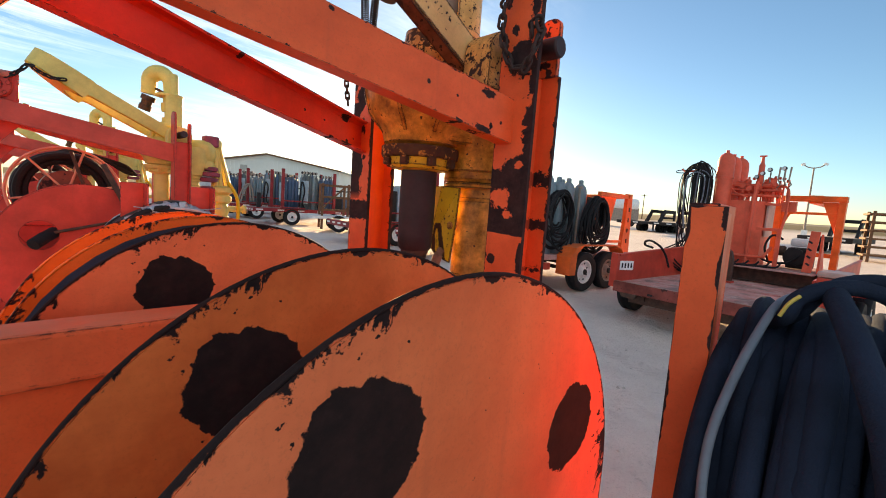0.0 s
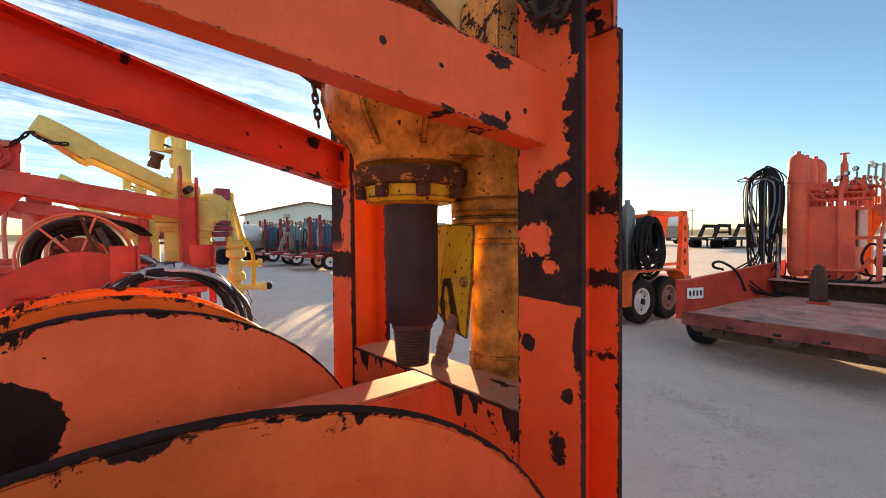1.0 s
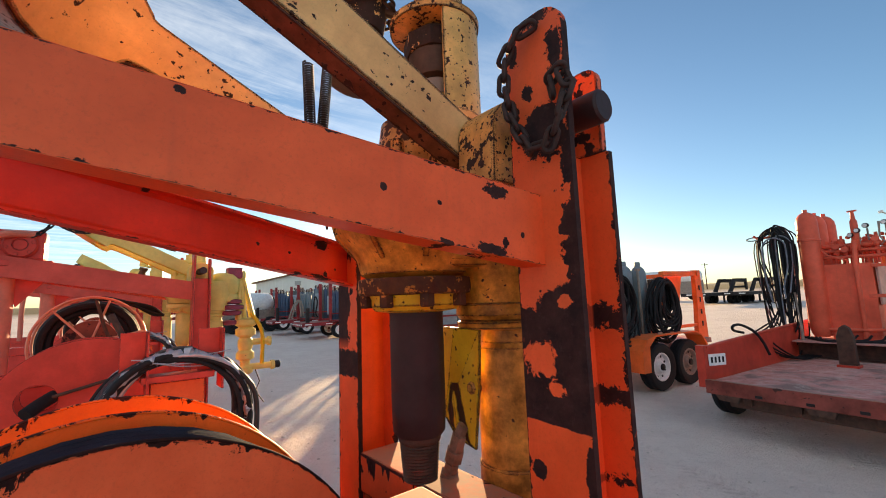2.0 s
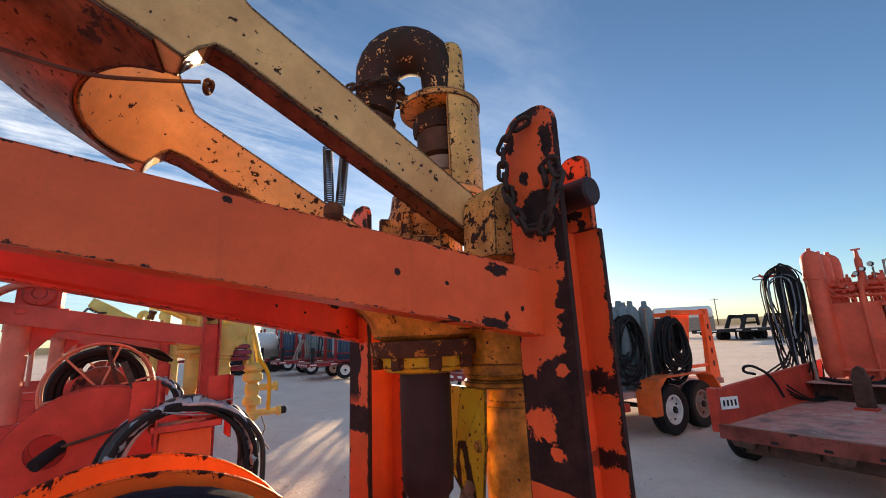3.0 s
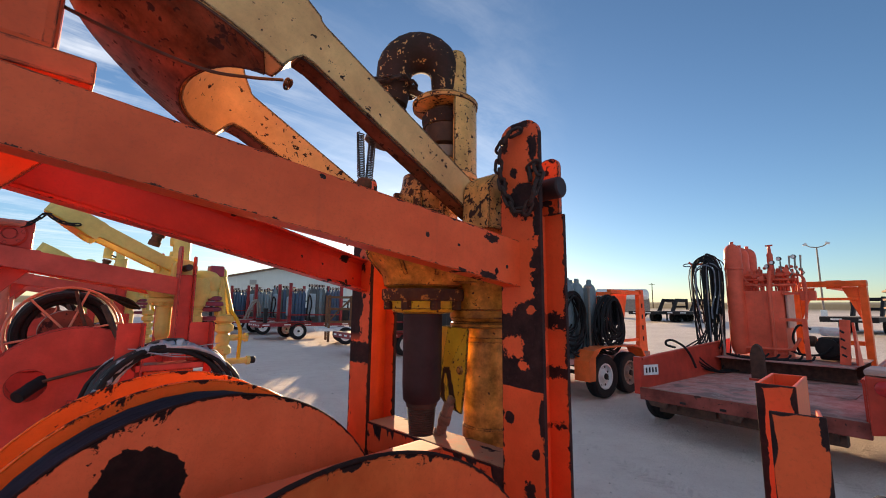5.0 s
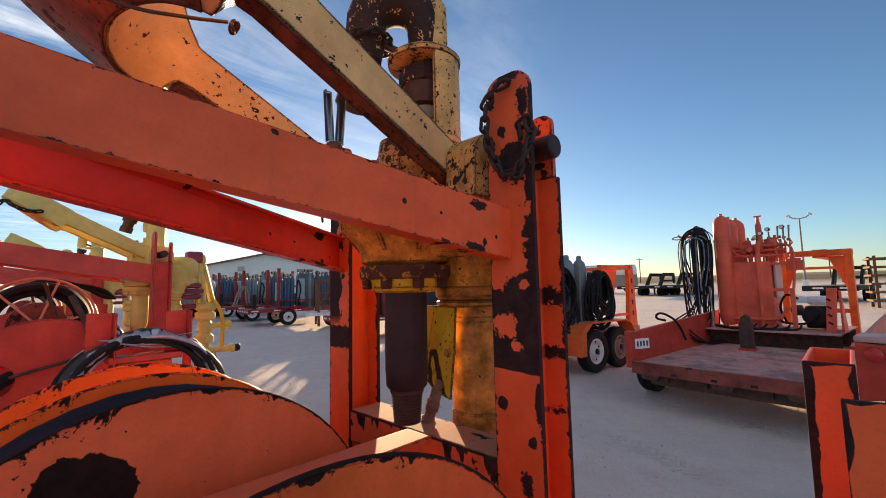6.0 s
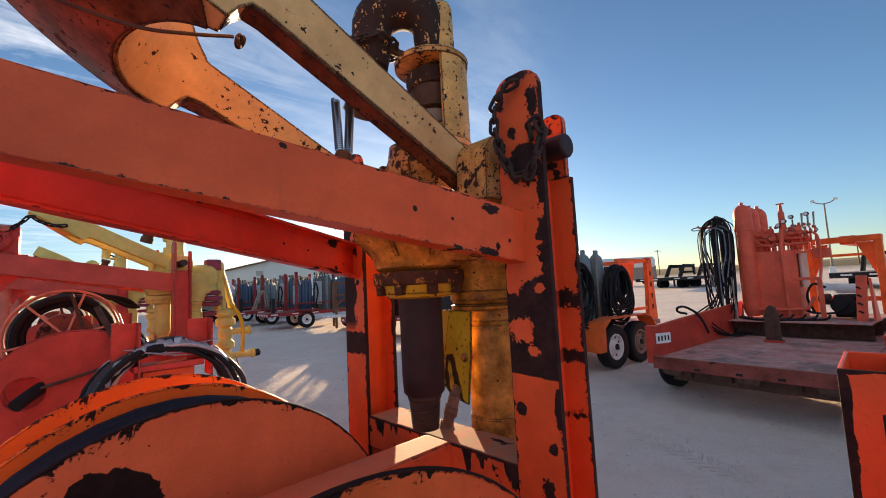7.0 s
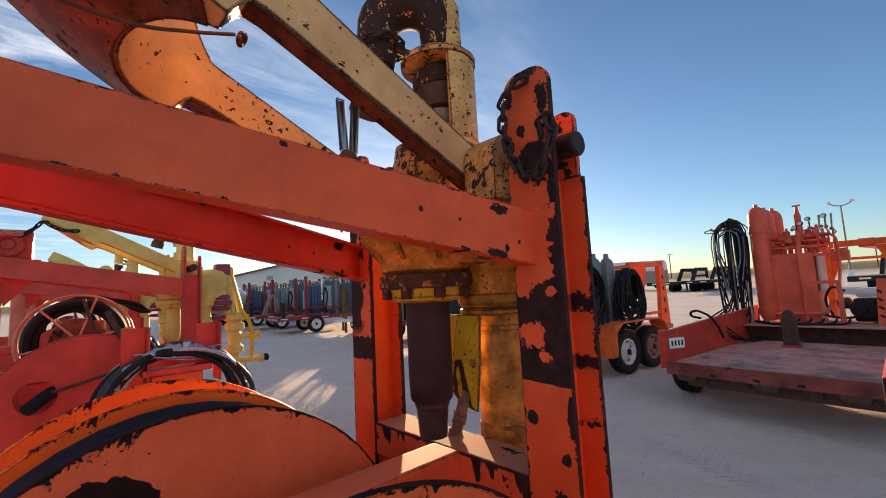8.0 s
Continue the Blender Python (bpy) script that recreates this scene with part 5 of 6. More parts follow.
        part("rusty_wire", tube(fresh(), [(0.66, -0.24, 1.02), (0.70, -0.26, 0.9), (0.66, -0.26, 0.8), (0.74, -0.28, 0.68)], 0.006, 5), rusty_steel, v)
        chain(m, "dark chain laid over the bail", sag((-0.76, -0.245, 2.40), (-0.98, -0.2, 2.47), 0.03, 6) + sag((-1.0, -0.19, 2.47), (-1.18, -0.17, 2.33), 0.03, 6), 0.05)


# ---- the wide trailer with the accumulator unit ----
DECK = Matrix.Translation((2.53, 6.25, 0)) @ Matrix.Rotation(radians(41), 4, "Z")


def wheel(parent, at, r=0.39, w=0.22, rim=None):
    t = part("wheel", tyre_mesh(r, w, r * 0.60), rubber, parent, "black trailer tyre", True)
    t.location = at
    part("rim", rim_mesh(r * 0.60, w), rim or white_steel, t, "", True)
    part("hub", hub_mesh(r * 0.60, w), dark_iron, t, "", True)
    return t


def hand_holes(tyre, r, w, side):
    """Dark round holes in the disc of a wheel, on one side."""
    for i in range(8):
        a = 2 * math.pi * (i + 0.5) / 8
        part("hand_hole", lathe(fresh(), [(r * 0.085, 0), (r * 0.085, w * 0.04), (0.003, w * 0.041)], (r * 0.74 * math.cos(a), side * w * 0.105, r * 0.74 * math.sin(a)), (0, side, 0), 10), dark_iron, tyre)


def bars(parent, at, w, h, rot, n=4):
    """A small plate with unreadable marks."""
    p = part("plate", box(fresh(), (0, 0, 0), (0.006, w, h), None, 0.001), white_steel, parent, "pale plate with dark marks")
    p.matrix_local = Matrix.Translation(at) @ rot
    for i in range(n):
        part("mark", box(fresh(), (-0.005, w * (0.33 - 0.66 * i / (n - 1)), 0), (0.003, w * 0.10, h * 0.5)), dark_iron, p)
    return p


def wide_trailer():
    t = empty("flatbed_trailer", DECK, "dull red low flatbed trailer with dusty deck and gooseneck", "trailer")
    W = 2.15
    for x0, x1 in ((-0.05, 1.30), (1.304, 3.30), (3.304, 5.25)):
        part("deck_plate", box(fresh(), ((x0 + x1) / 2, -W / 2, 0.585), (x1 - x0, W - 0.02, 0.03), None, 0.003), red_deck, t)
    part("wear_plate", box(fresh(), (1.95, -1.15, 0.604), (1.25, 1.5, 0.008), None, 0.002), red_deck, t)
    part("rear_sill", box(fresh(), (-0.04, -W / 2, 0.53), (0.07, W + 0.1, 0.16), None, 0.01), grimy_red, t, "battered rear sill")
    # dark bar added in place of the shadow below the sill
    part("shade_bar", box(fresh(), (0.10, -W / 2, 0.385), (0.12, W - 0.3, 0.15), None, 0.01), rusty_steel, t)
    for y in (-0.18, -1.02, -1.75):
        part("sill_lug", prism(fresh(), [(-0.03, y - 0.13, 0.455), (-0.03, y + 0.13, 0.455), (-0.03, y + 0.09, 0.39), (-0.03, y - 0.10, 0.38)], (-0.04, 0, 0), 0.004), rusty_steel, t)
    for y in (-0.5, -0.95, -1.35):
        part("sill_pocket", box(fresh(), (-0.077, y, 0.49), (0.008, 0.07, 0.03), None, 0.002), dark_iron, t)
    for y in (-0.35, -0.8, -1.45, -1.9):
        part("chassis_beam", box(fresh(), (2.6, y, 0.46), (5.2, 0.09, 0.20), None, 0.005), rusty_steel, t)
    for s, y in ((1, 0.03), (-1, -W - 0.03)):
        prism_pts = [(0.0, y, 0.55), (3.4, y, 0.55), (3.4, y, 1.12), (0.35, y, 1.0), (0.0, y, 0.98)]
        part("side_board", prism(fresh(), prism_pts, (0, 0.02, 0), 0.004), red_far, t)
        part("top_rail", tube(fresh(), [(0.0, y + 0.01, 0.985), (0.35, y + 0.01, 1.005), (3.4, y + 0.01, 1.125)], 0.022, 8), red_far, t)
        part("corner_post", box(fresh(), (-0.02, y + s * 0.05, 0.76), (0.09, 0.10, 0.50), None, 0.008), red_far, t)
        part("fender", box(fresh(), (1.15, y + s * 0.24, 0.85), (1.2, 0.36, 0.03), None, 0.006), red_far, t)
        for x in (1.0, 1.9):
            wheel(t, (x, y + s * 0.22, 0.37), 0.37, 0.22)
    part("light_box", prism(fresh(), [(-0.13, -W - 0.05, 0.50), (-0.13, -W - 0.32, 0.56), (-0.13, -W - 0.30, 1.04), (-0.13, -W - 0.05, 1.06)], (0.40, 0, 0), 0.02), red_far, t, "dull red wheel box at the rear corner")
    part("box_lid", box(fresh(), (0.10, -W - 0.17, 1.09), (0.44, 0.25, 0.06), None, 0.02), dusty_pink, t, "pale dusty lid of the wheel box")
    part("tail_light", lathe(fresh(), [(0.072, 0), (0.068, 0.02), (0.045, 0.035), (0.01, 0.04)], (-0.13, -W - 0.18, 0.95), (-1, 0, 0), 20), red_lens, t, "round red tail light", True)
    bars(t, (0.14, -0.016, 0.83), 0.26, 0.14, Matrix.Rotation(radians(72), 4, "Z"))
    # stub post with a pointed dark cap
    pts = [(-0.09, 0.0), (0.09, 0.0), (0.085, 0.40), (0.05, 0.52), (0.0, 0.56), (-0.05, 0.52), (-0.085, 0.40)]
    part("stub_post", prism(fresh(), [(1.95, -0.76 + a, 0.60 + z) for a, z in pts], (0.10, 0, 0), 0.006), rusty_steel, t, "dark stub post")
    part("stub_foot", box(fresh(), (2.0, -0.76, 0.62), (0.17, 0.22, 0.04), None, 0.004), red_far, t)
    # gooseneck at the front
    for y in (-0.66, -1.64):
        part("neck_leg", box(fresh(), (5.1, y, 1.35), (0.16, 0.11, 1.58), None, 0.01), orange_far, t)
    part("neck_beam", box(fresh(), (5.1, -1.15, 2.19), (0.20, 1.10, 0.11), None, 0.01), orange_far, t)
    part("neck_rail", box(fresh(), (5.1, -1.15, 1.90), (0.07, 0.86, 0.05), None, 0.006), orange_far, t)
    part("neck_rail", box(fresh(), (5.1, -1.15, 1.08), (0.10, 0.86, 0.08), None, 0.006), orange_far, t)
    for y, s in ((-1.585, 1), (-0.715, -1)):
        part("neck_gusset", prism(fresh(), [(5.08, y, 2.12), (5.08, y + s * 0.24, 2.12), (5.08, y, 1.50)], (0.05, 0, 0)), orange_far, t)
    part("neck_tongue", box(fresh(), (5.9, -1.24, 2.18), (1.7, 0.22, 0.16), None, 0.01), orange_far, t)
    return t


def deck_material():
    m, k = material("dusty_pink_deck")
    vec = coords(k)
    big = k.noise(vec, 1.6, 6, 0.62, 0.4)
    mid = k.noise(vec, 6.0, 6, 0.68)
    fine = k.noise(vec, 45.0, 4, 0.7)
    col = k.mix(k.step(mid, 0.35, 0.65), (0.50, 0.20, 0.17), (0.66, 0.40, 0.35))
    col = k.mix(k.math("MULTIPLY", k.step(k.math("ADD", big, k.math("MULTIPLY", mid, 0.3)), 0.66, 0.76), 0.80), col, (0.20, 0.14, 0.125))
    col = k.mix(k.math("MULTIPLY", k.step(k.noise(vec, 3.1, 5, 0.7, 0.6), 0.55, 0.66), 0.6), col, (0.60, 0.46, 0.39))
    col = k.mix(k.step(fine, 0.62, 0.72), col, (0.07, 0.035, 0.03))
    k.surface(col, 0.8, 0.0, k.math("ADD", mid, k.math("MULTIPLY", fine, 0.4)), 0.5, 0.006, 0.3)
    return m


red_deck = deck_material()
grimy_red = painted("grimy_red_paint", (0.26, 0.06, 0.045), chips=0.64, spots=0.70, wear=0, fade=0.5, dust=0.6, under=(0.07, 0.035, 0.028))
wide_trailer()


def accumulator_unit():
    m = DECK @ pose(2.75, -0.35, 0.60)
    a = empty("accumulator_unit", m, "salmon-red accumulator unit with bottles, gauges and valve levers on a skid", "accumulator unit")
    for x in (0.0, 0.75, 1.35):
        bm = box(fresh(), (x, -0.52, 0.02), (0.14, 1.74, 0.018))
        box(bm, (x, -0.52, 0.125), (0.012, 1.74, 0.20))
        box(bm, (x, -0.52, 0.23), (0.14, 1.74, 0.018))
        part("skid_beam", bm, rusty_steel, a, "dark rolled skid beam")
    part("skid_plate", box(fresh(), (0.68, -0.52, 0.252), (1.75, 1.76, 0.02), None, 0.003), red_deck, a)
    # body with cut corners
    pts = [(0.27, 0.0), (0.27, -0.37), (0.42, -0.53), (0.92, -0.53), (0.92, 0.0)]
    part("tank_body", prism(fresh(), [(x, y, 0.33) for x, y in pts], (0, 0, 1.08), 0.012), red_unit, a, "welded sheet tank")
    part("tank_base", prism(fresh(), [(0.27 + (x - 0.25) * 0.92, y * 0.95 - 0.01, 0.262) for x, y in pts], (0, 0, 0.068)), red_unit, a)
    part("corner_pipe", tube(fresh(), [(0.245, -0.39, 0.30), (0.245, -0.39, 1.42), (0.27, -0.41, 1.75)], 0.03, 12), red_unit, a, "", True)
    part("base_pipe", tube(fresh(), [(0.23, 0.05, 0.42), (0.23, -0.40, 0.42), (0.42, -0.60, 0.42), (0.60, -0.66, 0.60)], 0.026, 10), red_unit, a, "", True)
    for x, y in ((0.28, 0.12), (0.54, 0.085), (0.80, 0.04)):
        z = 2.28 if x < 0.5 else 2.24
        prof = [(0.09, 0.30), (0.12, 0.36), (0.140, 0.46), (0.140, z - 0.18), (0.128, z - 0.10), (0.092, z - 0.04), (0.05, z - 0.01), (0.03, z), (0.03, z + 0.04)]
        part("bottle", lathe(fresh(), prof, (x, y, 0), (0, 0, 1), 28), red_unit, a, "tall round-topped pressure bottle", True)
    part("bottle_strap", lathe(fresh(), [(0.141, 1.80), (0.150, 1.803), (0.150, 1.837), (0.141, 1.84)], (0.28, 0.12, 0), (0, 0, 1), 28), red_unit, a, "", True)
    part("side_panel", box(fresh(), (0.68, -0.56, 1.08), (0.44, 0.03, 0.60), None, 0.01), dusty_pink, a)
    # manifold, valves, gauges, levers
    rnd = random.Random(2)
    for x, z, r in ((0.45, 1.70, 0.036), (0.55, 1.58, 0.028), (0.38, 1.52, 0.024), (0.42, 1.62, 0.022)):
        part("manifold", tube(fresh(), [(x, 0.04, z), (x, -0.72, z - 0.02)], r, 12), red_unit, a, "", True)
    for i in range(13):
        y = 0.02 - 0.058 * i
        h = rnd.uniform(1.72, 1.86)
        x = 0.40 + rnd.uniform(0, 0.18)
        part("riser", tube(fresh(), [(x, y, 1.40), (x, y, h)], rnd.uniform(0.013, 0.024), 8), red_unit, a, "", True)
        part("valve", lathe(fresh(), [(0.03, 0), (0.048, 0.02), (0.048, 0.07), (0.03, 0.09)], (x - 0.02, y, h - rnd.uniform(0.10, 0.24)), (0, 0, 1), 10), red_unit, a, "", True)
        if i % 2:
            part("handwheel", lathe(fresh(), [(0.012, 0), (0.045, 0.004), (0.045, 0.016), (0.012, 0.02)], (x - 0.06, y, h - 0.10), (-1, 0, 0.2), 14), red_unit, a, "", True)
    for y, z in ((-0.44, 1.90), (-0.54, 1.96), (-0.74, 1.98), (-0.36, 1.84)):
        g = part("gauge", lathe(fresh(), [(0.01, 0), (0.032, 0.0), (0.036, 0.008), (0.036, 0.045), (0.01, 0.046)], (0.40, y, z), (-1, 0.2, 0), 18), dark_iron, a, "round pressure gauge")
        part("dial", lathe(fresh(), [(0.01, 0), (0.029, 0.001)], (0.352, y + 0.01, z), (-1, 0.2, 0), 18), white_steel, g)
        part("stem", tube(fresh(), [(0.42, y, z - 0.22), (0.42, y, z - 0.04)], 0.012, 8), dusty_steel, a)
    for i in range(3):
        y = -0.66 - 0.075 * i
        part("lever", tube(fresh(), [(0.42, y, 1.66), (0.36, y - 0.05, 1.70), (0.36, y - 0.01, 1.78), (0.37, y - 0.02, 2.0)], [0.011, 0.011, 0.011, 0.016], 8), dusty_steel, a, "bent valve lever", True)
    part("safety_head", lathe(fresh(), [(0.03, 1.6), (0.045, 1.62), (0.045, 2.05), (0.03, 2.08), (0.02, 2.2)], (0.42, -0.40, 0), (0, 0, 1), 14), red_unit, a, "", True)
    part("safety_wing", box(fresh(), (0.42, -0.40, 2.21), (0.02, 0.11, 0.025), None, 0.004), red_unit, a)
    part("drip_pipe", tube(fresh(), [(0.30, 0.05, 1.70), (0.24, -0.10, 1.55), (0.235, -0.30, 1.46)], 0.012, 8), red_unit, a, "", True)
    # bent guard frame in front of the pump
    part("guard_frame", box(fresh(), (0.15, -0.84, 0.58), (0.05, 0.06, 0.64), None, 0.006), red_unit, a)
    part("guard_frame", box(fresh(), (0.15, -0.69, 0.92), (0.05, 0.36, 0.05), None, 0.006), red_unit, a)
    n = part("notched_plate", box(fresh(), (0.20, -1.28, 0.60), (0.05, 0.12, 0.68), Matrix.Rotation(radians(4), 4, "X"), 0.005), red_unit, a)
    for z in (0.40, 0.52, 0.64, 0.76):
        part("notch", box(fresh(), (0.172, -1.26, z), (0.006, 0.06, 0.028), Matrix.Rotation(radians(35), 4, "X"), 0.001), dark_iron, n)
    part("plate_prop", prism(fresh(), [(0.24, -1.37, 0.26), (0.62, -1.37, 0.26), (0.24, -1.37, 0.9)], (0, -0.03, 0)), red_unit, a)
    # small pipework over the tank: stub pipes with caps, cross pipes and a bent return
    for i in range(9):
        y = -0.30 - 0.062 * i
        part("stub_pipe", tube(fresh(), [(0.50, y, 1.40), (0.50, y, 1.50 + 0.10 * rnd.random()), (0.50 + 0.06 * rnd.random(), y, 1.66 + 0.12 * rnd.random())], 0.015, 8), red_unit, a, "", True)
        part("pipe_cap", lathe(fresh(), [(0.02, 0), (0.028, 0.01), (0.028, 0.04), (0.012, 0.05)], (0.46, y, 1.74 + 0.06 * rnd.random()), (0, 0, 1), 8), red_unit, a, "", True)
    part("return_pipe", tube(fresh(), smooth_path([(0.42, -0.72, 1.68), (0.36, -0.80, 1.66), (0.30, -0.86, 1.55), (0.30, -0.86, 1.20), (0.24, -0.84, 0.92)], 5), 0.02, 8), red_unit, a, "", True)
    part("gauge_panel", box(fresh(), (0.36, -0.88, 1.32), (0.08, 0.20, 0.16), None, 0.01), red_unit, a)
    part("panel_arm", box(fresh(), (0.40, -0.68, 1.36), (0.05, 0.30, 0.04), None, 0.004), red_unit, a)
    # dark hoses trailing over the skid
    for i in range(5):
        y = 0.20 - 0.05 * i
        part("trailing_hose", tube(fresh(), smooth_path([(0.10, y + 0.1, 0.30), (0.02 - 0.05 * i, y - 0.05, 0.28), (-0.06, y - 0.25 - 0.06 * i, 0.275), (0.10, y - 0.45 - 0.1 * i, 0.285), (0.22, y - 0.5 - 0.1 * i, 0.34)], 5), 0.016, 7), rubber, a, "black hose trailing over the skid", True)
    return a


red_unit = painted("salmon_unit_paint", (0.82, 0.125, 0.065), chips=0.80, spots=0.86, wear=0, fade=0.22, dust=0.25)
accumulator_unit()




def pump_set():
    m = DECK @ pose(3.45, -1.42, 0.862)
    p = empty("engine_pump", m, "small black engine with a white tank beside the accumulator", "engine")
    part("block", box(fresh(), (0, 0, 0.20), (0.36, 0.34, 0.36), None, 0.04), dark_iron, p)
    part("fuel_tank", box(fresh(), (0.02, -0.02, 0.47), (0.30, 0.34, 0.14), None, 0.05), white_steel, p, "white plastic tank")
    part("flywheel", lathe(fresh(), [(0.05, 0), (0.15, 0.01), (0.15, 0.07), (0.05, 0.08)], (-0.18, 0.05, 0.22), (-1, 0, 0), 24), dark_iron, p, "", True)
    part("air_filter", lathe(fresh(), [(0.08, 0), (0.09, 0.02), (0.09, 0.14), (0.04, 0.16)], (0.0, 0.22, 0.30), (0, 1, 0), 18), rusty_steel, p, "", True)
    part("hose", tube(fresh(), smooth_path([(-0.1, 0.25, 0.50), (-0.15, 0.40, 0.56), (-0.2, 0.48, 0.35), (-0.15, 0.42, 0.1)], 5), 0.018, 8), rubber, p, "", True)
    part("hose", tube(fresh(), smooth_path([(-0.2, -0.1, 0.35), (-0.3, 0.1, 0.12), (-0.3, 0.4, 0.1), (-0.2, 0.6, 0.2)], 5), 0.018, 8), rubber, p, "", True)
    return p


pump_set()


def hose_bundle():
    rnd = random.Random(8)
    h = empty("hose_bundle", DECK @ pose(2.92, 0.10, 0.6), "black hoses hung over a hook, trailing to the deck", "hose bundle")
    part("hook", tube(fresh(), [(0.12, -0.05, 1.92), (0.0, 0.08, 1.95), (-0.05, 0.30, 1.92), (-0.05, 0.36, 1.98)], 0.02, 8), red_unit, h)
    for i in range(34):
        # strands over the hook: a wide arc on the outer side, a tight fall on the inner
        big = rnd.random()
        top = 1.84 + 0.30 * big + rnd.uniform(-0.05, 0.03)
        out, inn = (0.04 + 0.32 * rnd.random() ** 1.8) * (0.6 + 0.5 * big), rnd.uniform(0.0, 0.24)
        x = rnd.uniform(-0.16, 0.10)
        foot_o, foot_i = rnd.uniform(0.10, 1.3), rnd.uniform(0.02, 1.0)
        mid = rnd.uniform(-0.02, 0.08)
        pts = [(x - 0.04, mid + out * 0.55, foot_o), (x - 0.03, mid + out * 0.9, foot_o + 0.35), (x - 0.02, mid + out, (foot_o + top) / 2 + 0.2)]
        for j in range(9):
            a = math.pi * j / 8
            c = math.cos(a)
            pts.append((x, mid + (out if c > 0 else inn) * c, top - 0.20 * (0.6 + big) * (1 - math.sin(a))))
        pts += [(x + 0.01, mid - inn * 0.95, (foot_i + top) / 2), (x, mid - inn * 0.8 + rnd.uniform(-0.06, 0.06), foot_i + 0.2), (x - 0.06, mid - inn * 0.6, foot_i)]
        # every fifteenth strand is grey, in place of highlights on the black hose
        part("hose", tube(fresh(), smooth_path(pts, 3), rnd.uniform(0.009, 0.013), 6), rubber if i % 15 else hose_grey, h, "", True)
    for i in range(4):
        # runs that leave the bundle over the side board and along the deck
        y = 0.05 + 0.05 * i
        part("hose", tube(fresh(), smooth_path([(-0.05, y, 0.9 - 0.1 * i), (-0.25, y + 0.02, 0.52), (-0.62 - 0.12 * i, y - 0.02, 0.40), (-1.0 - 0.1 * i, y - 0.10, 0.30), (-0.70, y - 0.30, 0.045), (-0.20, y - 0.42, 0.04)], 5), 0.013, 6), rubber, h, "", True)
    part("eye", tube(fresh(), [(-0.05 + 0.02 * math.sin(a), 0.36 + 0.11 * math.cos(a), 1.93 + 0.03 * math.sin(a)) for a in [2 * math.pi * q / 16 for q in range(16)]], 0.010, 6, True), hose_grey, h, "loose loop of thin hose", True)
    part("loose_end", tube(fresh(), [(-0.1, -0.12, 1.0), (-0.15, -0.16, 0.6), (-0.17, -0.17, 0.38), (-0.17, -0.17, 0.22)], [0.014, 0.014, 0.022, 0.022], 8), dusty_steel, h, "hose end with a steel coupling")
    l = empty("loose_hose", DECK @ pose(1.25, 0.04, 1.06), "short black hose looped over the side board", "hose")
    part("loop", tube(fresh(), smooth_path([(-0.10, 0.04, 0.02), (-0.26, 0.09, 0.06), (-0.32, 0.07, 0.12), (-0.24, 0.03, 0.14), (-0.10, 0.0, 0.10), (0.05, -0.04, 0.02), (0.16, -0.08, -0.12), (0.22, -0.12, -0.30)], 5), 0.018, 8), rubber, l, "", True)


hose_bundle()


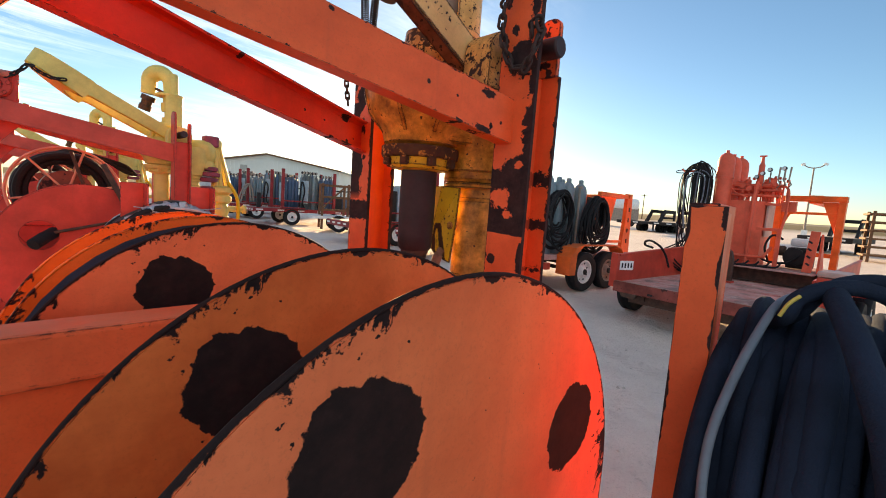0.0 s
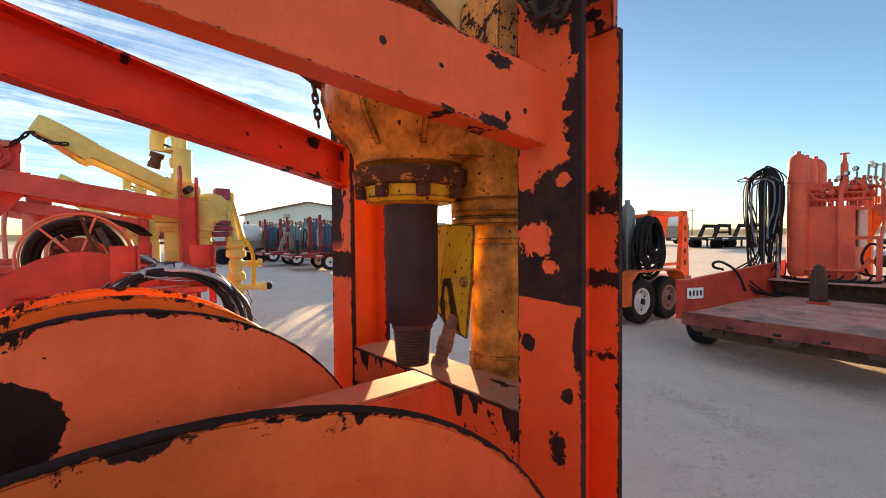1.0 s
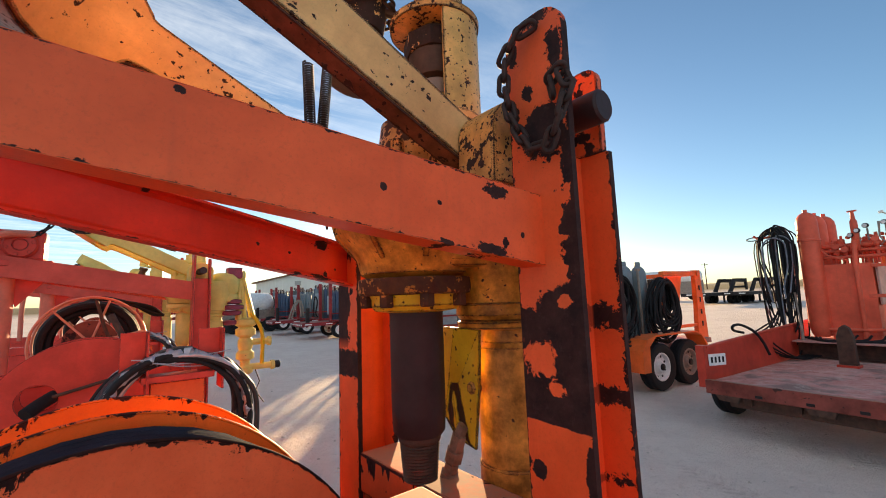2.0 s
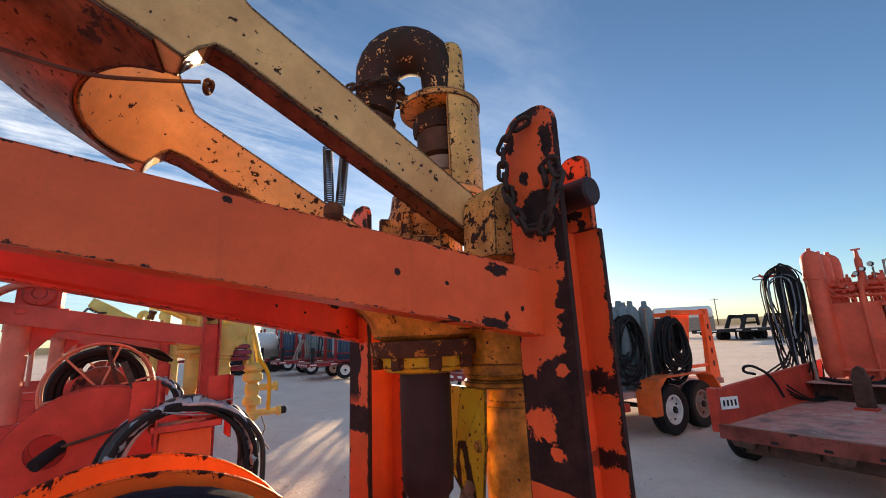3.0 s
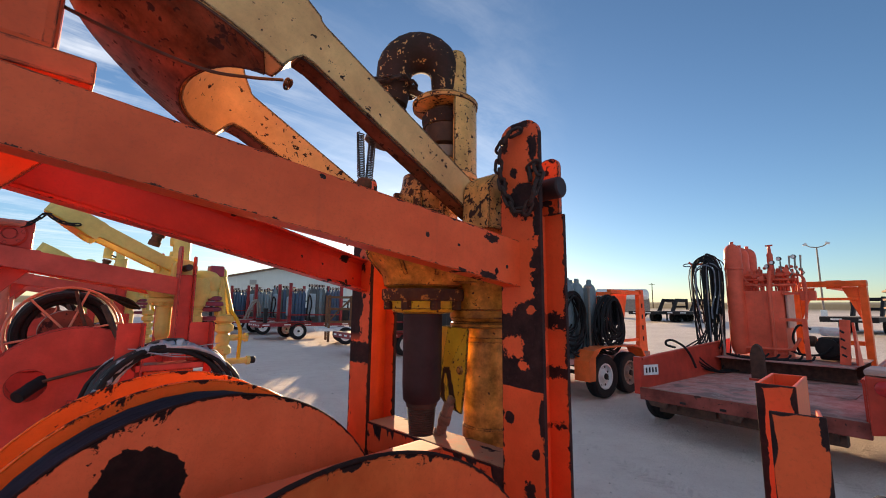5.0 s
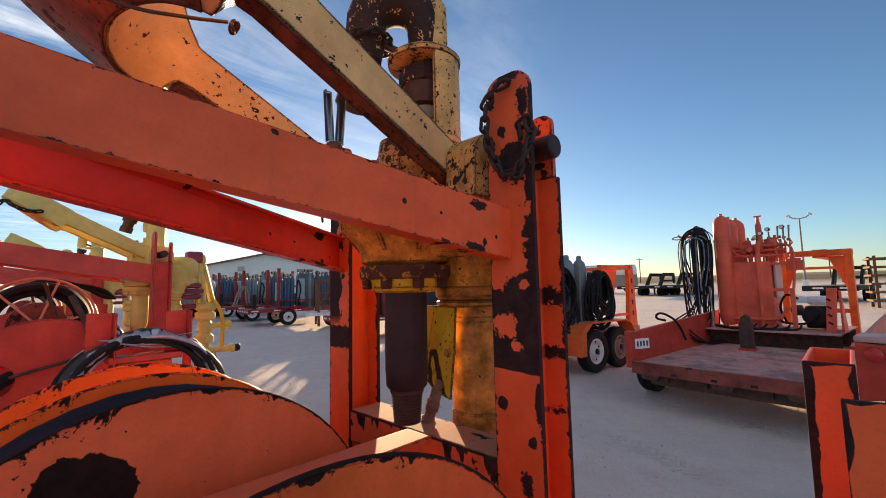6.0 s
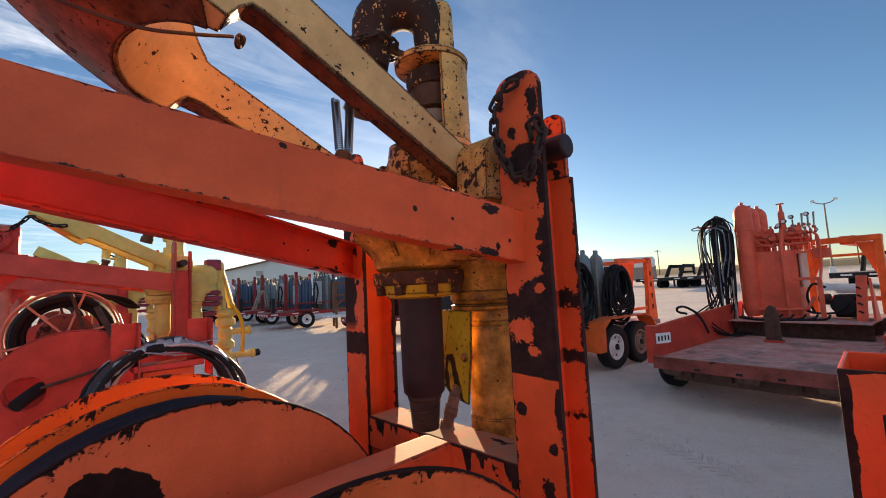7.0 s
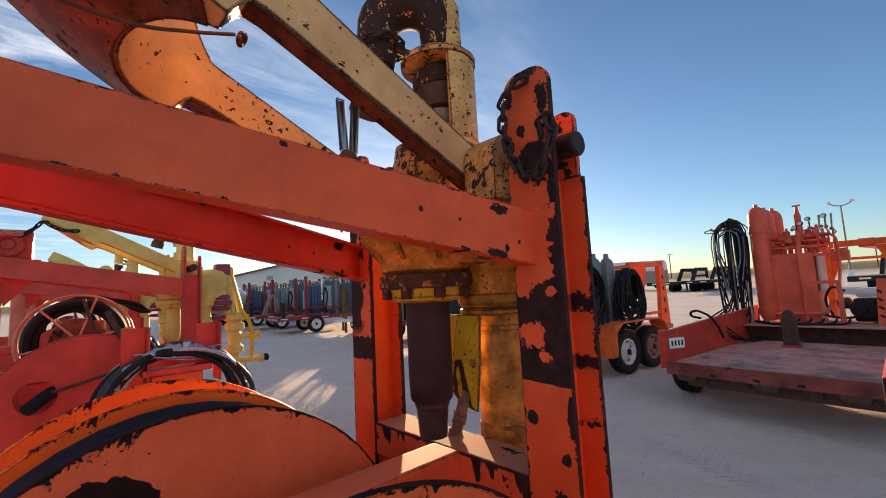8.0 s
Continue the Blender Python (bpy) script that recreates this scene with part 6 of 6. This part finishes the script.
# ---- the orange trailer with gas bottles ----
def bottle_trailer():
    m = Matrix.Translation((2.66, 8.52, 0)) @ Matrix.Rotation(radians(40), 4, "Z")
    t = empty("bottle_trailer", m, "orange tandem-axle trailer with gas bottles and a hose frame", "trailer")
    for x, rim in ((0.0, white_steel), (0.88, dusty_steel)):
        hand_holes(wheel(t, (x, 0.02, 0.40), 0.40, 0.23, rim), 0.24, 0.23, -1)
        wheel(t, (x, 1.95, 0.40), 0.40, 0.23, rim)
        part("axle", tube(fresh(), [(x, 0.1, 0.40), (x, 1.9, 0.40)], 0.04, 10), dark_iron, t)
    for y in (0.02, 1.95):
        o, i2 = [(-0.62, 0.36), (-0.62, 0.72), (-0.46, 0.90), (-0.2, 0.955), (1.02, 0.955), (1.26, 0.88), (1.46, 0.62)], [(1.42, 0.60), (1.23, 0.86), (1.0, 0.93), (-0.2, 0.93), (-0.44, 0.875), (-0.59, 0.71), (-0.59, 0.36)]
        part("fender", prism(fresh(), [(a, y - 0.16, z) for a, z in o + i2], (0, 0.32, 0)), orange_far, t, "rounded tandem fender")
        part("fender_skirt", prism(fresh(), [(-0.6, y - 0.155, 0.36), (-0.42, y - 0.155, 0.36), (-0.40, y - 0.155, 0.78), (-0.2, y - 0.155, 0.93), (-0.44, y - 0.155, 0.88), (-0.6, y - 0.155, 0.71)], (0, 0.012, 0)), orange_far, t)
    part("bed", box(fresh(), (0.5, 0.98, 0.68), (3.4, 1.6, 0.10), None, 0.01), red_deck, t)
    part("bumper", box(fresh(), (-0.98, 0.55, 0.52), (0.14, 0.9, 0.13), None, 0.01), red_far, t)
    part("tail_light", box(fresh(), (-1.06, 0.22, 0.53), (0.03, 0.12, 0.07), None, 0.006), red_lens, t)
    # hose frame
    for y in (0.35, 1.6):
        part("frame_leg", prism(fresh(), [(2.05, y, 0.62), (2.45, y, 0.62), (2.36, y, 2.12), (2.16, y, 2.12), (2.14, y, 1.4)], (0, 0.09, 0), 0.004), orange_far, t)
    part("frame_top", box(fresh(), (1.6, 0.40, 2.05), (1.2, 0.10, 0.09), None, 0.006), orange_far, t)
    part("frame_top", box(fresh(), (2.26, 0.98, 2.05), (0.12, 1.3, 0.09), None, 0.006), orange_far, t)
    part("hopper", prism(fresh(), [(1.25, 0.5, 2.0), (1.9, 0.5, 2.0), (1.75, 0.5, 1.45), (1.55, 0.5, 1.30), (1.4, 0.5, 1.5)], (0, 0.25, 0), 0.01), orange_far, t)
    part("rung", box(fresh(), (1.75, 0.40, 0.98), (0.7, 0.06, 0.06), None, 0.004), orange_far, t)
    for z in (1.0, 1.25, 1.5, 1.75):
        part("slot", box(fresh(), (2.26, 0.344, z), (0.04, 0.012, 0.10), None, 0.002), dark_iron, t)
    return m


BOT = bottle_trailer()


def gas_bottle(m, mat, h=1.5, r=0.14, label="tall grey steel gas bottle standing in a rack"):
    b = part("gas_bottle", lathe(fresh(), [(r * 0.9, 0), (r, 0.02), (r, h * 0.86), (r * 0.94, h * 0.90), (r * 0.76, h * 0.94), (r * 0.48, h * 0.965), (r * 0.40, h * 0.97), (r * 0.40, h * 1.01), (r * 0.30, h * 1.03)], (0, 0, 0), (0, 0, 1), 20), mat, None, "", True)
    b.matrix_world = m
    return tagged(b, label, "gas bottle", "gas bottles on trailers")


first = gas_bottle(BOT @ pose(-0.10, 0.45, 0.73), grey_bottle)
for x, y in ((0.33, 0.45), (-0.42, 0.45), (-0.72, 0.45), (0.10, 0.74), (-0.30, 0.74)):
    copy_thing(first, BOT @ pose(x, y, 0.73))


def ring_coil(m, label, r, n, tubr, seed, mat=None):
    """Loose loops of hose that hang from one hook at the top."""
    rnd = random.Random(seed)
    c = empty("hose_coil", m, label, "hose coil")
    for i in range(n):
        rr, y = r * rnd.uniform(0.55, 1.0), rnd.uniform(-0.11, 0.11)
        wide, sway, ph = rnd.uniform(0.62, 0.95), rnd.uniform(-0.10, 0.10), rnd.uniform(0, 6.28)
        top = r * 0.95 + rnd.uniform(-0.07, 0.03)
        ring = []
        for j in range(40):
            a = 2 * math.pi * j / 40
            ca, sa = math.cos(a), math.sin(a)
            drop = (1 - sa) / 2
            ring.append((rr * wide * ca * (0.75 + 0.35 * drop) + sway * drop, y + 0.03 * math.sin(2 * a + ph), top - 2 * rr * drop + 0.012 * math.sin(3 * a + ph)))
        part("hose_loop", tube(fresh(), ring, tubr, 7, True), mat or rubber, c, "", True)
    return c


ring_coil(BOT @ pose(0.50, 0.10, 1.38), "black hose coiled over a hook above a trailer wheel", 0.56, 34, 0.017, 21)
ring_coil(BOT @ pose(-0.62, 0.22, 1.42), "black hose hung beside gas bottles", 0.58, 14, 0.018, 22)
hk = empty("valve_post", BOT @ pose(0.10, 0.30, 0.73), "thin pipe post with a valve on top", "post")
part("pipe", tube(fresh(), [(0, 0, 0), (0, 0, 1.35)], 0.025, 8), dusty_steel, hk)
part("head", box(fresh(), (0, 0, 1.38), (0.10, 0.06, 0.05), None, 0.006), dusty_steel, hk)
part("pipe", tube(fresh(), [(0.35, 0.0, 0), (0.35, 0.0, 1.2)], 0.045, 8), rusty_steel, hk)


# ---- far rows ----
def supply_trailer(m, label):
    t = empty("supply_trailer", m, label, "trailer", "supply trailers in a far row")
    part("deck", box(fresh(), (0, 0, 0.72), (4.6, 2.0, 0.12), None, 0.01), maroon_paint, t)
    part("side_rail", box(fresh(), (0, -1.03, 0.70), (4.6, 0.06, 0.16), None, 0.005), maroon_paint, t)
    for x in (-0.62,):
        for y in (-0.95, 0.95):
            wheel(t, (x, y, 0.39), 0.39, 0.24)
    part("fender", box(fresh(), (-0.62, -1.12, 0.84), (1.1, 0.28, 0.05), None, 0.02), maroon_paint, t)
    for x in (-1.05, 1.5):
        part("rack_post", box(fresh(), (x, -0.9, 1.70), (0.14, 0.10, 1.9), None, 0.006), maroon_paint, t)
        part("rack_post", box(fresh(), (x, 0.9, 1.70), (0.14, 0.10, 1.9), None, 0.006), maroon_paint, t)
    for z in (1.15,):
        part("rack_rail", box(fresh(), (0.2, -0.94, z), (2.6, 0.04, 0.06), None, 0.004), maroon_paint, t)
    part("rear_sill", box(fresh(), (-2.34, 0, 0.68), (0.08, 2.1, 0.20), None, 0.01), maroon_paint, t)
    for y in (-0.9, -0.45, 0.0, 0.45, 0.9):
        part("reflector", box(fresh(), (-2.384, y, 0.68), (0.008, 0.22, 0.06)), white_steel, t)
    part("ramp_post", box(fresh(), (-2.1, -0.85, 1.1), (0.16, 0.16, 0.7), None, 0.02), dark_iron, t)
    part("tongue", box(fresh(), (2.9, 0, 0.66), (1.5, 0.14, 0.12), None, 0.006), maroon_paint, t)
    for i in range(5):
        part("reflector", box(fresh(), (-2.1 + i * 0.95, -1.065, 0.70), (0.30, 0.008, 0.05)), white_steel, t)
    return t


blue_bottle = plain("dark_blue_bottle_paint", (0.05, 0.09, 0.16), 0.45, 0.1, 0.2, 5.0)
pale_bottle = plain("pale_blue_bottle_paint", (0.30, 0.38, 0.44), 0.45, 0.1, 0.2, 5.0)
rack_brown = plain("rusty_brown_rack", (0.16, 0.075, 0.035), 0.8, 0.0, 0.4)
dull_bottle = plain("dull_green_grey_bottle_paint", (0.085, 0.10, 0.105), 0.5, 0.1, 0.3, 5.0)
kinds = [gas_bottle(YARD @ pose(-60, 60 + i, 0), mt, 1.45, 0.095) for i, mt in enumerate((dull_bottle, blue_bottle, grey_bottle))]
rnd_far = random.Random(12)
for n, (x, y, a) in enumerate(((-8.0, 20.9, 40), (-10.9, 23.3, 40), (-13.9, 26.2, 40), (-17.2, 29.6, 40))):
    fm = Matrix.Translation((x, y, rise(x, y))) @ Matrix.Rotation(radians(a), 4, "Z")
    t = supply_trailer(fm, "maroon trailer racked with gas bottles in a far row")
    # bottles in clumps with gaps between them
    for x0, count, tall in ((-0.86, 4, 1.0), (-0.02, 5, 1.16), (0.92, 4, 1.08)):
        kind = rnd_far.choice(kinds)
        for i in range(count):
            for row in (0, 1):
                bx, by = x0 + 0.165 * i + rnd_far.uniform(-0.02, 0.02), -0.72 + 0.25 * row
                copy_thing(kind if rnd_far.random() < 0.75 else rnd_far.choice(kinds), fm @ pose(bx, by, 0.78) @ Matrix.Diagonal((1, 1, tall * rnd_far.uniform(0.95, 1.05), 1)))
                part("valve_head", lathe(fresh(), [(0.02, 0), (0.045, 0.02), (0.05, 0.10), (0.02, 0.14)], (bx, by, 0.78 + 1.45 * tall + 0.04), (0, 0, 1), 8), dark_iron if row else dusty_steel, t)
    for bx in (-0.15, 0.80):
        part("hose_tangle", tube(fresh(), smooth_path([(bx - 0.1, -0.86, 0.9), (bx - 0.08, -0.95, 1.6), (bx, -0.92, 2.0 + 0.2 * rnd_far.random()), (bx + 0.12, -0.95, 1.7), (bx + 0.02, -0.98, 1.1), (bx + 0.15, -0.9, 0.85)], 4), 0.035, 6), rubber, t, "black hose slung between the bottles", True)
    part("panel", box(fresh(), (0.02, -0.86, 1.62), (0.34, 0.04, 1.1), None, 0.01), pale_bottle, t, "pale blue flat panel")
    for i in range(4):
        bx = 1.85 + 0.46 * i
        part("locker", box(fresh(), (bx, -0.55 + 0.2 * rnd_far.random(), 1.05 + 0.12 * rnd_far.random()), (0.42, 0.5, 0.56 + 0.3 * rnd_far.random()), None, 0.02), rnd_far.choice((blue_bottle, blue_bottle, dark_iron, pale_bottle)), t)
    part("frame_bar", box(fresh(), (2.0, -0.62, 1.80), (1.7, 0.06, 0.06), None, 0.01), dark_iron, t)
    for bx in (1.2, 2.0, 2.8):
        part("frame_post", box(fresh(), (bx, -0.62, 1.3), (0.06, 0.06, 1.04), None, 0.01), dark_iron, t)
    part("gate", box(fresh(), (-0.98, -0.55, 1.55), (0.10, 0.6, 0.9), None, 0.03), pale_bottle if n == 0 else rack_brown, t)
    if n == 1:
        for dx in (0.0, 0.12):
            part("pale_hose", tube(fresh(), smooth_path([(-1.55 + dx, -1.06, 0.84), (-1.42 + dx, -1.06, 1.3), (-1.22 + dx, -1.05, 1.72), (-1.0, -1.05, 1.80), (-0.86 - dx, -1.06, 1.5), (-0.80 - dx, -1.06, 0.95)], 5), 0.045, 7), dusty_steel, t, "pale hose slung over a rack post", True)
# two lower trailers of the same row
for n, (x, y) in enumerate(((-2.2, 15.9), (0.7, 13.4))):
    fm = Matrix.Translation((x, y, rise(x, y))) @ Matrix.Rotation(radians(40), 4, "Z")
    t = supply_trailer(fm, "maroon trailer carrying grey lockers, parked in the far row")
    for i in range(6):
        part("locker", box(fresh(), (-1.5 + 0.62 * i, -0.2, 1.25 + 0.1 * (i % 3)), (0.58, 1.2, 0.95 + 0.2 * (i % 3)), None, 0.02), (grey_bottle, dark_iron, pale_bottle)[(i + n) % 3], t)
for o in kinds:
    bpy.data.objects.remove(o)


def box_rack(m, label):
    r = empty("pipe_rack", m, label, "rack")
    for x in (-1.6, -0.5, 0.6, 1.7):
        for y in (-0.6, 0.6):
            part("upright", box(fresh(), (x, y, 1.1), (0.10, 0.10, 2.0), None, 0.006), rack_brown, r)
    for z in (0.95, 1.5, 2.0):
        part("rail", box(fresh(), (0.05, -0.66, z), (3.5, 0.06, 0.10), None, 0.006), rack_brown, r)
    for i in range(4):
        part("brace", tube(fresh(), [(-1.6 + i * 1.0, -0.64, 1.0), (-0.7 + i * 0.9, -0.64, 1.95)], 0.04, 6), rack_brown, r)
    part("bed", box(fresh(), (0, 0, 0.62), (4.2, 1.7, 0.12), None, 0.01), white_steel, r)
    for x in (-0.9, 0.1):
        for y in (-0.8, 0.8):
            wheel(r, (x, y, 0.36), 0.36, 0.22)
    return r


box_rack(Matrix.Translation((-4.6, 19.2, rise(-4.6, 19.2))) @ Matrix.Rotation(radians(24), 4, "Z"), "rusty brown pipe rack on a low trailer")


def flatbed(m, label):
    t = empty("flatbed_trailer", m, label, "trailer", "far flatbed trailers")
    part("deck", box(fresh(), (0, 0, 0.98), (6.6, 2.5, 0.10), None, 0.01), dusty_steel, t)
    for y in (-1.22, 1.22):
        part("side_beam", box(fresh(), (0, y, 0.88), (6.6, 0.08, 0.26), None, 0.01), dark_iron, t)
    part("rear_beam", box(fresh(), (-3.34, 0, 0.86), (0.08, 2.5, 0.30), None, 0.01), dark_iron, t)
    for y in (-0.7, 0.5):
        part("rear_plate", box(fresh(), (-3.388, y, 0.88), (0.01, 0.5, 0.10)), white_steel, t)
    for x in (0.7, 1.6):
        for y in (-1.0, 1.0):
            wheel(t, (x, y, 0.42), 0.42, 0.45, dark_iron)
    for y in (-0.75, 0.60):
        part("neck_side", prism(fresh(), [(1.0, y, 1.04), (1.6, y, 1.04), (2.3, y, 1.95), (4.1, y, 1.95), (4.2, y, 1.2), (4.45, y, 1.2), (4.4, y, 2.3), (2.1, y, 2.3)], (0, 0.15, 0)), dark_iron, t)
    for x, z in ((2.5, 2.14), (4.3, 2.14), (4.3, 1.5)):
        part("neck_bar", box(fresh(), (x, 0, z), (0.2, 1.2, 0.2), None, 0.02), dark_iron, t)
    part("jack", box(fresh(), (3.2, 0.9, 0.5), (0.14, 0.14, 0.98), None, 0.01), dark_iron, t)
    return t


for x, y, a in ((19.4, 43.3, 38), (22.4, 42.9, 38), (24.5, 27.5, 38), (30.0, 25.0, 38)):
    flatbed(Matrix.Translation((x, y, rise(x, y))) @ Matrix.Rotation(radians(a), 4, "Z"), "black flatbed trailer with a dusty deck, far across the yard")


def utility_pole(m):
    p = empty("utility_pole", m, "thin wooden utility pole near the horizon", "utility pole", "utility poles")
    part("mast", tube(fresh(), [(0, 0, 0), (0, 0, 8.5)], [0.18, 0.12], 8), rack_brown, p)
    part("cross_arm", box(fresh(), (0, 0, 8.0), (2.2, 0.12, 0.14)), rack_brown, p)
    return p


for i in range(9):
    utility_pole(Matrix.Translation((-40 + 26.0 * i, 175 - 7.0 * i, rise(-40 + 26.0 * i, 175 - 7.0 * i))))


def tank_trailer(m, length, r, zc, label):
    t = empty("tank_trailer", m, label, "trailer", "white tank trailers")
    h = length / 2
    part("tank", lathe(fresh(), [(r * 0.3, -h), (r * 0.8, -h + 0.08), (r, -h + 0.25), (r, h - 0.25), (r * 0.8, h - 0.08), (r * 0.3, h)], (0, 0, zc), (1, 0, 0), 28), white_steel, t, "", True)
    part("end_disc", lathe(fresh(), [(r * 0.85, 0), (r * 0.85, 0.03), (r * 0.3, 0.06)], (-h - 0.02, 0, zc), (-1, 0, 0), 24), blue_bottle, t, "dark blue tank end", True)
    part("frame", box(fresh(), (0, 0, (zc - r + 0.5) / 2 + 0.2), (length, 0.9, zc - r - 0.3), None, 0.02), dusty_steel, t)
    for x in (-h * 0.7, -h * 0.4, h * 0.7):
        for y in (-0.8, 0.8):
            wheel(t, (x, y, 0.45), 0.45, 0.3, dark_iron)
    return t


tank_trailer(Matrix.Translation((20.4, 56.0, rise(20.4, 56))) @ Matrix.Rotation(radians(-4), 4, "Z"), 6.6, 0.75, 2.85, "long white tank trailer parked across the yard")
tank_trailer(Matrix.Translation((-15.6, 24.0, rise(-15.6, 24))) @ Matrix.Rotation(radians(62), 4, "Z"), 3.2, 0.62, 1.75, "short white tank trailer with a dark blue end")


def pallet_stack(m, label):
    s = empty("rack_stack", m, label, "rack")
    for i in range(6):
        part("layer", box(fresh(), (0, 0, 0.35 + i * 0.42), (3.2, 1.6, 0.10), None, 0.01), rack_brown, s)
    for x in (-1.4, 0, 1.4):
        for y in (-0.7, 0.7):
            part("upright", box(fresh(), (x, y, 1.3), (0.12, 0.12, 2.6), None, 0.008), rack_brown, s)
    return s


pallet_stack(Matrix.Translation((22.5, 21.5, rise(22.5, 21.5))) @ Matrix.Rotation(radians(-35), 4, "Z"), "rusty steel racks stacked at the edge of the yard")


def light_pole(m, h):
    p = empty("light_pole", m, "tall grey yard light pole with two lamps", "light pole")
    part("mast", tube(fresh(), [(0, 0, 0), (0, 0, h)], [0.13, 0.08], 12), dusty_steel, p)
    part("base", box(fresh(), (0, 0, 0.5), (0.6, 0.6, 1.0), None, 0.03), white_steel, p)
    part("arm", tube(fresh(), [(-0.95, 0, h + 0.30), (-0.6, 0, h + 0.05), (0, 0, h - 0.1), (0.6, 0, h + 0.05), (0.95, 0, h + 0.30)], 0.06, 8), dusty_steel, p)
    for s in (-1, 1):
        part("lamp_head", box(fresh(), (s * 1.05, 0, h + 0.40), (0.42, 0.3, 0.26), Matrix.Rotation(radians(25 * s), 4, "Y"), 0.05), white_steel, p)
    return p


light_pole(Matrix.Translation((43.0, 53.0, rise(43, 53))) @ Matrix.Rotation(radians(-40), 4, "Z"), 8.65)


def warehouse():
    siding, k = material("pale_ribbed_siding")
    vec = coords(k)
    x, y, z = k.split(vec)
    n = k.noise(vec, 0.6, 4, 0.6)
    col = k.mix(k.step(n, 0.3, 0.7), (0.66, 0.66, 0.60), (0.74, 0.74, 0.68))
    k.surface(col, 0.5, 0.0, n, 0.1, 0.01)
    roof = plain("grey_metal_roof", (0.40, 0.38, 0.34), 0.5, 0.2, 0.1, 1.0)
    b = empty("warehouse", Matrix.Translation((-24.0, 52.0, rise(-24, 52))), "pale metal warehouse with a low gable roof", "warehouse")
    w, e, a, d = 9.0, 4.2, 5.7, 36.0
    part("gable_wall", prism(fresh(), [(-w, 0, 0), (w, 0, 0), (w, 0, e), (0, 0, a), (-w, 0, e)], (0, 0.25, 0)), siding, b)
    part("back_wall", prism(fresh(), [(-w, d - 0.25, 0), (w, d - 0.25, 0), (w, d - 0.25, e), (0, d - 0.25, a), (-w, d - 0.25, e)], (0, 0.25, 0)), siding, b)
    for s in (-1, 1):
        part("side_wall", box(fresh(), (s * (w - 0.125), d / 2, e / 2), (0.25, d - 0.5, e)), siding, b)
        part("roof_slope", prism(fresh(), [(0, -0.4, a + 0.02), (s * (w + 0.4), -0.4, e - 0.04), (s * (w + 0.4), -0.4, e + 0.14), (0, -0.4, a + 0.2)], (0, d + 0.8, 0)), roof, b)
    for i in range(35):
        xx = -w + 0.5 * (i + 0.5)
        part("rib", box(fresh(), (xx, -0.010, (a - abs(xx) * (a - e) / w) / 2), (0.05, 0.02, a - abs(xx) * (a - e) / w - 0.1)), siding, b)
    for sd in (-1, 1):
        part("gable_trim", prism(fresh(), [(0, -0.46, a + 0.0), (sd * (w + 0.4), -0.46, e - 0.07), (sd * (w + 0.4), -0.46, e + 0.12), (0, -0.46, a + 0.19)], (0, 0.05, 0)), rack_brown, b, "dark red-brown gable trim")
    part("vent", box(fresh(), (-3.0, -0.1, 4.0), (0.8, 0.2, 0.6), None, 0.03), roof, b)
    part("door", box(fresh(), (4.0, -0.06, 1.6), (3.2, 0.12, 3.2), None, 0.02), white_steel, b)


warehouse()


def hills():
    m = plain("far_scrub_hills", (0.20, 0.17, 0.12), 0.95, 0.0, 0.3, 0.02)
    verts, faces = [], []
    n = 160
    for i in range(n):
        a = 2 * math.pi * i / n
        h = 2.2 + 2.0 * noise.noise((math.cos(a) * 3, math.sin(a) * 3, 0.3)) + 0.8 * noise.noise((math.cos(a) * 14, math.sin(a) * 14, 2))
        for r, z in ((560, 6), (700, 9.0 + max(0.5, h)), (900, 4)):
            verts.append((r * math.cos(a), r * math.sin(a), z))
    for i in range(n):
        j = (i + 1) % n
        for q in (0, 1):
            faces.append((i * 3 + q, j * 3 + q, j * 3 + q + 1, i * 3 + q + 1))
    me = bpy.data.meshes.new("backdrop")
    me.from_pydata(verts, [], faces)
    me.materials.append(m)
    tagged(new("backdrop", me), "low scrub-covered rise along the horizon", "hills", kind="structure")


hills()
